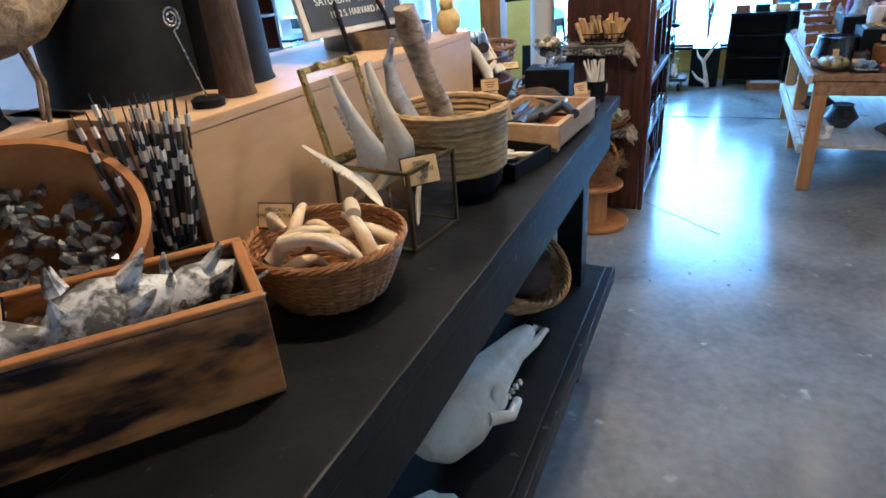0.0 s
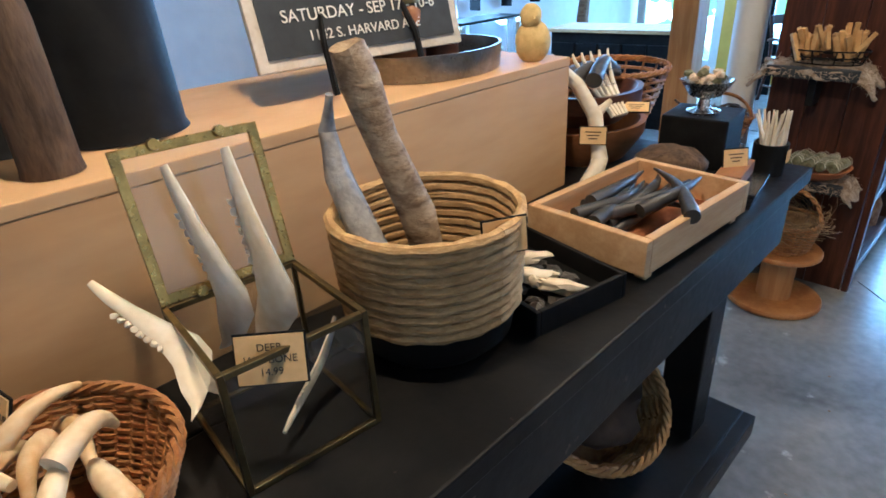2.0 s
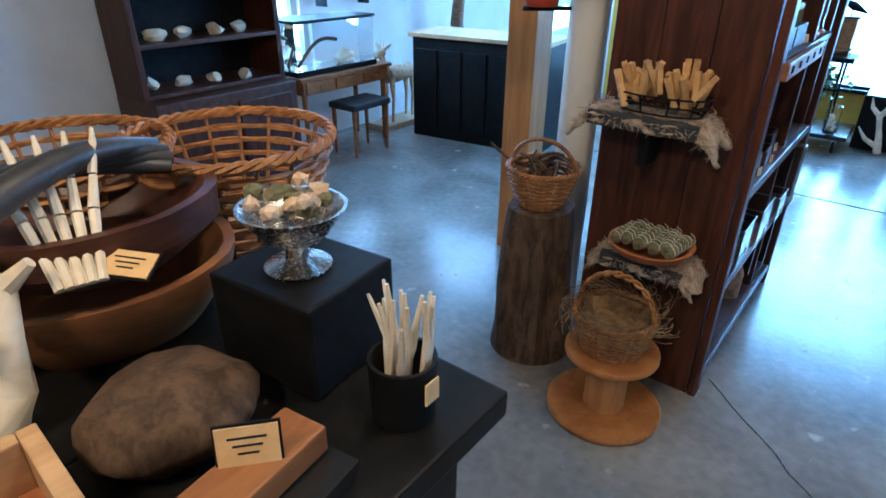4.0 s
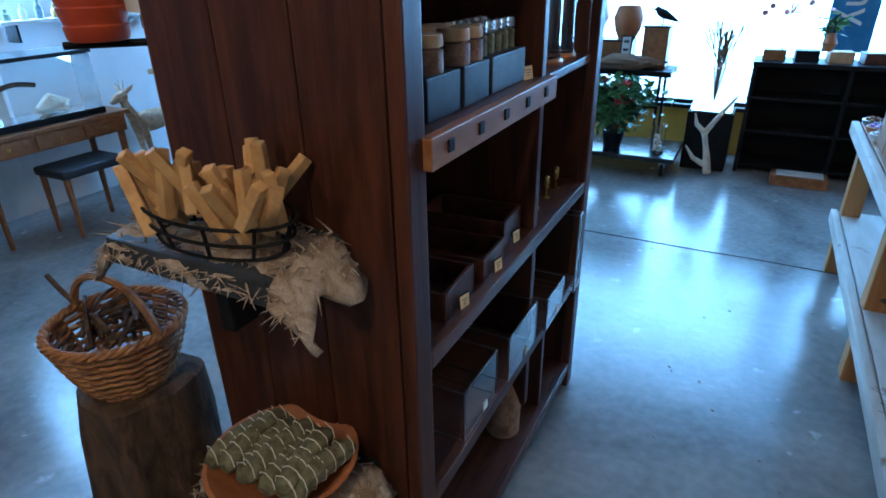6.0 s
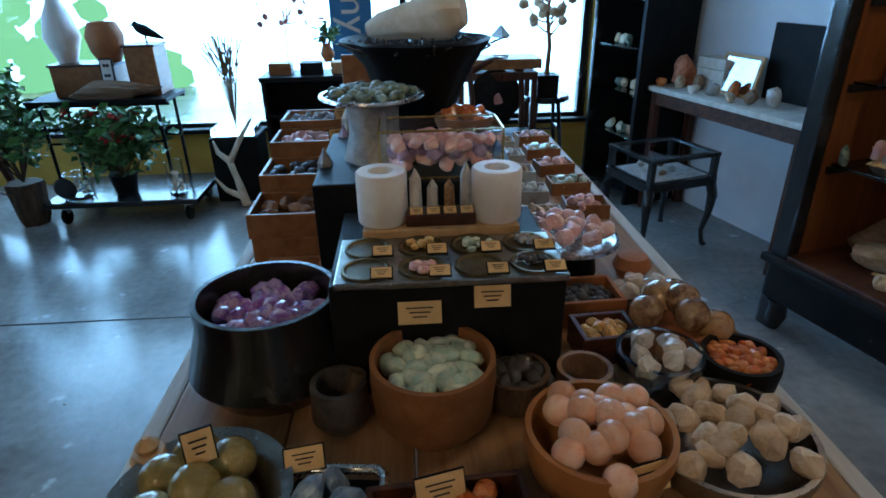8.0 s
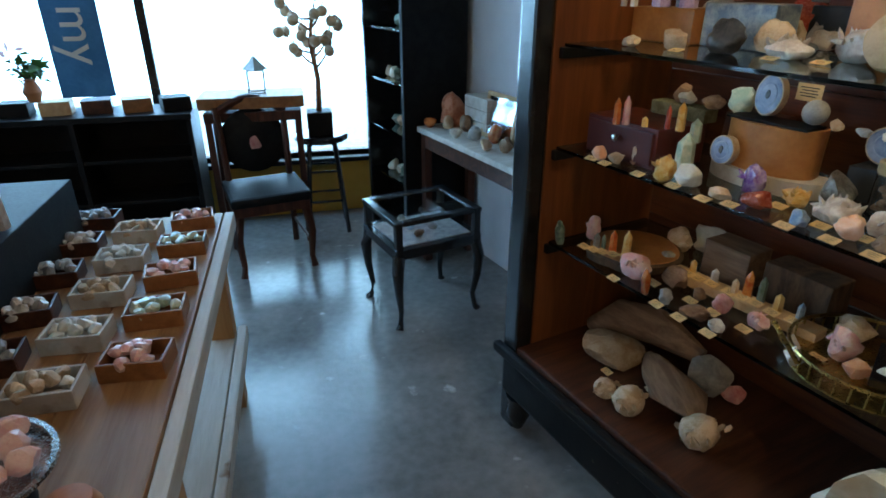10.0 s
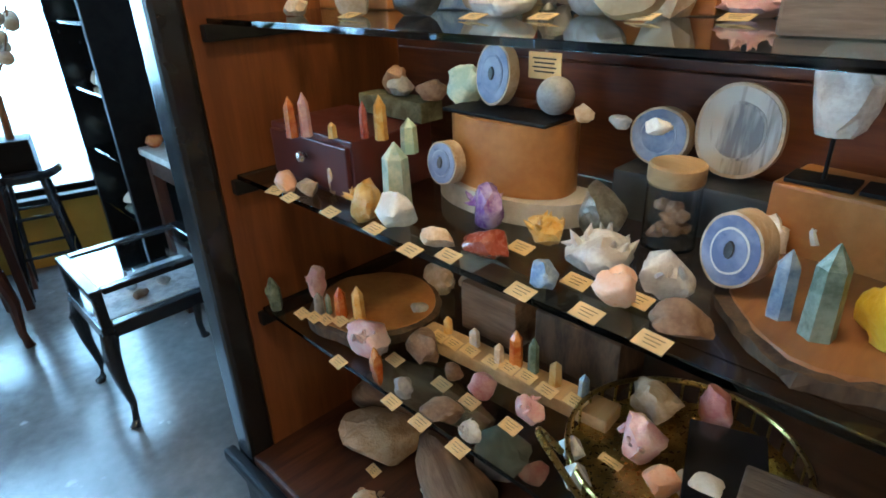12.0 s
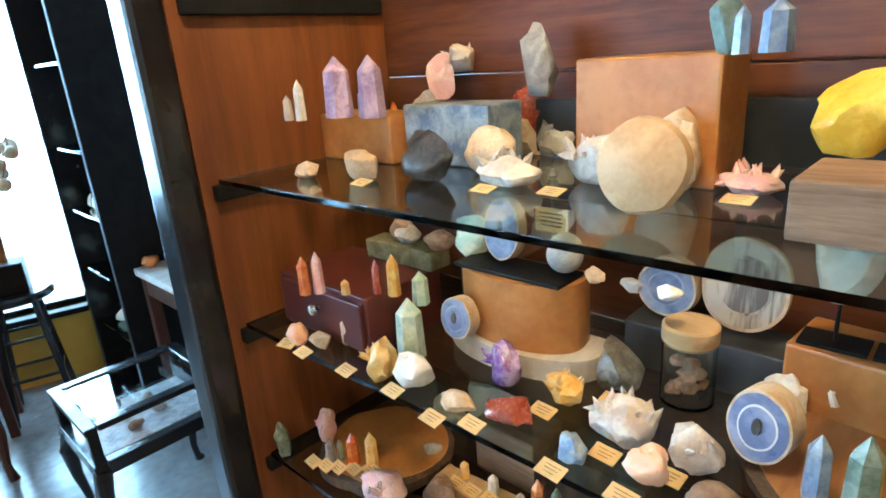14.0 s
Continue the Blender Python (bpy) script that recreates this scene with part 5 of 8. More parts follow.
# rope basket with goat horns
rb = thing("rope_basket", "round coiled seagrass basket with a black base holding goat horns", "basket", -0.220, 1.485, TZ)
blk = lathe(bmesh.new(), [(0.09, 0), (0.11, 0.02), (0.116, 0.06), (0.11, 0.06), (0.088, 0.01)], 40)
part("black_base", blk, BLACKM, rb, "black dipped base", True)
for k in range(10):
    z = 0.064 + 0.0135 * k
    r = 0.1155 + 0.007 * k / 9
    co = tube(bmesh.new(), [(r * math.cos(a), r * math.sin(a), z + 0.0015 * noise.noise((a * 3, k, 0))) for a in [2 * math.pi * i / 48 for i in range(49)]], [0.0078 * (1 + 0.16 * math.sin(i * 2.1)) for i in range(49)], 7)
    part("coil", co, ROPE, rb, smooth=True)
hb = bmesh.new()
tube(hb, [(0.0, 0.0, 0), (-0.02, -0.01, 0.1), (-0.045, -0.035, 0.2), (-0.055, -0.05, 0.27), (-0.06, -0.06, 0.31)], [0.019, 0.021, 0.023, 0.026, 0.022], 14)
for v in hb.verts:
    v.co += 0.007 * noise.noise_vector(v.co * 45)
solo("goat_horn", hb, HORN, "thick pale broken goat horn standing in the basket", "horn", -0.215, 1.49, TZ + 0.08, 0, group="goat horns")
hb = bmesh.new()
tube(hb, [(0.05, 0.0, 0), (-0.005, -0.015, 0.07), (-0.035, -0.03, 0.14), (-0.04, -0.035, 0.2), (-0.025, -0.03, 0.245)], [0.024, 0.022, 0.018, 0.011, 0.005], 12)
solo("goat_horn", hb, GREYST, "slim grey-brown curved goat horn in the basket", "horn", -0.265, 1.435, TZ + 0.09, -20, group="goat horns")
card(-0.105, 1.505, TZ + 0.150, 62, 0.055, 0.042, 8, ("GOAT", "HORN", "18.99"))

tr1 = thing("black_tray", "shallow black tray lined with dark crumpled felt", "tray", -0.205, 1.672, TZ, -12)
for sx, sy, x, y in ((0.26, 0.008, 0, -0.085), (0.26, 0.008, 0, 0.085), (0.008, 0.162, -0.126, 0), (0.008, 0.162, 0.126, 0)):
    part("side", bx(sx, sy, 0.04, x, y, 0.02, 0.002), BLACKM, tr1)
part("base", bx(0.244, 0.162, 0.006, 0, 0, 0.004, 0), BLACKM, tr1)
felt = bmesh.new()
for i in range(60):
    rock(felt, 0.035, 0.03, 0.014, i, 1, 0.5, m=pose(random.Random(i).uniform(-0.095, 0.095), random.Random(i + 9).uniform(-0.05, 0.05), 0.008, 0, 0, i * 40))
part("felt_lining", felt, DARKST, tr1)
for i, (x, y, rz) in enumerate(((-0.175, 1.650, 24), (-0.125, 1.650, 18), (-0.225, 1.685, 48))):
    b = rock(bmesh.new(), 0.085, 0.026, 0.022, 60 + i, 3, 0.55, 2)
    rock(b, 0.02, 0.02, 0.02, 5, 2, m=pose(-0.036, 0, 0))
    solo("small_jaw", b, BONE, "small cream jaw bone lying in the black tray", "jaw bone", x, y, TZ + 0.022, rz, group="small jaw bones")
card(-0.335, 1.655, TZ + 0.045, 25, 0.055, 0.036, 15)

# pine tray of black horns
pt2 = thing("pine_tray", "open pale pine tray on small feet filled with black horns", "tray", -0.158, 1.955, TZ, -4)
for sx, sy, x, y in ((0.235, 0.016, 0, -0.165), (0.235, 0.016, 0, 0.165), (0.016, 0.314, -0.1095, 0), (0.016, 0.314, 0.1095, 0)):
    part("side", bx(sx, sy, 0.06, x, y, 0.045, 0.002), PALEWOOD, pt2)
part("floor_board", bx(0.203, 0.314, 0.006, 0, 0, 0.02, 0), TERRA, pt2)
for sx in (-0.10, 0.10):
    for sy in (-0.145, 0.145):
        part("foot", bx(0.02, 0.02, 0.015, sx, sy, 0.0075, 0.002), PALEWOOD, pt2)
rn = random.Random(17)
for i in range(13):
    tusk("black_horn", "smooth curved black animal horn in the pine tray", -0.165 + rn.uniform(-0.05, 0.05), 1.955 + rn.uniform(-0.04, 0.04), TZ + 0.04 + 0.003 * i, rn.uniform(0.19, 0.25), 0.0135, rn.uniform(0.01, 0.03), 90 + rn.gauss(0, 16), rn.choice((-80, 80, 60)), rn.gauss(0, 3), BLACKHORN, "black horns", 0.18)
card(-0.36, 2.12, TZ + 0.09, 30, 0.055, 0.036, 12)

sb = rock(bmesh.new(), 0.15, 0.17, 0.075, 91, 3, 0.12, 0)
for v in sb.verts:
    v.co.z += 0.004 * math.sin(v.co.x * 110) * math.sin(v.co.y * 110)
solo("turtle_shell", sb, BARK, "dark brown domed turtle shell", "turtle shell", -0.235, 2.235, TZ)
bkset = thing("black_slates", "stack of thin black slates with a wooden block on top", "slates", -0.095, 2.23, TZ, 8)
for i in range(4):
    part("slate", bx(0.10, 0.14, 0.007, 0.002 * i, 0, 0.0035 + 0.008 * i, 0.001), BLACKG, bkset)
solo("wooden_block", bx(0.05, 0.13, 0.028, 0, 0, 0.014, 0.003), MIDWOOD, "reddish wooden card holder block", "block", -0.095, 2.23, TZ + 0.032, 8, smooth=False)
card(-0.095, 2.23, TZ + 0.060, 50, 0.05, 0.035, 12)
solo("black_block", bx(0.15, 0.14, 0.115, 0, 0, 0.0575, 0.004), BLACKM, "matt black display block", "block", -0.245, 2.415, TZ, 6, smooth=False)
gob = thing("silver_goblet", "silver pedestal bowl heaped with small shells and moss", "goblet", -0.245, 2.41, TZ + 0.115)
part("bowl", lathe(bmesh.new(), [(0.035, 0), (0.038, 0.004), (0.014, 0.012), (0.012, 0.03), (0.035, 0.04), (0.06, 0.075), (0.056, 0.075), (0.03, 0.046)], 28), STEEL, gob, smooth=True)
rn = random.Random(3)
for i in range(16):
    a, r = 2.4 * i, 0.045 * math.sqrt(rn.random())
    part("shell", rock(bmesh.new(), 0.028, 0.022, 0.018, i, 1), TAN if i % 3 else SAGE, gob, at=pose(r * math.cos(a), r * math.sin(a), 0.066 + 0.0012 * i, 0, 0, i * 50))
cup = thing("black_cup", "black cup holding white bone tools", "cup", -0.085, 2.405, TZ)
part("cup", lathe(bmesh.new(), [(0.034, 0), (0.036, 0.07), (0.032, 0.07), (0.03, 0.006), (0.002, 0.006)], 24), BLACKM, cup, smooth=True)
for i in range(14):
    rn = random.Random(i)
    part("bone_stick", tube(bmesh.new(), [(0, 0, 0), (0.002, 0, 0.07), (0, 0, 0.13)], [0.004, 0.005, 0.002], 6), BONE, cup, at=pose(rn.uniform(-0.02, 0.02), rn.uniform(-0.02, 0.02), 0.008, rn.gauss(0, 9), rn.gauss(0, 9)))
part("cup_label", bx(0.002, 0.02, 0.026, 0.0385, 0, 0.045, 0.0), CARD, cup)
ah = tube(bmesh.new(), [(0.03, 0.0, 0), (0.03, 0.03, 0.05), (0.0, 0.05, 0.14), (-0.03, 0.02, 0.21), (-0.07, -0.03, 0.27)], [0.026, 0.019, 0.018, 0.015, 0.011], 10)
tube(ah, [(0.0, 0.05, 0.14), (0.02, 0.08, 0.17)], [0.013, 0.006], 8)
solo("deer_antler", ah, BONE, "smooth pale antler standing beside the plywood riser", "antler", -0.385, 2.115, TZ)
ws2 = thing("wooden_bowl_stack", "carved brown wooden trough with black horns and a hand model", "trough", -0.50, 2.30, TZ)
part("lower_trough", lathe(bmesh.new(), [(0.12, 0), (0.16, 0.06), (0.165, 0.09), (0.15, 0.09), (0.10, 0.02)], 28, None, 0.05, 0.9), MIDWOOD, ws2, smooth=True)
part("upper_trough", lathe(bmesh.new(), [(0.10, 0.09), (0.15, 0.13), (0.155, 0.17), (0.14, 0.17), (0.08, 0.11)], 28, None, 0.05, 0.9), DARKWOODY, ws2, smooth=True)
hand = bmesh.new()
for k in range(5):
    o = (k - 2) * 0.016
    tube(hand, [(0, o * 0.6, 0.0), (0.03, o * 0.8, 0.03), (0.055, o, 0.055)], [0.006, 0.005, 0.006], 7)
    tube(hand, [(0.057, o, 0.057), (0.08, o * 1.3, 0.085)], [0.006, 0.0045], 7)
    tube(hand, [(0.082, o * 1.3, 0.087), (0.10, o * 1.6, 0.115), (0.105, o * 1.7, 0.13)], [0.005, 0.004, 0.002], 7)
solo("skeleton_cast", hand, BONE, "white bone cast leaning on the dark wooden trough", "bone cast", -0.36, 2.23, TZ + 0.13, 165)
card(-0.34, 2.26, TZ + 0.135, 25, 0.06, 0.03, 60)
for i in range(4):
    tusk("dark_horn", "ridged dark horn lying on the trough", -0.50 + 0.02 * i, 2.28, TZ + 0.19 + 0.008 * i, 0.24, 0.018, 0.02, 70 + 14 * i, 0, 0, BLACKHORN, "trough horns", 0.5)
for i, (x, y, z) in enumerate(((-0.58, 2.55, 1.0), (-0.72, 2.35, 1.0))):
    weave_basket("flat_basket", "shallow brown open-weave basket behind the riser", x, y, z, 0.10, 0.16, 0.16, WICKER, 8, 18, thick=0.008)

# ---- things on the plywood riser ----
RZ = TZ + 0.278
ck = bmesh.new()
rock(ck, 0.07, 0.06, 0.075, 5, 3, 0.06, 0)
rock(ck, 0.042, 0.042, 0.045, 6, 3, 0.05, 0, m=pose(-0.005, -0.006, 0.062))
tube(ck, [(0.0, -0.024, 0.083), (0.0, -0.034, 0.081)], [0.004, 0.001], 6)
solo("stuffed_chick", ck, mat("yellow_down", (0.72, 0.52, 0.22), (0.60, 0.42, 0.16), 0.9, 0, 50, 1.0), "small fluffy pale yellow mounted chick", "chick figure", -0.435, 2.0, RZ, 40)
mt = thing("metal_tray", "oval dark metal gallery tray on the riser", "tray", -0.575, 1.83, RZ)
part("tray", lathe(bmesh.new(), [(0.16, 0), (0.165, 0.045), (0.16, 0.045), (0.155, 0.006), (0.01, 0.006)], 40, None, 0, 0.9), PEWTER, mt, smooth=True)
for i, (x, y, h, m_) in enumerate(((-0.55, 1.76, 0.12, MIDWOOD), (-0.58, 1.88, 0.10, DARKWOODY), (-0.66, 1.80, 0.15, BROWNST))):
    jr = thing("lidded_jar", "brown jar with a paper label in the metal tray", "jar", x, y, RZ + 0.006, 20 * i, group="jars in the tray")
    part("body", lathe(bmesh.new(), [(0.04, 0), (0.043, h * 0.5), (0.04, h * 0.9), (0.03, h)], 24), m_, jr, smooth=True)
    part("lid", lathe(bmesh.new(), [(0.036, h), (0.036, h + 0.015)], 24), DARKBRASS, jr, smooth=True)
sg = thing("market_sign", "black chalkboard market sign with white lettering on an easel", "sign", -0.52, 1.66, RZ + 0.05, 84, -14)
part("board", bx(0.40, 0.012, 0.26, 0, 0, 0.13, 0.002), WHITEWASH, sg, "whitewashed frame")
part("panel", bx(0.365, 0.004, 0.225, 0, -0.0075, 0.13, 0), GREYBOX, sg, "dark grey panel")
SIGNINK = mat("white_chalk", (0.75, 0.73, 0.68), (0.68, 0.66, 0.6), 0.8, 0, 40, 0.05)
for word, size, z in (("ART MARKET", 0.056, 0.112), ("SATURDAY - SEP 17 - 10-6", 0.026, 0.068), ("1142 S. HARVARD AVE", 0.022, 0.038)):
    cu = bpy.data.curves.new("lettering", "FONT")
    cu.body, cu.align_x, cu.size, cu.extrude = word, "CENTER", size, 0.0006
    cu.materials.append(SIGNINK)
    t = new("lettering", cu)
    t.parent, t.matrix_basis = sg, pose(0, -0.011, z, 90)
for x in (-0.09, 0.09):
    part("easel_leg", tube(bmesh.new(), [(x, -0.02, -0.05), (x, -0.018, 0.03), (x * 0.6, 0.02, 0.2)], 0.006, 7), BLACKM, sg)
coil = thing("spiral_card_holder", "black spiral wire card holder on a round base", "card holder", -0.455, 1.06, RZ)
part("base", lathe(bmesh.new(), [(0.026, 0), (0.027, 0.012), (0.02, 0.016)], 20), BLACKM, coil, smooth=True)
part("wire", tube(bmesh.new(), [(0, 0, 0.014), (-0.015, -0.02, 0.12)] + [(-0.015, -0.02 + (0.018 - 0.0005 * i) * math.sin(i * 0.5), 0.138 - (0.018 - 0.0005 * i) * math.cos(i * 0.5)) for i in range(30)], 0.0016, 5), STEEL, coil)
for x, y, r, h, lab, m_ in ((-0.475, 1.15, 0.032, 0.2, "dark tapered wooden vase on the riser", BARK), (-0.60, 1.27, 0.085, 0.32, "large matt black canister on the riser", BLACKM), (-0.74, 1.16, 0.15, 0.5, "wide black drum behind the riser", BLACKM), (-0.80, 0.80, 0.12, 0.46, "black canister on the riser", BLACKM)):
    solo("canister", lathe(bmesh.new(), [(r * 1.05, 0), (r, 0.01), (r * 0.92, h * 0.8), (r * 0.8, h)], 32), m_, lab, "canister", x, y, RZ)
bd = bmesh.new()
lathe(bd, [(0.003, -0.15), (0.016, -0.10), (0.036, -0.03), (0.042, 0.02), (0.03, 0.06), (0.022, 0.085), (0.012, 0.10)], 18, pose(0, 0, 0.15, 0, 62))
rock(bd, 0.045, 0.04, 0.042, 4, 3, 0.05, 0, m=pose(0.092, 0, 0.192))
tube(bd, [(0.11, 0, 0.21), (0.15, 0, 0.205)], [0.006, 0.001], 6)
for s in (-1, 1):
    tube(bd, [(0.0, s * 0.012, 0.125), (0.012, s * 0.013, 0.06), (0.0, s * 0.014, 0.0)], 0.004, 6)
solo("stuffed_shorebird", bd, mat("speckled_feathers", (0.36, 0.26, 0.15), (0.14, 0.10, 0.06), 0.8, 0, 60, 0.6), "mounted brown speckled shorebird standing on the riser", "bird figure", -0.68, 0.93, RZ + 0.0, 75)
for x, y in ((-0.72, 0.66), (-0.82, 0.5)):
    q2 = thing("quill_bundle", "bundle of banded porcupine quills in a glass", "quills", x, y, RZ, group="quill bundles")
    part("glass", lathe(bmesh.new(), [(0.04, 0), (0.045, 0.12), (0.04, 0.12), (0.036, 0.006)], 20), DARKST, q2, smooth=True)
    bw, bd2 = bmesh.new(), bmesh.new()
    rn = random.Random(int(x * 100))
    for i in range(40):
        a = rn.uniform(0, 6.28)
        p, q = Vector((0.01 * math.cos(a), 0.01 * math.sin(a), 0.02)), Vector((0.09 * rn.random() * math.cos(a), 0.09 * rn.random() * math.sin(a), rn.uniform(0.24, 0.32)))
        tube(bd2, [p, q], [0.003, 0.001], 4)
        tube(bw, [p.lerp(q, 0.55), p.lerp(q, 0.72)], 0.0034, 4)
    part("quills", bd2, BLACKHORN, q2)
    part("quill_bands", bw, BONE, q2)

# ---- lower shelf ----
sk = bmesh.new()
SZ = 0.421
lathe(sk, [(0.03, -0.30), (0.075, -0.26), (0.095, -0.18), (0.088, -0.10), (0.062, 0.0), (0.046, 0.10), (0.036, 0.18), (0.02, 0.23)], 30, pose(0, 0, 0.085, -90) @ Matrix.Diagonal((1, 0.85, 1, 1)), wob=0.12)
for s in (-1, 1):
    tube(sk, [(s * 0.085, -0.16, 0.10), (s * 0.115, -0.10, 0.075), (s * 0.09, -0.02, 0.05)], [0.018, 0.013, 0.012], 9)
    tube(sk, [(s * 0.02, 0.12, 0.07), (s * 0.026, 0.22, 0.055), (s * 0.015, 0.31, 0.04)], [0.018, 0.013, 0.010], 9)
    for k in range(7):
        rock(sk, 0.02, 0.018, 0.022, k, 1, m=pose(s * 0.045, -0.05 + 0.022 * k, 0.01))
    lathe(sk, [(0.024, -0.004), (0.032, 0), (0.024, 0.006)], 16, pose(s * 0.082, -0.09, 0.11, 0, 70 * s))
for k in range(6):
    rock(sk, 0.016, 0.014, 0.018, k + 30, 1, m=pose(-0.02 + 0.008 * k, 0.315, 0.03))
solo("horse_skull", sk, BONE, "large bleached horse skull lying on the lower shelf", "skull", -0.15, 1.47, SZ, -9)
bs = rock(bmesh.new(), 0.18, 0.16, 0.12, 44, 3, 0.4)
solo("skull_fragment", bs, BONE, "pale skull fragment on the lower shelf", "skull", -0.13, 1.02, SZ)
lbk = weave_basket("low_basket", "oval pale wicker basket tilted on the lower shelf", -0.30, 2.0, SZ + 0.05, 0.12, 0.155, 0.11, PALEWICKER, 7, 18, 0, 0, thick=0.010)
lbk.matrix_world = pose(-0.27, 1.98, SZ + 0.065, 0, 38, -25)
solo("folded_hide", rock(bmesh.new(), 0.26, 0.24, 0.17, 23, 3, 0.35, 0), mat("dark_brown_hide", (0.035, 0.022, 0.016), (0.07, 0.045, 0.03), 0.6, 0, 10, 0.8), "dark brown hide folded in the wicker basket", "hide", -0.26, 1.97, SZ + 0.03)

# ---- minerals in the cabinet ----
SEED = [100]


def nxt():
    SEED[0] += 1
    return SEED[0]


STONE_WORDS = {}
for m_, w_ in ((PEACH, "peach-coloured mineral lump"), (TAN, "rough tan mineral specimen"), (CITRINE, "orange citrine crystal cluster"), (WHITEST, "smooth white mineral piece"), (AMAZON, "pale green mineral piece"), (AMETHYST, "purple amethyst crystal piece"), (REDST, "dark red jasper piece"), (PYRITE, "glittering grey pyrite lump"), (QUARTZ, "white quartz crystal cluster"), (BLUEST, "blue-grey mineral piece"), (BROWNST, "brown banded stone"), (GREENST, "dark green mineral piece"), (AMBER, "bright yellow calcite lump"), (ROSE, "pink quartz specimen"), (GREYST, "grey rough stone"), (CARNEL, "orange-red carnelian piece"), (ROSEDK, "deep pink rhodonite piece"), (DARKST, "glossy black stone"), (LILAC, "pale lilac quartz piece")):
    STONE_WORDS[m_.name] = w_


def stn(m_, a, b, z, w, h):
    s = nxt()
    bm = rock(bmesh.new(), w, w * 0.75, h, s, 3, 0.34, 6)
    if m_ in (QUARTZ, CITRINE, ROSE, AMETHYST) and w > 0.035:
        r = random.Random(s)
        for k in range(14):
            crystal(bm, w * 0.13, w * 0.30, 6, 0.45, pose(r.uniform(-0.3, 0.3) * w, r.uniform(-0.3, 0.2) * w, h * 0.55, r.gauss(0, 30), r.gauss(0, 30)))
    x, y = cabxy(a, b)
    solo("mineral", bm, m_, STONE_WORDS[m_.name] + " on the glass shelf", "mineral", x, y, z + 0.0005, random.Random(s).uniform(-40, 40) - 75, group="cabinet minerals")


def pnt(m_, a, b, z, w, h):
    s = nxt()
    x, y = cabxy(a, b)
    solo("crystal_point", crystal(bmesh.new(), w, h, 6, 0.24), m_, "polished standing point, " + STONE_WORDS[m_.name], "crystal point", x, y, z + 0.0005, s * 37 % 60, group="crystal points", smooth=False)


def oct(m_, a, b, z, w, h):
    x, y = cabxy(a, b)
    solo("white_octahedron", lathe(bmesh.new(), [(w * 0.08, 0), (w * 0.5, h * 0.5), (w * 0.04, h)], 4), m_, "white eight-sided mineral crystal on the shelf", "mineral", x, y, z, 20, group="cabinet minerals", smooth=False)


TAGS = []


def tag(a, b, z):
    x, y = cabxy(a, b)
    if TAGS:
        t = copy_thing(TAGS[0], pose(x, y, z + 0.0045, 14, 0, -62 + 9 * ((len(TAGS) * 5) % 5 - 2)))
    else:
        t = thing("name_card", "tiny cream name card lying on the glass shelf", "name card", x, y, z + 0.0045, -62, 14, group="mineral name cards")
        part("card", bx(0.034, 0.022, 0.0012, 0, 0, 0, 0), CARD, t)
        for i in range(3):
            part("lettering", bx(0.022 - 0.004 * i, 0.0006, 0.0003, 0, 0.005 - 0.005 * i, 0.0008, 0), INK, t)
    TAGS.append(t)


def cbox(name, label, cat, a, b, z, w, d, h, m_, bevel=0.004, rz=0):
    ob = part(name, bx(w, d, h, 0, 0, h / 2, bevel), m_)
    ob.matrix_world = cab(a, b, z + 0.0005, rz)
    return tagged(ob, label, cat)


# risers and stands
REDBOX = mat("dark_red_lacquer", (0.07, 0.014, 0.011), (0.10, 0.022, 0.016), 0.35, 0, 6, 0.1)
drw = thing("jewel_box", "small dark red wooden drawer box with a round knob", "drawer box", *cabxy(0.255, 0.20), 0.9805, -74.5)
part("case", bx(0.24, 0.17, 0.10, 0, 0, 0.05, 0.003), REDBOX, drw)
part("drawer_front", bx(0.225, 0.01, 0.08, 0, -0.088, 0.05, 0.003), REDBOX, drw)
part("knob", lathe(bmesh.new(), [(0.004, 0), (0.005, 0.006), (0.010, 0.012), (0.008, 0.018), (0.001, 0.02)], 16, pose(0, -0.093, 0.06, 90)), STEEL, drw, smooth=True)
cbox("pale_strip", "pale green wooden strip on the drawer box", "strip", 0.30, 0.28, 1.081, 0.17, 0.05, 0.035, SAGE)
cbox("dark_step", "dark step block at the back of the shelf", "block", 0.46, 0.36, 0.98, 0.12, 0.1, 0.13, DARKWOODY)
burl = lathe(bmesh.new(), [(0.105, 0.036), (0.105, 0.14)], 40, None, 0, 1.0)
for v in burl.verts:
    v.co.y = v.co.y * 0.55 if v.co.y < 0 else min(v.co.y, 0.04)
bs2 = thing("burl_stand", "curved burl wood display stand with a pale base", "stand", *cabxy(0.56, 0.27), 0.9805, -74.5)
part("curved_front", burl, ORANGEWOOD, bs2, smooth=True)
part("top", bx(0.19, 0.07, 0.006, 0, -0.01, 0.143, 0.002), BLACKM, bs2)
bse = lathe(bmesh.new(), [(0.135, 0), (0.135, 0.035)], 40)
for v in bse.verts:
    v.co.y = v.co.y * 0.5 if v.co.y < 0 else min(v.co.y, 0.05)
part("pale_base", bse, WHITEWASH, bs2)
BLUEAG = mat("blue_agate", (0.11, 0.15, 0.27), (0.32, 0.37, 0.50), 0.3, 0, 12, 0.05, coat=0.3)
BANDAG = mat("banded_agate", (0.44, 0.38, 0.30), (0.12, 0.09, 0.065), 0.35, 0, 7, 0.03, coat=0.1, stretch=(5, 1, 0.5), mix=(0.42, 0.58))


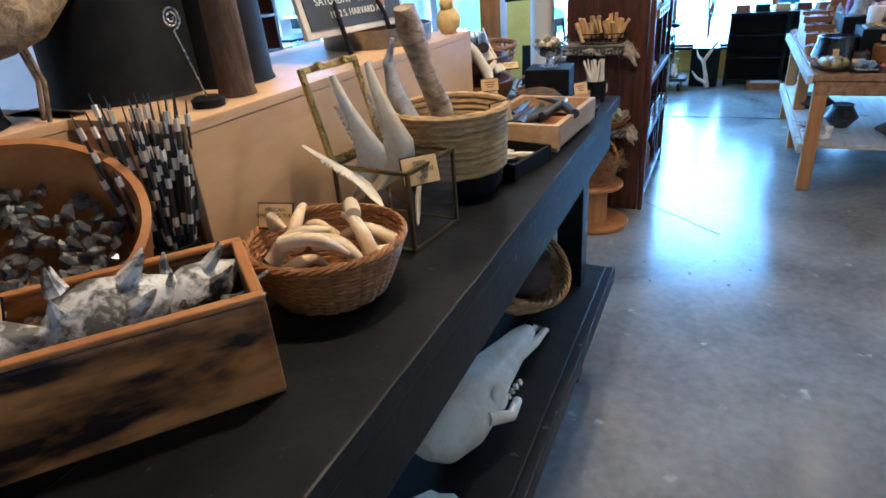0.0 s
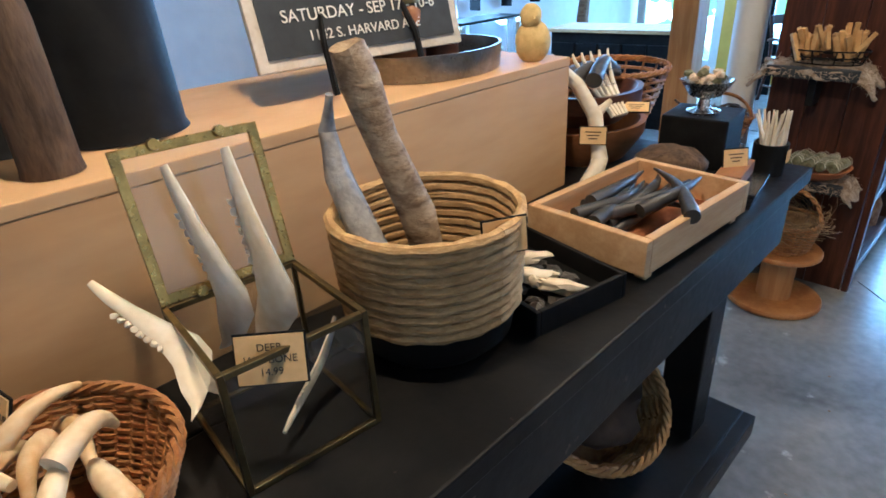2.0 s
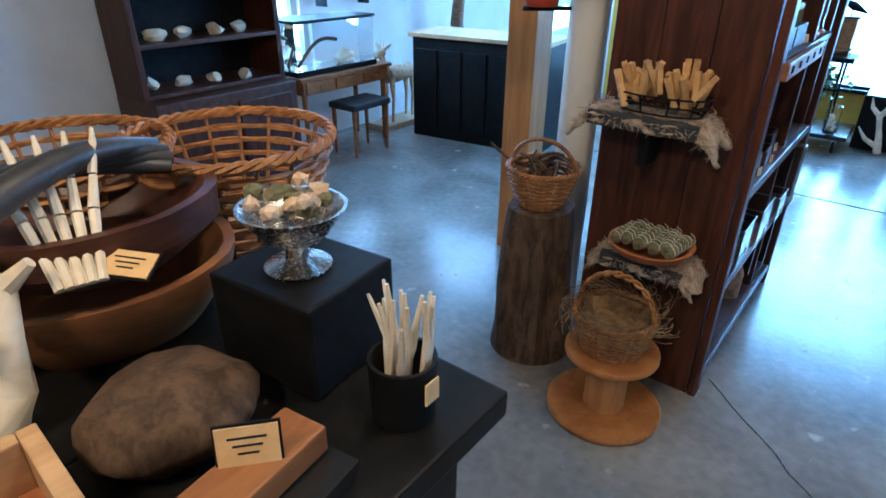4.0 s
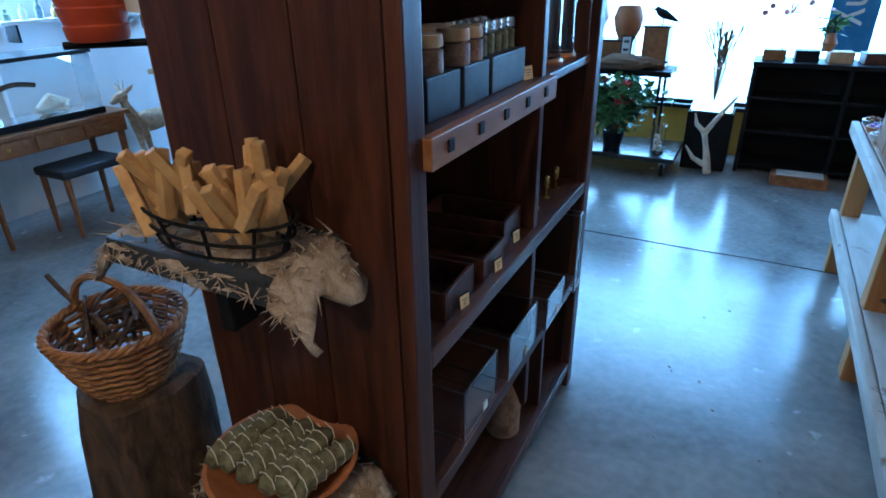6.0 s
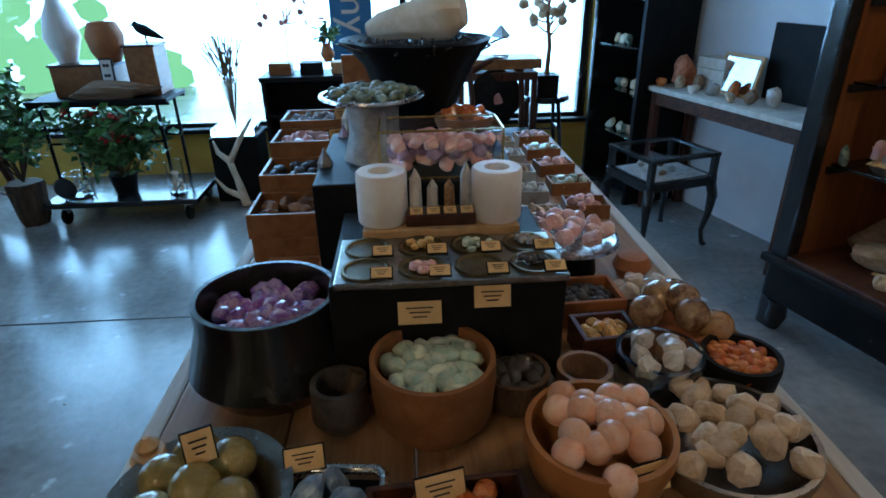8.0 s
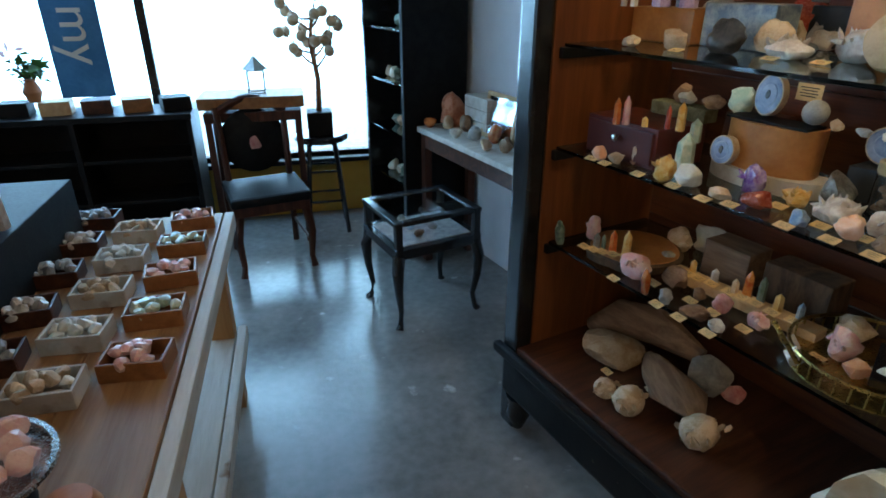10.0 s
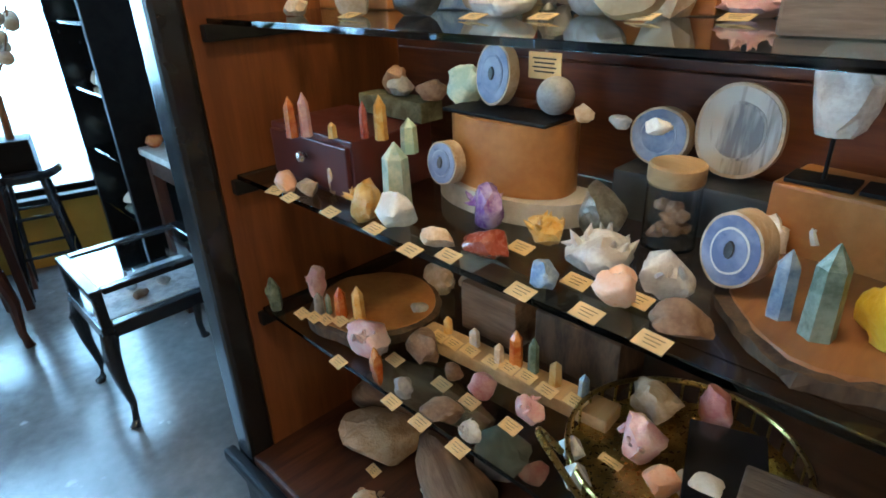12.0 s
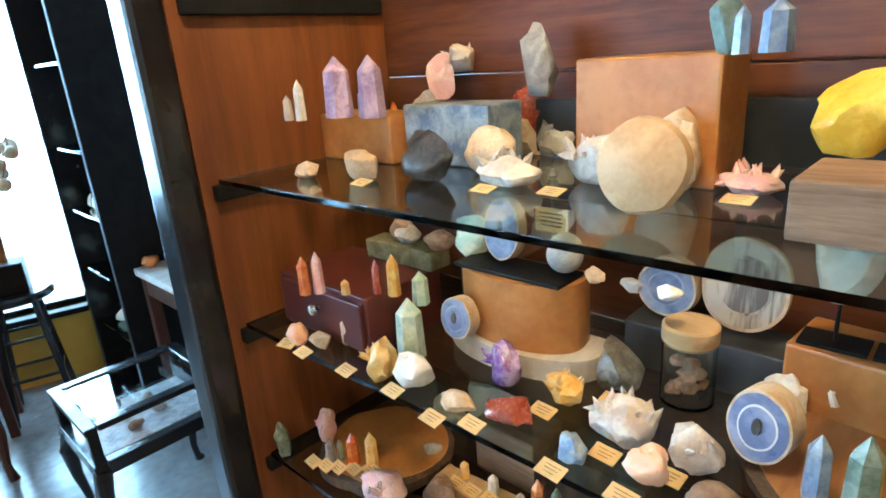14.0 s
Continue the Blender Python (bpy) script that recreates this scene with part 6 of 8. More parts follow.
def agate(a, b, z, w, h, m_, label, hole=True, rzz=0, thick=0.022, half=False):
    t = thing("agate_slice", label, "agate", *cabxy(a, b), z + 0.001, -74.5 + rzz, -8)
    bm = bmesh.new()
    n = 36
    pr = []
    for i in range(n):
        an = 2 * math.pi * i / n
        k = 1 + 0.05 * noise.noise((math.cos(an) * 1.6, math.sin(an) * 1.6, a * 9))
        pr.append((w / 2 * k * math.cos(an), h / 2 + h / 2 * k * math.sin(an)))
    for y0, y1, s, m2 in ((-thick / 2, thick / 2, 1.0, TAN), (-thick / 2 - 0.001, -thick / 2 + 0.004, 0.92, m_), (-thick / 2 - 0.002, -thick / 2 + 0.004, 0.62, WHITEP if half else m_), (-thick / 2 - 0.0025, -thick / 2 + 0.004, 0.56, m_)):
        bb_ = bmesh.new()
        f = [bb_.verts.new((x * s, y0, h / 2 + (zz - h / 2) * s)) for x, zz in pr]
        g_ = [bb_.verts.new((x * s, y1, h / 2 + (zz - h / 2) * s)) for x, zz in pr]
        bb_.faces.new(f)
        bb_.faces.new(g_[::-1])
        for i in range(n):
            bb_.faces.new((f[i], g_[i], g_[(i + 1) % n], f[(i + 1) % n]))
        part("rind" if s == 1.0 else "band", bb_, m2, t)
    if hole:
        part("hollow", lathe(bmesh.new(), [(w * 0.09, -0.002), (w * 0.07, 0.003)], 10, pose(0, -thick / 2 - 0.002, h * 0.52, 90) @ Matrix.Diagonal((1, 1.9, 1, 1))), DARKST, t)


agate(0.53, 0.27, 1.128, 0.065, 0.088, BLUEAG, "polished blue agate slice standing on the burl stand")
agate(0.50, 0.19, 1.02, 0.06, 0.065, BLUEAG, "small grey-blue agate half on the pale base")
agate(0.745, 0.37, 1.055, 0.085, 0.08, BLUEST and BLUEAG, "rough blue agate on a small easel", False)
agate(0.845, 0.37, 1.055, 0.11, 0.122, BANDAG, "large round translucent banded agate slice on a stand", False, 0, 0.012)
agate(0.925, 0.19, 1.003, 0.066, 0.080, BLUEAG, "large blue geode half with a dark hollow and white band", True, -8, 0.035, True)
cbox("back_block", "dark back block behind the specimens", "block", 0.82, 0.37, 0.98, 0.24, 0.08, 0.07, GREYBOX)
corkj = thing("cork_jar", "glass jar with a cork lid holding rough brown chips", "jar", *cabxy(0.81, 0.29), 0.9805)
g = part("glass", lathe(bmesh.new(), [(0.034, 0), (0.034, 0.085), (0.031, 0.085), (0.031, 0.004), (0.001, 0.004)], 28), GLASS, corkj, smooth=True)
g.visible_shadow = False
part("cork", lathe(bmesh.new(), [(0.031, 0.083), (0.035, 0.088), (0.035, 0.107), (0.032, 0.11)], 28), PALEWOOD, corkj, smooth=True)
ch = bmesh.new()
for i in range(12):
    rock(ch, 0.03, 0.026, 0.02, i, 1, m=pose(random.Random(i).uniform(-0.018, 0.018), random.Random(i + 5).uniform(-0.018, 0.018), 0.005 + 0.0035 * i))
part("chips", ch, BROWNST, corkj)
cbox("pale_block", "pale orange wooden block carrying mounted crystals", "block", 0.99, 0.36, 0.98, 0.15, 0.10, 0.10, ORANGEWOOD, rz=-6)
for a, b, w, h, m_, lab in ((0.955, 0.345, 0.075, 0.095, QUARTZ, "clear white crystal slab mounted on a black metal stand"), (1.03, 0.345, 0.055, 0.075, CITRINE, "orange crystal mounted on a black metal stand")):
    t = thing("mounted_crystal", lab, "mounted crystal", *cabxy(a, b), 1.081, -74.5, group="mounted crystals")
    part("base", bx(0.07, 0.045, 0.005, 0, 0, 0.0025, 0.001), BLACKM, t)
    part("rod", tube(bmesh.new(), [(0, 0, 0.004), (0, 0, 0.06)], 0.0025, 6), BLACKM, t)
    part("crystal", rock(bmesh.new(), w, 0.03, h, nxt(), 3, 0.3, 7), m_, t, at=pose(0, 0, 0.053))
plq = thing("pin_stand", "tall metal pin stand with a cream card", "stand", *cabxy(0.60, 0.30), 1.128, -74.5)
part("rod", tube(bmesh.new(), [(0, 0, 0), (0, 0, 0.13)], 0.0025, 6), PEWTER, plq)
part("finial", lathe(bmesh.new(), [(0.004, 0.125), (0.009, 0.133), (0.004, 0.141)], 12), PEWTER, plq, smooth=True)
part("card", bx(0.055, 0.002, 0.036, 0, -0.004, 0.06, 0), CARD, plq)
for i in range(4):
    part("lettering", bx(0.04 - 0.006 * (i % 2), 0.0006, 0.002, 0, -0.0056, 0.07 - 0.006 * i, 0), INK, plq)
sph = bmesh.new()
bmesh.ops.create_uvsphere(sph, u_segments=24, v_segments=16, radius=0.026, matrix=pose(0, 0, 0.026))
solo("stone_sphere", sph, GREYST, "polished grey-green stone sphere on the burl stand", "sphere", *cabxy(0.635, 0.275), 1.128)
sl = thing("log_slice", "live-edge wooden log slice with bark as a base", "log slice", *cabxy(1.06, 0.25), 0.9805, -74.5)
part("wood", lathe(bmesh.new(), [(0.145, 0), (0.15, 0.01), (0.145, 0.02)], 40, None, 0.12, 1.0), MIDWOOD, sl, smooth=True)
brk = lathe(bmesh.new(), [(0.147, 0.0), (0.158, 0.002), (0.159, 0.016), (0.147, 0.018)], 60, None, 0.12, 1.0)
for v in brk.verts:
    v.co += 0.006 * noise.noise_vector(v.co * 70)
part("bark", brk, BARK, sl)
cbox("blue_box", "glossy dark blue box at the shelf end", "box", 1.19, 0.25, 0.9805, 0.16, 0.12, 0.06, mat("navy_card", (0.01, 0.03, 0.10), (0.015, 0.045, 0.14), 0.3, 0, 8, 0.05))
# shelf below
s2_ = thing("bark_round", "round wooden bark-edged dish with small points", "log slice", *cabxy(0.27, 0.21), 0.6905, -74.5)
part("wood", lathe(bmesh.new(), [(0.115, 0), (0.125, 0.012), (0.12, 0.028), (0.10, 0.03), (0.01, 0.026)], 36, None, 0.08), ORANGEWOOD, s2_, smooth=True)
brk = lathe(bmesh.new(), [(0.122, 0.0), (0.131, 0.003), (0.132, 0.022), (0.122, 0.026)], 48, None, 0.08)
for v in brk.verts:
    v.co += 0.004 * noise.noise_vector(v.co * 80)
part("bark", brk, BARK, s2_)
cbox("point_rail", "long pale wooden rail with slots for crystal points", "rail", 0.60, 0.225, 0.69, 0.38, 0.05, 0.025, PALEWOOD, rz=4)
cbox("petrified_block", "striped brown petrified wood block", "block", 0.50, 0.33, 0.69, 0.13, 0.09, 0.10, DWOOD)
cbox("grey_block", "dark grey wooden block on the shelf", "block", 0.68, 0.34, 0.69, 0.16, 0.09, 0.10, BARK)
bt = thing("brass_gallery_tray", "oval brass tray with a pierced gallery rail", "tray", *cabxy(0.90, 0.22), 0.6905)
part("floor_plate", lathe(bmesh.new(), [(0.15, 0), (0.15, 0.004)], 40), BRASS, bt, smooth=True)
part("rail", tube(bmesh.new(), [(0.15 * math.cos(a), 0.15 * math.sin(a), 0.04) for a in [2 * math.pi * i / 60 for i in range(61)]], 0.004, 6), BRASS, bt, smooth=True)
for i in range(36):
    a = 2 * math.pi * i / 36
    part("baluster", tube(bmesh.new(), [(0.15 * math.cos(a), 0.15 * math.sin(a), 0.003), (0.15 * math.cos(a), 0.15 * math.sin(a), 0.04)], 0.0022, 5), BRASS, bt)
part("handle", tube(bmesh.new(), arc((-0.16, 0.02, 0.03), (-0.13, 0.09, 0.03), (-0.03, 0.03, 0.06), 8), 0.005, 7), BRASS, bt, smooth=True)
cbox("black_slab", "glossy black stone slab leaning in the tray", "slab", 0.95, 0.24, 0.70, 0.10, 0.16, 0.02, BLACKG, 0.003, 20)
cbox("wood_plinth", "grey weathered wooden plinth with a black pad", "plinth", 1.05, 0.20, 0.69, 0.14, 0.10, 0.055, DWOOD, 0.004, 10)
# base of the cabinet
lg1 = tube(bmesh.new(), [(-0.12, 0.06, 0.03), (-0.03, 0.08, 0.10), (0.1, 0.12, 0.12), (0.24, 0.14, 0.08)], [0.03, 0.05, 0.055, 0.03], 14)
for v in lg1.verts:
    v.co += 0.02 * noise.noise_vector(v.co * 16) + 0.007 * noise.noise_vector(v.co * 50)
low_ = min(v.co.z for v in lg1.verts)
for v in lg1.verts:
    v.co.z -= low_
solo("driftwood_log", lg1, DWOOD, "twisted brown driftwood log in the cabinet base", "driftwood", *cabxy(0.22, 0.20), 0.3305, -74.5)
lg2 = rock(bmesh.new(), 0.34, 0.15, 0.10, 505, 3, 0.2, 6)
solo("petrified_log", lg2, DWOOD, "striped petrified wood log section", "petrified wood", *cabxy(0.50, 0.20), 0.3305, -100)
for a, b, w in ((0.46, 0.06, 0.085), (0.64, 0.12, 0.095), (0.38, 0.05, 0.06)):
    bl = rock(bmesh.new(), w, w, w * 0.9, nxt(), 3, 0.12, 0)
    for k in range(40):
        r = random.Random(k * 3 + int(a * 100))
        rock(bl, w * 0.3, w * 0.08, w * 0.3, k, 1, m=pose(r.gauss(0, 0.26) * w, r.gauss(0, 0.26) * w, w * (0.3 + 0.4 * r.random()), r.uniform(0, 180), r.uniform(0, 180), 0))
    solo("desert_rose", bl, TAN, "pale rounded desert rose mineral cluster", "mineral", *cabxy(a, b), 0.3305, group="desert roses")
wbn = rock(bmesh.new(), 0.3, 0.16, 0.26, 812, 3, 0.6, 3)
solo("bone_plate", wbn, BONE, "large branching white bone standing in the cabinet base", "bone", *cabxy(1.05, 0.14), 0.3305, -60)
# upper shelf risers
cbox("riser_block", "orange wooden riser block with a branch pattern", "block", 0.18, 0.33, 1.255, 0.20, 0.09, 0.085, ORANGEWOOD)
cbox("blue_riser", "weathered blue wooden riser block", "block", 0.38, 0.36, 1.255, 0.19, 0.09, 0.10, BLUEST)
cbox("pine_riser", "warm orange pine block carrying points", "block", 0.72, 0.37, 1.255, 0.19, 0.10, 0.16, ORANGEWOOD)
cbox("striped_plinth", "brown striped wooden plinth", "plinth", 1.02, 0.22, 1.255, 0.18, 0.12, 0.055, DWOOD)
cbox("dark_riser", "dark blue-grey block at the shelf end", "block", 1.06, 0.37, 1.255, 0.16, 0.10, 0.15, GREYBOX)
shl = bmesh.new()
lathe(shl, [(0.02, 0), (0.05, 0.004), (0.062, 0.018), (0.058, 0.03), (0.03, 0.042), (0.004, 0.045)], 28, pose(0, 0, 0.065, 80), wob=0.05)
for v in shl.verts:
    v.co = Vector((v.co.x * 0.8, v.co.y * 0.8, v.co.z * 0.8 + 0.004))
solo("banded_shell", shl, PALEWOOD, "ringed tan banded stone disc standing upright", "stone disc", *cabxy(0.80, 0.17), 1.2555, -74.5)
for i, (a, b, w, h, m_) in enumerate(((0.25, 0.30, 0.10, 0.08, TAN), (0.45, 0.3, 0.12, 0.09, BROWNST), (0.65, 0.28, 0.1, 0.1, QUARTZ), (0.86, 0.3, 0.12, 0.1, TAN), (1.08, 0.26, 0.12, 0.11, GREYST))):
    stn(m_, a, b, 1.56, w, h)
cbox("sign_board", "long dark chalk board leaning at the cabinet back", "board", 0.72, 0.455, 1.262, 0.5, 0.012, 0.09, GREYBOX)
stn(PEACH, 0.235, 0.071, 0.980, 0.040, 0.036)
stn(TAN, 0.282, 0.086, 0.980, 0.046, 0.030)
stn(TAN, 0.304, 0.130, 0.980, 0.060, 0.072)
stn(CITRINE, 0.435, 0.084, 0.980, 0.060, 0.059)
stn(WHITEST, 0.497, 0.100, 0.980, 0.064, 0.050)
pnt(AMAZON, 0.428, 0.155, 0.980, 0.046, 0.101)
stn(AMETHYST, 0.591, 0.182, 0.980, 0.066, 0.059)
stn(TAN, 0.587, 0.090, 0.980, 0.055, 0.027)
stn(REDST, 0.660, 0.111, 0.980, 0.070, 0.038)
stn(CITRINE, 0.686, 0.197, 0.980, 0.065, 0.032)
stn(PYRITE, 0.726, 0.263, 0.980, 0.080, 0.075)
stn(QUARTZ, 0.783, 0.172, 0.980, 0.096, 0.043)
stn(BLUEST, 0.754, 0.090, 0.980, 0.049, 0.030)
stn(PEACH, 0.841, 0.106, 0.980, 0.045, 0.044)
stn(QUARTZ, 0.870, 0.163, 0.980, 0.063, 0.053)
stn(BROWNST, 0.918, 0.105, 0.980, 0.068, 0.032)
stn(QUARTZ, 0.917, 0.317, 0.980, 0.055, 0.061)
stn(QUARTZ, 0.981, 0.350, 0.980, 0.100, 0.069)
pnt(BLUEST, 0.982, 0.164, 1.000, 0.025, 0.071)
pnt(GREENST, 1.019, 0.151, 1.000, 0.032, 0.093)
stn(AMBER, 1.069, 0.172, 1.000, 0.062, 0.060)
stn(QUARTZ, 1.076, 0.357, 1.000, 0.066, 0.099)
tag(0.224, 0.056, 0.980)
tag(0.274, 0.053, 0.980)
tag(0.380, 0.059, 0.980)
tag(0.482, 0.063, 0.980)
tag(0.574, 0.049, 0.980)
tag(0.624, 0.070, 0.980)
tag(0.679, 0.149, 0.980)
tag(0.750, 0.058, 0.980)
tag(0.830, 0.068, 0.980)
tag(0.855, 0.127, 0.980)
tag(0.905, 0.065, 0.980)
tag(0.784, 0.119, 0.980)
tag(0.959, 0.175, 0.980)
tag(0.996, 0.159, 0.980)
tag(0.739, 0.223, 0.980)
pnt(CARNEL, 0.275, 0.075, 1.081, 0.021, 0.064)
pnt(ROSE, 0.291, 0.091, 1.081, 0.019, 0.070)
pnt(CITRINE, 0.332, 0.112, 1.081, 0.016, 0.025)
pnt(REDST, 0.374, 0.143, 1.081, 0.014, 0.057)
pnt(CITRINE, 0.403, 0.153, 1.081, 0.021, 0.068)
stn(BROWNST, 0.290, 0.282, 1.1165, 0.054, 0.053)
stn(GREYST, 0.306, 0.282, 1.1165, 0.063, 0.035)
stn(BROWNST, 0.384, 0.282, 1.1165, 0.052, 0.035)
stn(AMAZON, 0.459, 0.282, 1.1165, 0.064, 0.067)
pnt(AMAZON, 0.409, 0.203, 1.050, 0.029, 0.056)
stn(TAN, 0.690, 0.262, 1.128, 0.027, 0.025)
stn(GREYST, 0.742, 0.262, 1.128, 0.032, 0.017)
stn(QUARTZ, 0.791, 0.262, 1.128, 0.035, 0.019)
stn(GREENST, 0.104, 0.080, 0.690, 0.049, 0.073)
stn(ROSE, 0.372, 0.109, 0.690, 0.086, 0.070)
stn(BROWNST, 0.451, 0.169, 0.690, 0.085, 0.062)
stn(CARNEL, 0.450, 0.066, 0.690, 0.031, 0.062)
stn(GREYST, 0.511, 0.070, 0.690, 0.033, 0.046)
stn(BROWNST, 0.534, 0.160, 0.690, 0.036, 0.034)
stn(ROSEDK, 0.603, 0.157, 0.690, 0.047, 0.051)
stn(BROWNST, 0.590, 0.082, 0.690, 0.070, 0.033)
stn(ROSE, 0.687, 0.170, 0.690, 0.058, 0.040)
stn(GREYST, 0.359, 0.242, 0.690, 0.051, 0.043)
stn(QUARTZ, 0.650, 0.075, 0.690, 0.039, 0.030)
stn(QUARTZ, 0.638, 0.412, 0.690, 0.087, 0.059)
stn(WHITEST, 0.372, 0.422, 0.690, 0.123, 0.079)
stn(TAN, 0.304, 0.356, 0.690, 0.077, 0.062)
stn(ROSE, 0.848, 0.207, 0.690, 0.077, 0.069)
stn(TAN, 0.822, 0.302, 0.690, 0.076, 0.061)
stn(ROSEDK, 0.896, 0.334, 0.690, 0.054, 0.080)
stn(PEACH, 0.892, 0.171, 0.690, 0.056, 0.040)
stn(WHITEST, 0.938, 0.190, 0.690, 0.072, 0.037)
oct(WHITEST, 0.782, 0.140, 0.690, 0.043, 0.045)
oct(WHITEST, 0.815, 0.099, 0.690, 0.047, 0.049)
tag(0.355, 0.052, 0.690)
tag(0.425, 0.124, 0.690)
tag(0.506, 0.047, 0.690)
tag(0.534, 0.132, 0.690)
tag(0.598, 0.131, 0.690)
tag(0.574, 0.045, 0.690)
tag(0.680, 0.132, 0.690)
tag(0.653, 0.046, 0.690)
tag(0.606, 0.375, 0.690)
tag(0.885, 0.316, 0.690)
tag(0.825, 0.166, 0.690)
tag(0.385, 0.244, 0.690)
tag(0.529, 0.384, 0.690)
pnt(CITRINE, 0.457, 0.227, 0.715, 0.018, 0.034)
pnt(QUARTZ, 0.521, 0.228, 0.715, 0.020, 0.037)
pnt(TAN, 0.586, 0.217, 0.715, 0.019, 0.041)
pnt(CARNEL, 0.609, 0.233, 0.715, 0.024, 0.068)
pnt(GREENST, 0.641, 0.238, 0.715, 0.019, 0.066)
pnt(CITRINE, 0.685, 0.237, 0.715, 0.024, 0.042)
pnt(BLUEST, 0.736, 0.238, 0.715, 0.018, 0.044)
tag(0.459, 0.202, 0.715)
tag(0.492, 0.204, 0.715)
tag(0.529, 0.208, 0.715)
tag(0.578, 0.209, 0.715)
tag(0.608, 0.215, 0.715)
tag(0.644, 0.216, 0.715)
tag(0.688, 0.210, 0.715)
tag(0.735, 0.218, 0.715)
stn(ROSE, 0.175, 0.135, 0.720, 0.051, 0.070)
pnt(GREYST, 0.230, 0.103, 0.720, 0.020, 0.046)
pnt(GREENST, 0.244, 0.115, 0.720, 0.013, 0.044)
pnt(CARNEL, 0.271, 0.125, 0.720, 0.024, 0.064)
pnt(CITRINE, 0.306, 0.141, 0.720, 0.024, 0.072)
tag(0.211, 0.075, 0.720)
tag(0.240, 0.083, 0.720)
tag(0.263, 0.094, 0.720)
tag(0.288, 0.109, 0.720)
tag(0.314, 0.129, 0.720)
stn(TAN, 0.266, 0.194, 0.330, 0.200, 0.094)
stn(GREYST, 0.491, 0.327, 0.330, 0.146, 0.106)
stn(ROSEDK, 0.573, 0.349, 0.330, 0.063, 0.055)
stn(TAN, 0.441, 0.169, 0.330, 0.050, 0.039)
tag(0.303, 0.134, 0.330)
tag(0.481, 0.287, 0.330)
stn(TAN, 0.334, 0.172, 1.255, 0.076, 0.044)
stn(DARKST, 0.433, 0.222, 1.255, 0.089, 0.079)
stn(TAN, 0.494, 0.300, 1.255, 0.111, 0.071)
stn(QUARTZ, 0.561, 0.246, 1.255, 0.101, 0.039)
stn(TAN, 0.452, 0.464, 1.255, 0.070, 0.075)
stn(QUARTZ, 0.673, 0.297, 1.255, 0.095, 0.071)
stn(TAN, 0.766, 0.310, 1.255, 0.102, 0.091)
stn(QUARTZ, 0.519, 0.471, 1.255, 0.087, 0.057)
stn(GREYST, 0.491, 0.455, 1.255, 0.042, 0.061)
stn(ROSE, 0.854, 0.331, 1.255, 0.082, 0.023)
stn(AMBER, 0.959, 0.304, 1.310, 0.100, 0.090)
stn(TAN, 0.223, 0.147, 1.255, 0.058, 0.028)
pnt(CARNEL, 0.175, 0.394, 1.255, 0.030, 0.098)
stn(GREYST, 0.206, 0.463, 1.255, 0.093, 0.108)
stn(REDST, 0.454, 0.479, 1.270, 0.111, 0.102)
tag(0.362, 0.145, 1.255)
tag(0.561, 0.192, 1.255)
tag(0.651, 0.218, 1.255)
tag(0.763, 0.252, 1.255)
tag(0.857, 0.274, 1.255)
pnt(LILAC, 0.234, 0.218, 1.345, 0.049, 0.098)
pnt(LILAC, 0.309, 0.227, 1.345, 0.043, 0.096)
pnt(QUARTZ, 0.196, 0.166, 1.345, 0.020, 0.066)
pnt(QUARTZ, 0.168, 0.160, 1.345, 0.016, 0.042)
pnt(BLUEST, 0.273, 0.237, 1.345, 0.018, 0.046)
pnt(BLUEST, 0.312, 0.241, 1.345, 0.015, 0.044)
stn(ROSE, 0.333, 0.368, 1.360, 0.060, 0.071)
stn(QUARTZ, 0.295, 0.470, 1.400, 0.085, 0.048)
stn(GREYST, 0.514, 0.395, 1.360, 0.077, 0.112)
pnt(BLUEST, 0.921, 0.034, 1.420, 0.012, 0.031)
pnt(BLUEST, 0.942, 0.036, 1.420, 0.021, 0.033)
stn(GREENST, 0.910, 0.039, 1.420, 0.025, 0.037)

# ---- things on the crystal table ----
KZ = 0.7205


def pile(parent, name, m_, n, rad, z, size, seed, squash=0.8, sx=1.0, sy=1.0, kind="rock", label=""):
    """Single stones heaped inside a dish, each a part of it."""
    r = random.Random(seed)
    shapes = []
    for k in range(min(n, 5)):
        b = bmesh.new()
        if kind == "ball":
            bmesh.ops.create_uvsphere(b, u_segments=20, v_segments=12, radius=size / 2, matrix=pose(0, 0, size / 2))
        elif kind == "tumble":
            rock(b, size * 1.2, size * 0.85, size * 0.7, seed * 7 + k, 2, 0.16, 2)
        else:
            rock(b, size * 1.1, size * 0.9, size * squash, seed * 7 + k, 2, 0.3, 5)
        o = part(name, b, m_, parent, label, kind != "rock")
        shapes.append(o)
    for i in range(n):
        a, q = 2.39996 * i + r.uniform(-0.3, 0.3), rad * math.sqrt((i + 0.5) / n)
        at = pose(q * math.cos(a) * sx, q * math.sin(a) * sy, z + size * 0.38 * (1 - (q / rad) ** 2) + r.uniform(0, size * 0.12), r.gauss(0, 18), r.gauss(0, 18), r.uniform(0, 360))
        if i < len(shapes):
            shapes[i].matrix_basis = at
        else:
            c = shapes[i % len(shapes)].copy()
            scene.collection.objects.link(c)
            c.matrix_basis = at


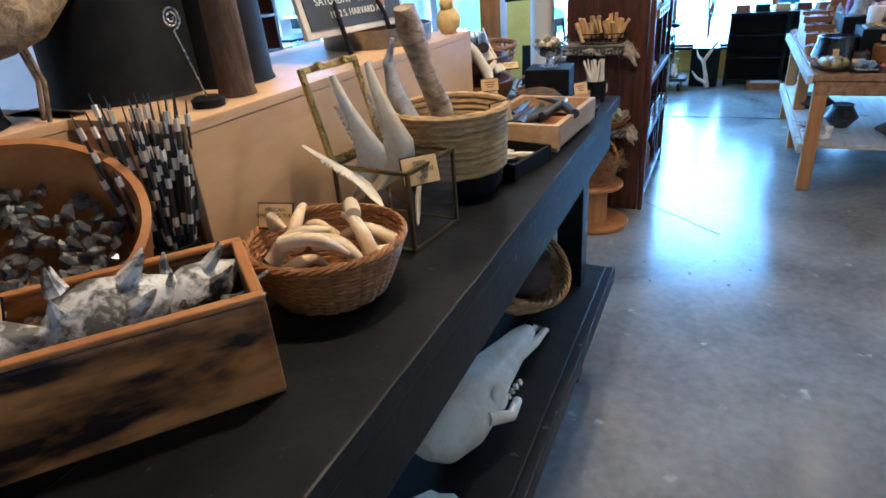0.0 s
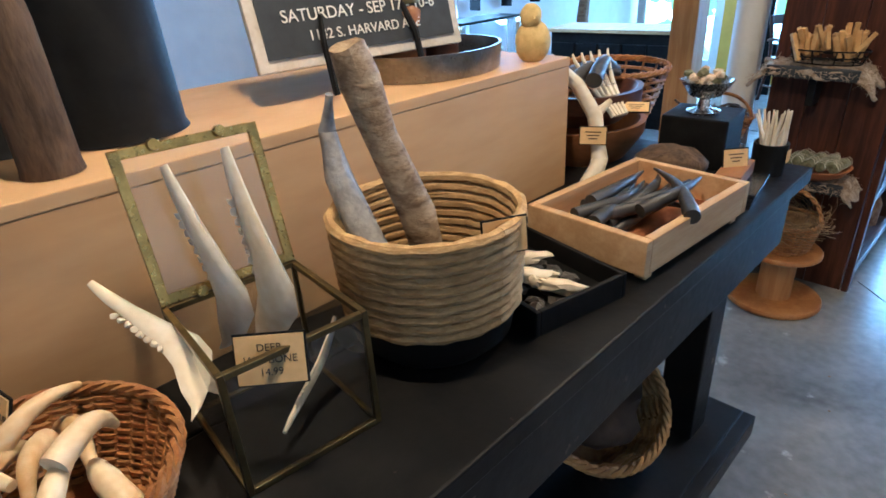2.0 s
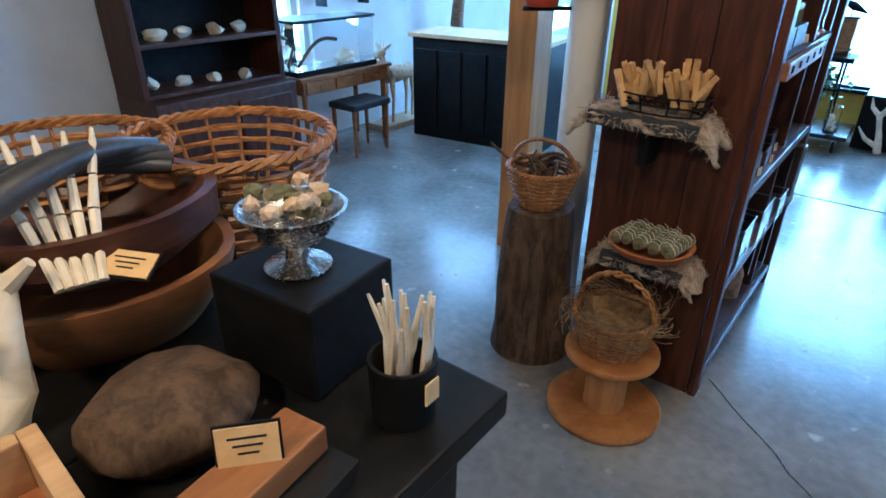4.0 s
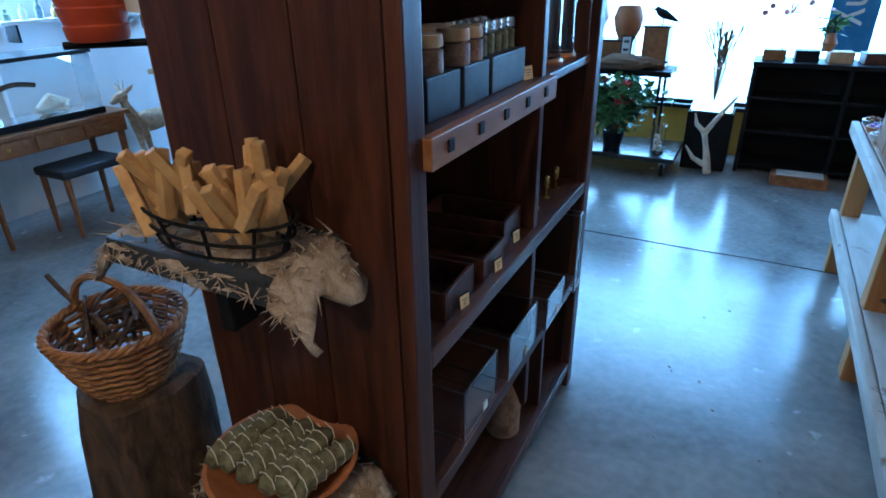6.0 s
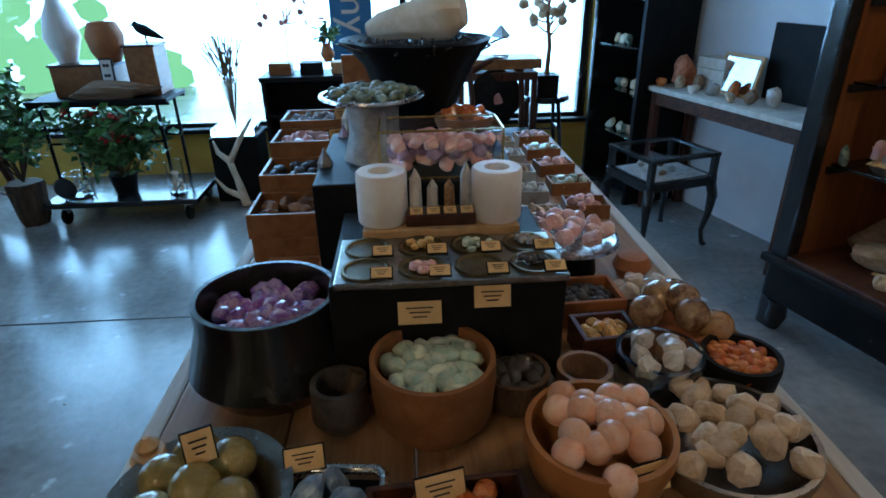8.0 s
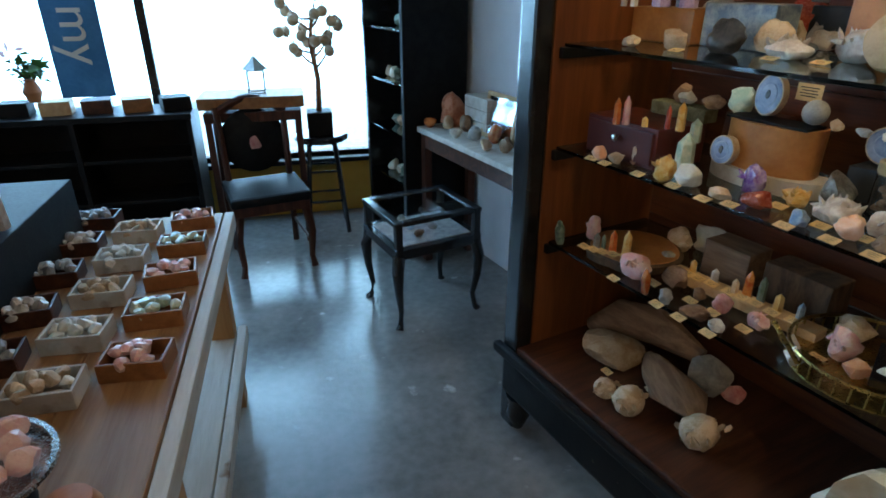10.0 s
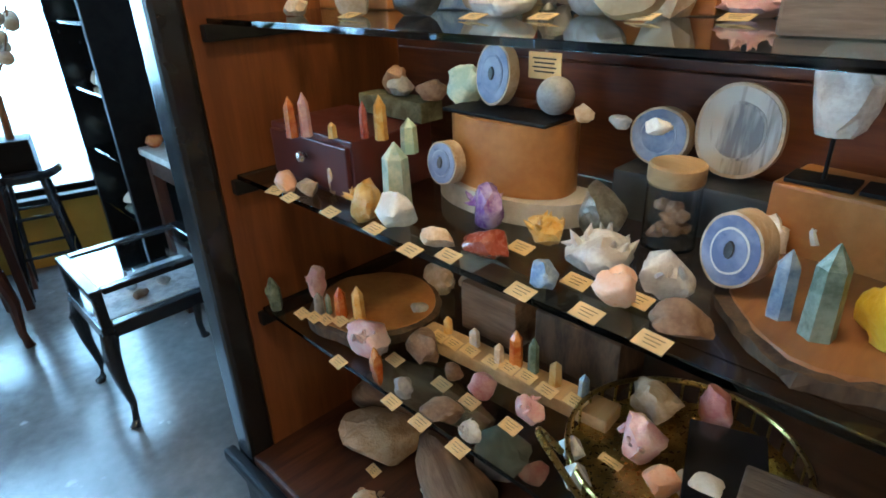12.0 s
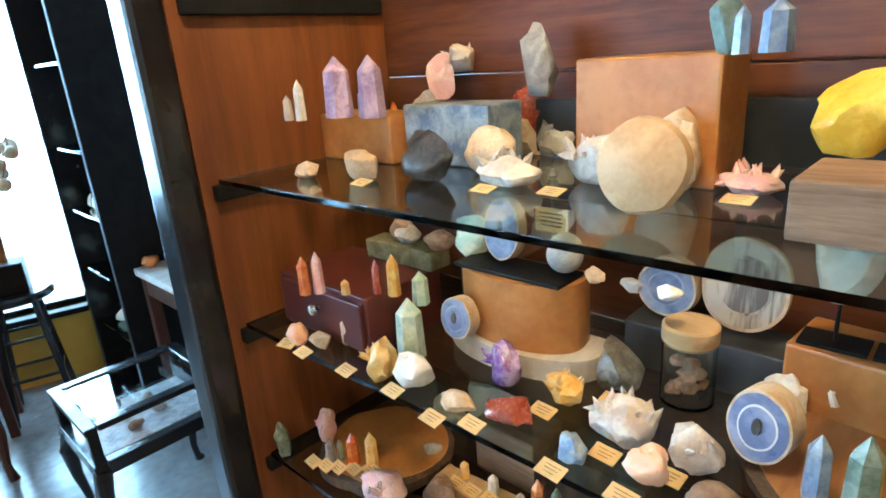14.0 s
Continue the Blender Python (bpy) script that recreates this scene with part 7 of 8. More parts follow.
def round_bowl(name, label, x, y, r, h, m_, fill=None, seed=1, z=KZ, foot=0.6, wall=0.008, sx=1.0):
    t = thing(name, label, "bowl", x, y, z)
    part("bowl", lathe(bmesh.new(), [(r * foot, 0), (r * (foot + 0.25), h * 0.25), (r, h * 0.75), (r * 0.99, h), (r * 0.99 - wall, h), (r - wall * 1.3, h * 0.72), (r * foot * 0.9, h * 0.2), (0.002, h * 0.16)], 36, None, 0, sx), m_, t, smooth=True)
    if fill:
        fm, fn, n, size, kind, lab = fill
        pile(t, fn, fm, n, r * 0.8, h * 0.66, size, seed, kind=kind, label=lab, sx=sx)
    return t


def open_box(name, label, x, y, w, d, h, m_, rz=0, z=KZ, fill=None, seed=1, wall=0.009):
    t = thing(name, label, "tray", x, y, z, rz)
    for sx, sy, px, py in ((w, wall, 0, -(d - wall) / 2), (w, wall, 0, (d - wall) / 2), (wall, d - 2 * wall, -(w - wall) / 2, 0), (wall, d - 2 * wall, (w - wall) / 2, 0)):
        part("side", bx(sx, sy, h, px, py, h / 2, 0.002), m_, t)
    part("base", bx(w - 2 * wall, d - 2 * wall, 0.006, 0, 0, 0.003, 0), m_, t)
    if fill:
        fm, fn, n, size, kind, lab = fill
        pile(t, fn, fm, n, min(w, d) * 0.42, h * 0.45, size, seed, kind=kind, label=lab, sx=w / min(w, d), sy=d / min(w, d))
    return t


# sphere dish at the corner
sd = thing("silver_dish", "oval dark silver dish with a fluted rim holding jade spheres", "dish", 0.905, 4.635, KZ)
dm = lathe(bmesh.new(), [(0.07, 0), (0.08, 0.004), (0.105, 0.028), (0.125, 0.034), (0.125, 0.038), (0.102, 0.033), (0.076, 0.010), (0.002, 0.008)], 48, None, 0, 0.92)
part("dish", dm, PEWTER, sd, smooth=True)
for i, (x, y) in enumerate(((-0.045, -0.03), (0.0, -0.055), (0.045, -0.015), (-0.05, 0.03), (0.0, 0.0), (0.03, 0.055), (-0.02, 0.07))):
    b = bmesh.new()
    bmesh.ops.create_uvsphere(b, u_segments=28, v_segments=18, radius=0.031, matrix=pose(x, y, 0.042 + (0.012 if i == 4 else 0)))
    part("jade_sphere", b, OLIVE, sd, "glossy olive stone sphere", True)
card(0.91, 4.66, KZ + 0.07, 25, 0.035, 0.045, 10)
mortar = round_bowl("stone_mortar", "dark stone mortar with a small pestle", 1.065, 4.80, 0.042, 0.075, DARKST, foot=0.8)
part("pestle", tube(bmesh.new(), [(0.0, 0, 0.02), (0.03, 0.01, 0.085)], [0.009, 0.013], 10), BARK, mortar, smooth=True)
tin = thing("silver_tray", "rectangular silver tray with rounded corners and dark crystals", "tray", 1.065, 4.60, KZ, -6)
part("plate", bx(0.12, 0.16, 0.006, 0, 0, 0.004, 0.002), BLACKM, tin)
part("rim", tube(bmesh.new(), [(0.062 * max(-1, min(1, 1.35 * math.cos(a))), 0.085 * max(-1, min(1, 1.25 * math.sin(a))), 0.02) for a in [2 * math.pi * i / 48 for i in range(49)]], 0.007, 8), STEEL, tin, smooth=True)
pile(tin, "blue_crystal", BLUEST, 7, 0.045, 0.008, 0.05, 9)
card(1.03, 4.675, KZ + 0.03, 10, 0.05, 0.03, 40)
open_box("carnelian_tray", "dark wooden tray full of glossy orange carnelian", 1.215, 4.575, 0.20, 0.13, 0.04, DARKWOODY, 4, fill=(CARNEL, "carnelian", 42, 0.032, "tumble", ""), seed=4)
card(1.205, 4.595, KZ + 0.045, 14, 0.06, 0.036, 20)
round_bowl("amazonite_bowl", "warm brown wooden bowl filled with pale green tumbled stones", 1.205, 4.79, 0.092, 0.12, MIDWOOD, (AMAZON, "green_stone", 34, 0.036, "tumble", ""), 5, foot=0.7)
card(1.20, 4.865, KZ + 0.14, 0, 0.07, 0.036, 15)
round_bowl("peach_bowl", "brown ceramic bowl of pale peach stone eggs", 1.415, 4.665, 0.098, 0.085, ORANGEWOOD, (PEACH, "stone_egg", 17, 0.042, "ball", ""), 6, foot=0.65)
card(1.455, 4.585, KZ + 0.05, 15, 0.055, 0.035, 25)
solo("stone_ball", lathe(bmesh.new(), [(0.002, 0)] + [(0.023 * math.sin(a), 0.023 - 0.023 * math.cos(a)) for a in [math.pi * i / 12 for i in range(1, 12)]] + [(0.002, 0.046)], 20), PEACH, "single peach stone ball on a small stone ring", "sphere", 1.325, 4.56, KZ + 0.016)
solo("stone_ring", lathe(bmesh.new(), [(0.017, 0), (0.021, 0.008), (0.017, 0.018), (0.008, 0.012)], 18, wob=0.2), GREYST, "small rough stone ring stand", "ring stand", 1.325, 4.56, KZ)
wd_ = round_bowl("rosette_dish", "wide silver dish heaped with pale pinkish rosette stones", 1.60, 4.685, 0.12, 0.045, PEWTER, (TAN, "rosette", 22, 0.045, "rock", ""), 7, foot=0.7)
round_bowl("glass_bowl", "clear cut-glass bowl with crystal chips", 1.565, 4.835, 0.068, 0.075, GLASS, (QUARTZ, "crystal_chip", 8, 0.04, "rock", ""), 8)
round_bowl("red_stone_bowl", "black leaf-edged bowl of red and amber tumbled stones", 1.70, 4.835, 0.062, 0.06, BLACKM, (CARNEL, "red_stone", 30, 0.024, "tumble", ""), 10, foot=0.7)
round_bowl("empty_cup", "small empty dark clay cup", 1.445, 4.83, 0.044, 0.055, BROWNST, None, foot=0.75)
round_bowl("dark_bowl", "dark brown bowl of black stones", 1.335, 4.82, 0.052, 0.065, BARK, (DARKST, "black_stone", 14, 0.03, "tumble", ""), 11, foot=0.7)
round_bowl("agate_bowl", "light wooden bowl holding polished banded agate balls", 1.64, 4.955, 0.075, 0.055, TERRA, (TIGER, "agate_ball", 6, 0.06, "ball", ""), 12, foot=0.7)
for x, y in ((1.60, 4.90), (1.715, 4.91)):
    b = bmesh.new()
    bmesh.ops.create_uvsphere(b, u_segments=24, v_segments=16, radius=0.030, matrix=pose(0, 0, 0.030))
    solo("agate_ball", b, TIGER, "polished brown banded agate ball", "sphere", x, y, KZ, group="agate balls")
open_box("pyrite_tray", "small dark wooden tray of golden tiger eye pieces", 1.515, 4.945, 0.105, 0.085, 0.055, DARKWOODY, 4, fill=(CITRINE, "tiger_eye", 12, 0.028, "rock", ""), seed=13)
open_box("black_stone_tray", "brown square ceramic dish of glossy black stones", 1.505, 5.075, 0.155, 0.105, 0.055, TERRA, 2, z=KZ, fill=(DARKST, "black_stone", 34, 0.026, "tumble", ""), seed=14)
round_bowl("shell_basket", "small dark woven bowl of white shells", 1.635, 5.07, 0.062, 0.045, BARK, (QUARTZ, "shell", 10, 0.04, "rock", ""), 15)
round_bowl("rose_plate", "round silver platter of pink rose quartz pieces", 1.53, 5.27, 0.115, 0.022, STEEL, (ROSE, "rose_quartz", 15, 0.046, "rock", ""), 16, z=KZ + 0.06, foot=0.5)
solo("plate_stand", lathe(bmesh.new(), [(0.07, 0), (0.06, 0.06)], 24), BLACKM, "round black stand under the platter", "stand", 1.53, 5.27, KZ)
pk = bmesh.new()
lathe(pk, [(0.002, 0), (0.03, 0.004), (0.042, 0.028), (0.032, 0.05), (0.004, 0.055)], 24)
solo("orange_gourd", pk, TERRA, "small round orange gourd", "gourd", 1.665, 5.22, KZ)

# black step box with muffin tin and quartz lamps
bb1 = solo("black_step_box", bx(0.36, 0.30, 0.20, 0, 0, 0.10, 0.005), BLACKM, "large black wooden step box on the display table", "box", 1.235, 5.01, KZ, 0, smooth=False)
mf = thing("muffin_tin", "grey metal muffin tin used as a sorting tray for stones", "tray", 1.24, 4.925, KZ + 0.2)
part("plate", bx(0.35, 0.16, 0.012, 0, 0, 0.006, 0.003), PEWTER, mf)
MUF = (None, CITRINE, AMAZON, GREYST, None, ROSE, None, DARKST)
for i in range(8):
    x, y = -0.129 + 0.086 * (i % 4), 0.037 - 0.076 * (i // 4)
    cp = part("cup", lathe(bmesh.new(), [(0.038, 0.012), (0.037, 0.0165), (0.033, 0.0165), (0.030, 0.0135), (0.002, 0.0128)], 24, pose(x, y, 0)), DARKBRASS, mf, smooth=True)
    if MUF[i]:
        r = random.Random(i)
        for k in range(8):
            part("pebble", rock(bmesh.new(), 0.02, 0.017, 0.013, 20 * i + k, 1, 0.2), MUF[i], mf, at=pose(x + r.gauss(0, 0.011), y + r.gauss(0, 0.009), 0.0135, 0, 0, 30 * k))
    card(1.24 + x + 0.025, 4.925 + y - 0.036, KZ + 0.218, 0, 0.030, 0.018, 62)
ledge = solo("pine_ledge", bx(0.27, 0.085, 0.022, 0, 0, 0.011, 0.003), PALEWOOD, "pale pine plank lying on the black box", "plank", 1.235, 5.055, KZ + 0.2, smooth=False)
for x in (1.135, 1.335):
    t = lathe(bmesh.new(), [(0.041, 0), (0.044, 0.004), (0.044, 0.088), (0.041, 0.092), (0.022, 0.092), (0.021, 0.07)], 36)
    solo("selenite_holder", t, SELENITE, "translucent white selenite candle holder", "candle holder", x, 5.06, KZ + 0.222, group="selenite holders")
rack2 = solo("point_rack", bx(0.12, 0.045, 0.022, 0, 0, 0.011, 0.003), DARKWOODY, "dark wooden rack for four crystal points", "rack", 1.235, 5.045, KZ + 0.222, smooth=False)
for i, (h, m_) in enumerate(((0.075, QUARTZ), (0.055, GREYST), (0.055, TIGER), (0.085, GREYST))):
    solo("crystal_point", crystal(bmesh.new(), 0.022, h), m_, "standing crystal point in the dark rack", "crystal point", 1.193 + 0.029 * i, 5.05, KZ + 0.244, 15 * i, group="rack points", smooth=False)
    card(1.193 + 0.029 * i, 5.026, KZ + 0.244, 0, 0.022, 0.014, 55)
card(1.19, 4.852, KZ + 0.135, 0, 0.066, 0.036, 12)
card(1.30, 4.850, KZ + 0.16, 0, 0.055, 0.034, 12)
b2 = solo("dark_riser_box", bx(0.42, 0.42, 0.24, 0, 0, 0.12, 0.005), BLACKM, "black riser box behind the step box", "box", 1.20, 5.42, KZ, smooth=False)
qb = thing("glass_quartz_case", "brass-edged glass case filled with pink-lilac quartz chunks", "glass case", 1.25, 5.29, KZ + 0.24)
frame_edges(qb, 0.25, 0.13, 0.10, 0.004, BRASS)
for sx, sy, x, y in ((0.24, 0.002, 0, -0.062), (0.24, 0.002, 0, 0.062), (0.002, 0.12, -0.122, 0), (0.002, 0.12, 0.122, 0)):
    g = part("glass_pane", bx(sx, sy, 0.09, x, y, 0.05, 0), GLASS, qb)
    g.visible_shadow = False
for lv in range(3):
    pile(qb, "quartz_chunk", LILAC if lv % 2 else ROSE, 22, 0.05, 0.006 + 0.02 * lv, 0.034, 40 + lv, sx=2.1, sy=1.0)
gp = round_bowl("green_stone_plate", "wide silver plate of dark green tumbled stones", 1.11, 5.40, 0.115, 0.022, STEEL, (GREENST, "green_stone", 46, 0.026, "tumble", ""), 17, z=KZ + 0.36, foot=0.5)
solo("cloth_pedestal", lathe(bmesh.new(), [(0.07, 0), (0.05, 0.06), (0.06, 0.12)], 18, wob=0.3), GREYST, "low pedestal wrapped in grey cloth", "pedestal", 1.11, 5.40, KZ + 0.24)
ur = thing("black_urn", "large black flared urn with a crinkled rim", "urn", 1.22, 5.72, KZ)
part("urn", lathe(bmesh.new(), [(0.09, 0), (0.08, 0.03), (0.05, 0.10), (0.06, 0.20), (0.10, 0.30), (0.15, 0.40), (0.20, 0.46), (0.19, 0.465), (0.12, 0.42), (0.02, 0.40)], 48, wob=0.16), BLACKM, ur, smooth=True)
moss = bmesh.new()
rn = random.Random(9)
for i in range(150):
    a, r = rn.uniform(0, 6.28), 0.19 * math.sqrt(rn.random())
    p = Vector((r * math.cos(a), r * math.sin(a), 0.44))
    tube(moss, [p, p + Vector((rn.gauss(0, 0.03), rn.gauss(0, 0.03), rn.uniform(0, 0.03)))], 0.003, 4)
part("moss", moss, DARKST, ur, "dark dry moss")
us = lathe(bmesh.new(), [(0.018, -0.16), (0.034, -0.12), (0.040, -0.05), (0.055, 0.02), (0.06, 0.07), (0.035, 0.11)], 26, pose(0, 0, 0.055, 80, 0, 70), wob=0.2)
tube(us, [(0.03, 0.05, 0.1), (0.07, 0.01, 0.1), (0.06, -0.05, 0.06)], 0.012, 8)
solo("urn_skull", us, BONE, "tan animal skull resting on the black urn", "skull", 1.24, 5.72, KZ + 0.455)
round_bowl("orange_chip_bowl", "brown wooden bowl of orange stone chips", 1.33, 5.58, 0.075, 0.05, MIDWOOD, (CARNEL, "orange_chip", 12, 0.035, "rock", ""), 18, z=KZ + 0.24)
dr = round_bowl("amethyst_pot", "wide black ribbed pot heaped with rough amethyst", 0.945, 4.93, 0.115, 0.16, BLACKG, (AMETHYST, "amethyst", 46, 0.036, "rock", ""), 19, foot=0.95)
part("rib", lathe(bmesh.new(), [(0.118, 0.06), (0.125, 0.07), (0.125, 0.08), (0.118, 0.09)], 40), BLACKG, dr, smooth=True)
wh = thing("wooden_cup_stack", "small stacked pale stone cups", "cups", 0.815, 4.72, KZ)
part("cup", lathe(bmesh.new(), [(0.02, 0), (0.026, 0.03), (0.02, 0.04)], 20), PALEWOOD, wh, smooth=True)
part("ball", lathe(bmesh.new(), [(0.012, 0.04), (0.016, 0.05), (0.004, 0.062)], 16), PALEWOOD, wh, smooth=True)
round_bowl("agate_slice_bowl", "small orange-brown bowl of agate slices", 0.845, 5.17, 0.055, 0.065, TERRA, (TIGER, "agate_piece", 7, 0.035, "tumble", ""), 20, foot=0.6)
open_box("green_stone_box", "cream wooden box of mossy green stones with a tilted lid", 1.02, 5.17, 0.17, 0.12, 0.05, WHITEWASH, 4, fill=(GREENST, "moss_stone", 22, 0.036, "tumble", ""), seed=21)
lid = thing("slatted_lid", "pale slatted wooden lid tilted open", "lid", 1.11, 5.16, KZ + 0.05, 10, 0, -48)
for i in range(6):
    part("slat", bx(0.15, 0.014, 0.006, 0.06, -0.045 + 0.018 * i, 0, 0.001), PALEWOOD, lid)
open_box("dark_chip_tray", "small brown tray of dark chips", 0.93, 5.24, 0.12, 0.08, 0.055, TERRA, 0, fill=(DARKST, "dark_chip", 16, 0.024, "tumble", ""), seed=22)
round_bowl("mixed_basket", "wide dark woven basket of mixed polished stones", 1.05, 5.48, 0.12, 0.05, BARK, (TIGER, "mixed_stone", 44, 0.03, "tumble", ""), 23, foot=0.8, z=KZ)
# stepped crates
for i, (y, z, m_, n) in enumerate(((5.45, 0.06, BROWNST, 14), (5.62, 0.10, DARKST, 14), (5.79, 0.14, ROSE, 14), (5.96, 0.16, GREYST, 14))):
    solo("crate_base", bx(0.18, 0.16, z, 0, 0, z / 2, 0.003), MIDWOOD, "plain brown wooden riser under a stone tray", "riser", 0.90, y, KZ, smooth=False, group="tray risers")
    open_box("stone_tray", "brown wooden tray sorted with small stones", 0.90, y, 0.19, 0.16, 0.06, MIDWOOD, 0, KZ + z, (m_, "stone", n, 0.034, "rock", ""), 24 + i)
    card(0.99, y - 0.07, KZ + z + 0.06, 20, 0.04, 0.03, 15)
for i in range(5):
    round_bowl("small_dish", "small round dish of mixed stones near the table end", 0.83 + 0.10 * (i % 2), 6.08 + 0.065 * i, 0.045, 0.03, (WHITEWASH, PEWTER, TERRA)[i % 3], ((QUARTZ, BROWNST, AMETHYST)[i % 3], "stone", 9, 0.022, "rock", ""), 40 + i)
rn = random.Random(51)
for i in range(16):
    x, y = 1.42 + 0.14 * (i % 3) - 0.03, 5.47 + 0.062 * i
    m_ = (QUARTZ, TAN, ROSE, GREYST, WHITEST, AMAZON)[i % 6]
    open_box("far_tray", "small tray of mineral pieces on the table", x, y, 0.12, 0.085, 0.04, (DARKWOODY, WHITEWASH, MIDWOOD)[i % 3], rn.uniform(-8, 8), KZ, (m_, "stone", 8, 0.032, "rock", ""), 60 + i, 0.006)
pl = thing("selenite_stack", "stack of white selenite sticks in a tray", "sticks", 1.40, 5.52, KZ + 0.05)
for i in range(8):
    part("stick", bx(0.11, 0.02, 0.016, 0, -0.033 + 0.022 * (i % 4), 0.009 + 0.017 * (i // 4), 0.003), SELENITE, pl)
for x, y, h, m_ in ((1.02, 5.60, 0.10, LILAC), (1.10, 5.90, 0.15, AMETHYST), (1.02, 5.75, 0.12, QUARTZ), (1.0, 5.35, 0.11, GREYST), (1.33, 5.98, 0.12, QUARTZ), (0.98, 5.95, 0.1, WHITEST)):
    solo("tall_point", crystal(bmesh.new(), h * 0.36, h, 6, 0.3), m_, "tall rough crystal point among the trays", "crystal point", x, y, KZ + 0.17, 20, 4, group="tall points", smooth=False)
solo("tray_riser", bx(0.40, 0.75, 0.165, 0, 0, 0.0825, 0.004), BLACKM, "long low black riser down the table middle", "riser", 1.16, 5.99, KZ, smooth=False)
cbx = solo("card_backboard", bx(0.26, 0.02, 0.22, 0, 0, 0.11, 0.004), MIDWOOD, "upright brown board behind the urn", "board", 1.12, 6.02, KZ + 0.17, smooth=False)

# under the table
for i, (x, y, r, h, m_, lab) in enumerate(((1.05, 4.95, 0.10, 0.15, DARKST, "round dark clay pot on the lower shelf"), (1.0, 4.65, 0.06, 0.08, QUARTZ, "rough white rosette stone on the lower shelf"), (0.95, 5.5, 0.13, 0.10, BARK, "dark brown hat-shaped bowl on the lower shelf"), (1.35, 4.75, 0.14, 0.09, BARK, "dark brown hat-shaped bowl on the lower shelf"))):
    if m_ is QUARTZ:
        solo("rosette_stone", rock(bmesh.new(), 0.1, 0.1, 0.09, 71, 3, 0.5), WHITEST, lab, "stone", 0.92, 4.62, 0.298)
    else:
        solo("clay_pot", lathe(bmesh.new(), [(r * 0.5, 0), (r, h * 0.45), (r * 0.6, h * 0.9), (r * 0.65, h), (r * 0.5, h * 0.95)], 26), m_, lab, "pot", x, y, 0.298)
gr = bmesh.new()
rn = random.Random(14)
for i in range(70):
    tube(gr, [(0, 0, 0.02), (rn.gauss(-0.12, 0.03), rn.gauss(0.02, 0.03), abs(rn.gauss(0.03, 0.02)))], [0.002, 0.0008], 3)
solo("dried_grass", gr, STRAW, "bundle of dried tan grass on the lower shelf", "dried grass", 0.96, 4.80, 0.298)

# ---- bookcase contents ----
def bottle_box(x, y, z, n, w):
    t = thing("black_caddy", "black open caddy of small glass bottles with cork lids", "caddy", x, y, z, group="bottle caddies")
    part("body", bx(0.13, w, 0.07, 0, 0, 0.035, 0.003), GREYBOX, t)
    for i in range(n):
        r = 0.014 if n > 5 else 0.03
        px, py = -0.03 + 0.06 * (i % 2), -w / 2 + w * (i // 2 + 0.5) / ((n + 1) // 2)
        b = part("bottle", lathe(bmesh.new(), [(r, 0.07), (r, 0.105), (r * 0.6, 0.11)], 14, pose(px, py, 0)), SAGE if n > 5 else BROWNST, t, smooth=True)
        part("cork", lathe(bmesh.new(), [(r * 0.95, 0.11), (r, 0.115), (r * 0.95, 0.13)], 14, pose(px, py, 0)), PALEWOOD if n < 7 else STEEL, b, smooth=True)


BZ = 1.152
bottle_box(-0.17, 4.11, BZ, 2, 0.12)
bottle_box(-0.17, 4.24, BZ, 4, 0.11)
bottle_box(-0.17, 4.40, BZ, 10, 0.18)
card(-0.10, 4.50, BZ, 75, 0.035, 0.028, 10)
for x, y, r, h in ((-0.17, 4.63, 0.045, 0.16), (-0.15, 4.74, 0.045, 0.24), (-0.15, 4.86, 0.045, 0.24), (-0.28, 4.68, 0.06, 0.20)):
    t = thing("glass_cloche", "clear glass cloche on an orange wooden base", "cloche", x, y, BZ, group="glass cloches")
    part("base", lathe(bmesh.new(), [(r * 1.15, 0), (r * 1.2, 0.006), (r * 1.1, 0.014)], 28), ORANGEWOOD, t, smooth=True)
    g = part("dome", lathe(bmesh.new(), [(r, 0.014), (r, h * 0.75), (r * 0.8, h * 0.92), (r * 0.3, h), (r * 0.25, h - 0.003), (r * 0.77, h * 0.91), (r * 0.96, h * 0.75), (r * 0.96, 0.014)], 28), GLASS, t, smooth=True)
    g.visible_shadow = False
for i in range(7):
    t = thing("vial_stand", "tiny glass vial on a brass stand", "vial", -0.13 - 0.06 * (i % 2), 4.60 + 0.045 * i, 0.7765, group="glass vials")
    part("foot", lathe(bmesh.new(), [(0.012, 0), (0.012, 0.003), (0.003, 0.006), (0.003, 0.03)], 12), BRASS, t, smooth=True)
    part("vial", lathe(bmesh.new(), [(0.007, 0.03), (0.008, 0.06), (0.005, 0.065)], 12), WHITEP if i % 2 else BRASS, t, smooth=True)
for x, y, w, d, h in ((-0.20, 4.13, 0.22, 0.14, 0.06), (-0.19, 4.30, 0.20, 0.13, 0.05), (-0.22, 4.46, 0.22, 0.13, 0.07)):
    open_box("dark_display_tray", "dark wooden display tray with a pale tag", x, y, w, d, h, DARKWOODY, 3, 0.7765)
    card(x + w / 2 + 0.012, y, 0.778, 80, 0.028, 0.028, 4)
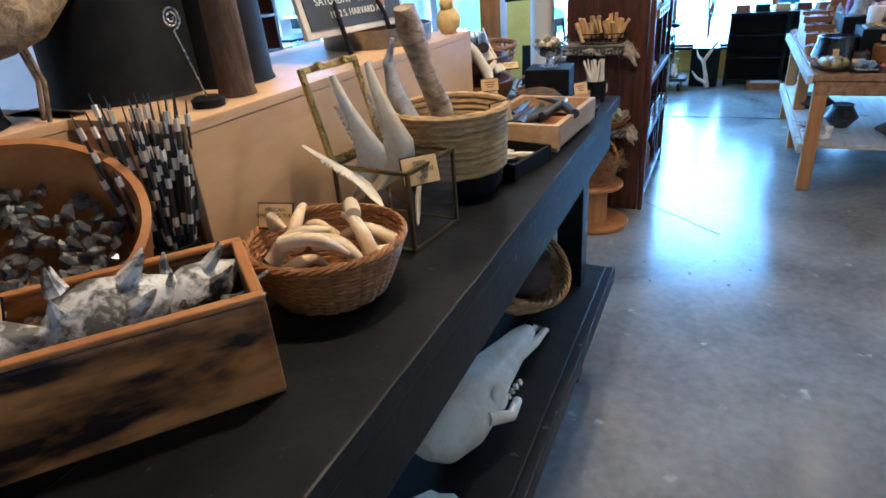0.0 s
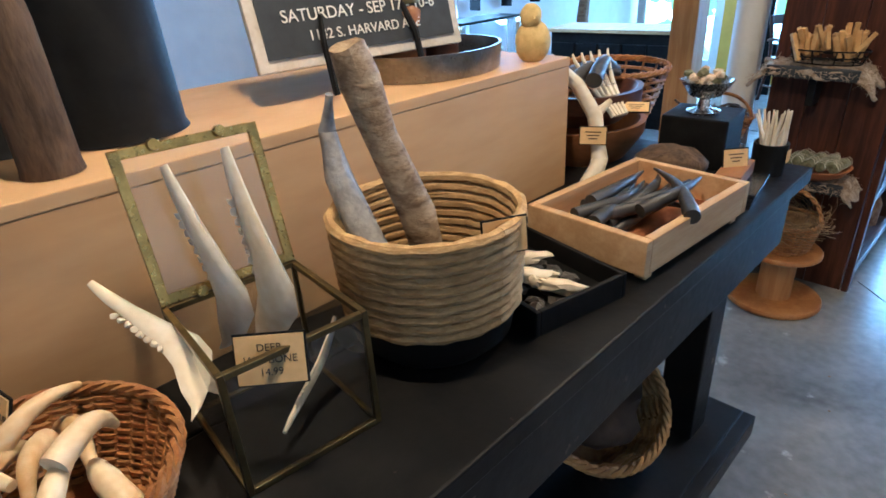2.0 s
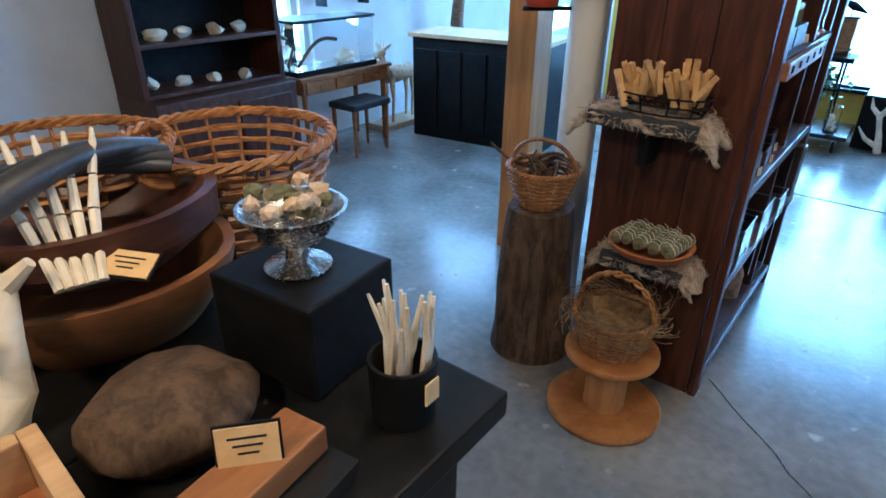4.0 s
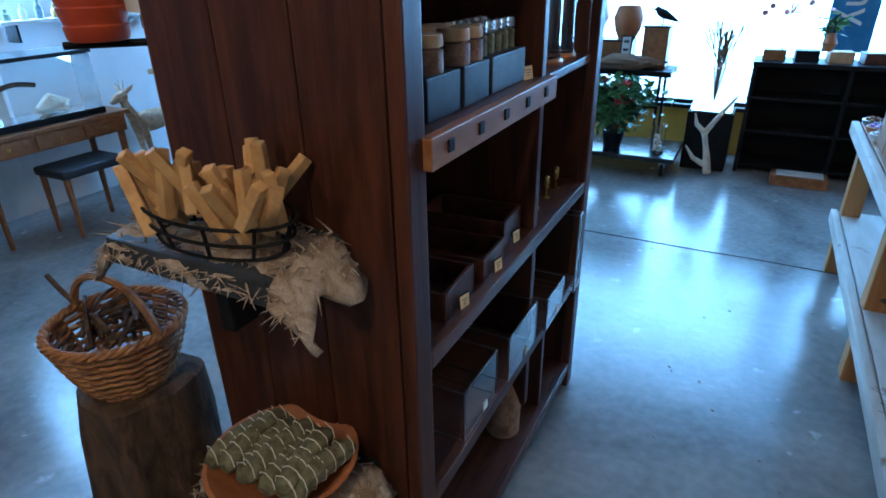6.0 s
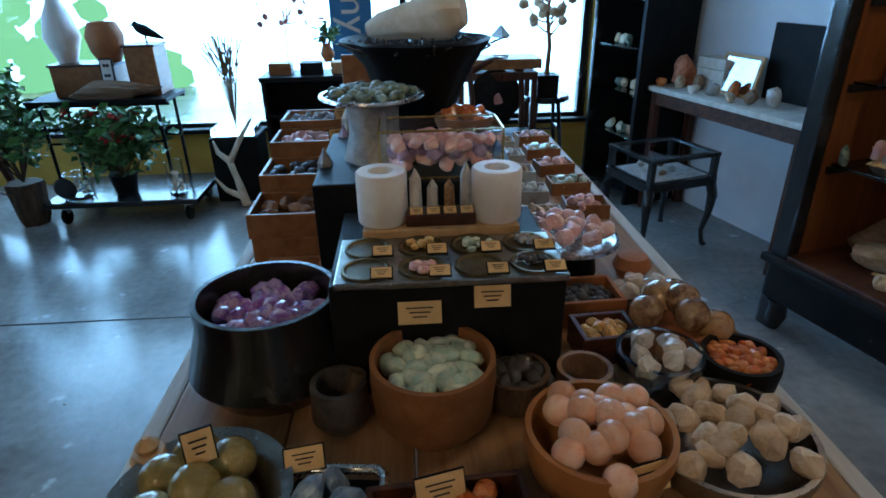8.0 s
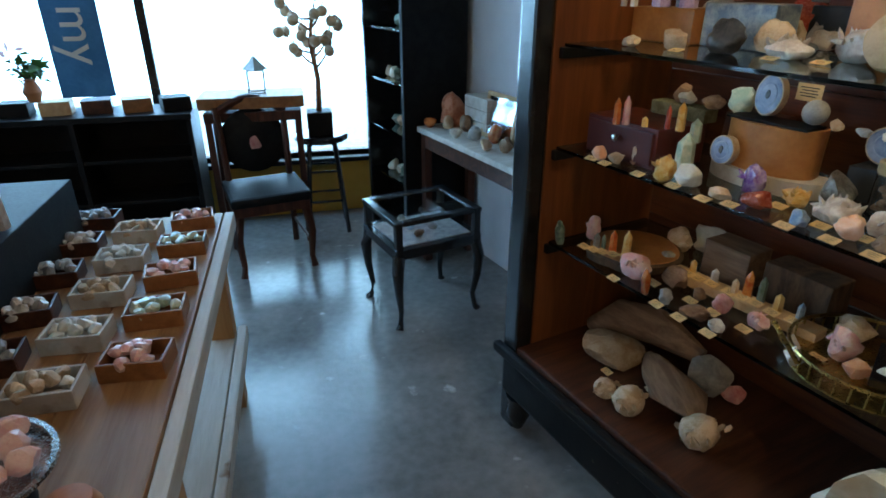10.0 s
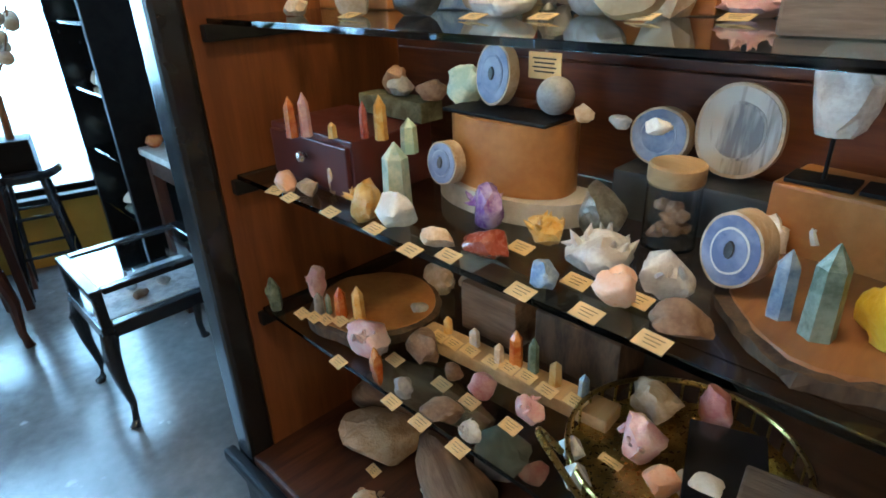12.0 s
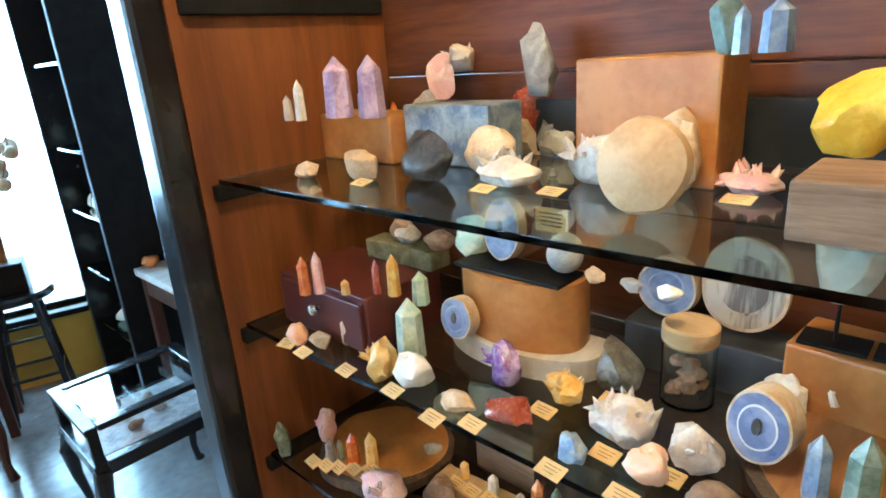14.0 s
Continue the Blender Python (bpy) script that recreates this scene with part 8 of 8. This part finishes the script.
for x, y, w, d, h in ((-0.18, 4.20, 0.22, 0.18, 0.13), (-0.16, 4.44, 0.20, 0.20, 0.13), (-0.14, 4.68, 0.18, 0.16, 0.10), (-0.14, 4.86, 0.20, 0.04, 0.26)):
    t = thing("glass_terrarium", "metal-edged rectangular glass display case", "glass case", x, y, 0.4515, group="glass cases")
    frame_edges(t, w, d, h, 0.004, PEWTER)
    for sx, sy, px, py in ((w - 0.006, 0.002, 0, -d / 2 + 0.002), (w - 0.006, 0.002, 0, d / 2 - 0.002), (0.002, d - 0.008, w / 2 - 0.002, 0)):
        g = part("glass_pane", bx(sx, sy, h - 0.008, px, py, h / 2, 0), GLASS, t)
        g.visible_shadow = False
    part("tag", bx(0.002, 0.022, 0.022, w / 2 + 0.001, 0.02, 0.02, 0), WHITEP, t)
solo("amber_bottle", lathe(bmesh.new(), [(0.05, 0), (0.052, 0.12), (0.03, 0.17), (0.016, 0.19), (0.016, 0.22)], 26), BROWNST, "dark amber glass bottle on the bottom shelf", "bottle", -0.15, 4.55, 0.1015)

# ---- small things by the window and on the desk ----
for i in range(6):
    solo("window_box", bx(0.14, 0.12, 0.07, 0, 0, 0.035, 0.004), (MIDWOOD, BLACKM, PALEWOOD, DARKWOODY)[i % 4], "small wooden box on the low black bookcase", "box", 0.42 + 0.19 * i, 7.98, 0.7705, 4 * i, smooth=False, group="boxes on the bookcase")
foliage("bookcase_plant", "small spiky dark plant in a clay vase", 0.72, 7.98, 0.92, 0.08, 0.14, 60, 0.06, 10, 31)
solo("clay_vase", lathe(bmesh.new(), [(0.025, 0), (0.045, 0.05), (0.025, 0.1), (0.03, 0.11)], 20), TERRA, "small clay vase on the bookcase", "vase", 0.72, 7.95, 0.841)
sh_ = bmesh.new()
rn = random.Random(44)
for i in range(40):
    tube(sh_, [(0, 0, 0), (rn.gauss(0, 0.02), rn.gauss(0, 0.02), 0.25), (rn.gauss(0, 0.07), rn.gauss(0, 0.05), rn.uniform(0.4, 0.55))], [0.002, 0.002, 0.005], 4)
solo("dried_reeds", sh_, STRAW, "bundle of tall dried reeds by the window", "dried reeds", 0.10, 7.92, 0.471)
lun = bmesh.new()
rn = random.Random(45)
tube(lun, [(0, 0, 0), (0.01, 0, 0.3)], 0.004, 5)
for i in range(22):
    q = Vector((rn.gauss(0, 0.10), rn.gauss(0, 0.03), 0.34 + rn.gauss(0, 0.09)))
    tube(lun, [(0.01, 0, 0.22), q], 0.002, 4)
    lathe(lun, [(0.016, -0.001), (0.02, 0), (0.016, 0.001)], 10, Matrix.Translation(q) @ Euler((rn.uniform(0, 3), rn.uniform(0, 3), 0)).to_matrix().to_4x4())
solo("honesty_seedpods", lun, ROSEDK, "dried branch of round papery seed pods", "seed pods", 0.46, 8.02, 0.841)
for i in range(9):
    a = -1.27 + 0.085 * i
    x, y = cabxy(a, 0.37 + 0.05 * (i % 3))
    solo("desk_stone", rock(bmesh.new(), 0.07, 0.06, 0.05 + 0.02 * (i % 3), 900 + i, 2), (CARNEL, TAN, BROWNST, QUARTZ, GREYST)[i % 5], "rough reddish stone on the side desk", "mineral", x, y, 0.7305, i * 40, group="desk stones")
solo("red_salt_rock", rock(bmesh.new(), 0.14, 0.12, 0.17, 955, 3, 0.4), stone("red_salt", (0.42, 0.13, 0.06), (0.55, 0.24, 0.14), 0.5), "large rough orange-red salt rock on the side desk", "mineral", *cabxy(-1.22, 0.48), 0.7305)
lbx = thing("white_drawer_set", "small white stacked drawer set on the side desk", "drawer set", *cabxy(-1.06, 0.56), 0.7305, -74.5)
for i in range(3):
    part("drawer", bx(0.20, 0.12, 0.055, 0, 0, 0.0275 + 0.057 * i, 0.003), WHITEWASH, lbx)
cbox("leaning_board", "tall black leaning panel behind the desk", "panel", -0.62, 0.61, 0.7305, 0.34, 0.02, 0.36, BLACKM)
for i in range(14):
    x, y = cabxy(-1.68 + 0.05 * (i % 5), 0.34 + 0.04 * (i % 2))
    solo("shelf_specimen", rock(bmesh.new(), 0.06, 0.05, 0.06, 980 + i, 2, 0.5), (BONE, TAN, GREENST)[i % 3], "small pale specimen on the black shelf unit", "specimen", x, y, (0.4065, 0.6665, 0.9265, 1.1865)[i % 4], i * 33, group="shelf unit specimens")
for i in range(5):
    solo("vitrine_stone", rock(bmesh.new(), 0.05, 0.04, 0.03, 1100 + i, 2), (GREYST, BROWNST, BLUEST)[i % 3], "dark stone lying in the vitrine", "mineral", *cabxy(-0.96 + 0.045 * i, 0.05 + 0.09 * (i % 2)), 0.386, i * 50, group="vitrine stones")
lnt = thing("metal_lantern", "small metal house lantern on the tall stand", "lantern", 1.80, 7.95, 0.8455)
frame_edges(lnt, 0.09, 0.09, 0.12, 0.006, PEWTER)
part("roof", lathe(bmesh.new(), [(0.07, 0.12), (0.03, 0.16), (0.006, 0.19)], 4), PEWTER, lnt)
bqt = foliage("chair_bouquet", "pale dried bouquet lying on the old armchair", -1.42, 7.55, 0.426, 0.13, 0.16, 160, 0.03, 14, 33, STRAW, TAN)
bsx = thing("low_crate", "flat pale wooden crate with paper on the floor", "crate", 0.72, 7.72, 0)
part("tray", bx(0.34, 0.16, 0.07, 0, 0, 0.035, 0.004), MIDWOOD, bsx)
part("paper", bx(0.28, 0.12, 0.006, 0, 0, 0.073, 0.002), WHITEP, bsx)
solo("leaning_board", bx(0.34, 0.03, 0.5, 0, 0, 0.25, 0.004), BLACKM, "black board leaning on the yellow wall", "board", -1.85, 7.75, 0, 8, -8, smooth=False)
part("banner", bx(0.28, 0.006, 1.76, 0.6, -0.05, 1.67, 0), mat("blue_cloth", (0.06, 0.22, 0.45), (0.04, 0.17, 0.36), 0.7, 0, 8, 0.1), win, "blue shop banner")
crow = bmesh.new()
lathe(crow, [(0.004, -0.12), (0.02, -0.06), (0.032, 0.0), (0.026, 0.04), (0.01, 0.06)], 14, pose(0, 0, 0.07, 0, 65))
rock(crow, 0.038, 0.034, 0.036, 3, 2, 0.05, 0, m=pose(0.045, 0, 0.085))
tube(crow, [(0.06, 0, 0.10), (0.09, 0, 0.095)], [0.007, 0.001], 6)
tube(crow, [(0, 0, 0.06), (0, 0, 0)], 0.006, 5)
solo("black_bird_figure", crow, BLACKM, "black bird figure perched on the upright crate", "bird figure", -0.31, 7.84, 0.987, 180)
cu = bpy.data.curves.new("lettering", "FONT")
cu.body, cu.size, cu.extrude = "my", 0.26, 0.0006
cu.materials.append(WHITEP)
bt_ = new("lettering", cu)
bt_.parent, bt_.matrix_basis = win, pose(0.54, -0.056, 1.28, 90) @ pose(0, 0, 0, 0, 0, -90)
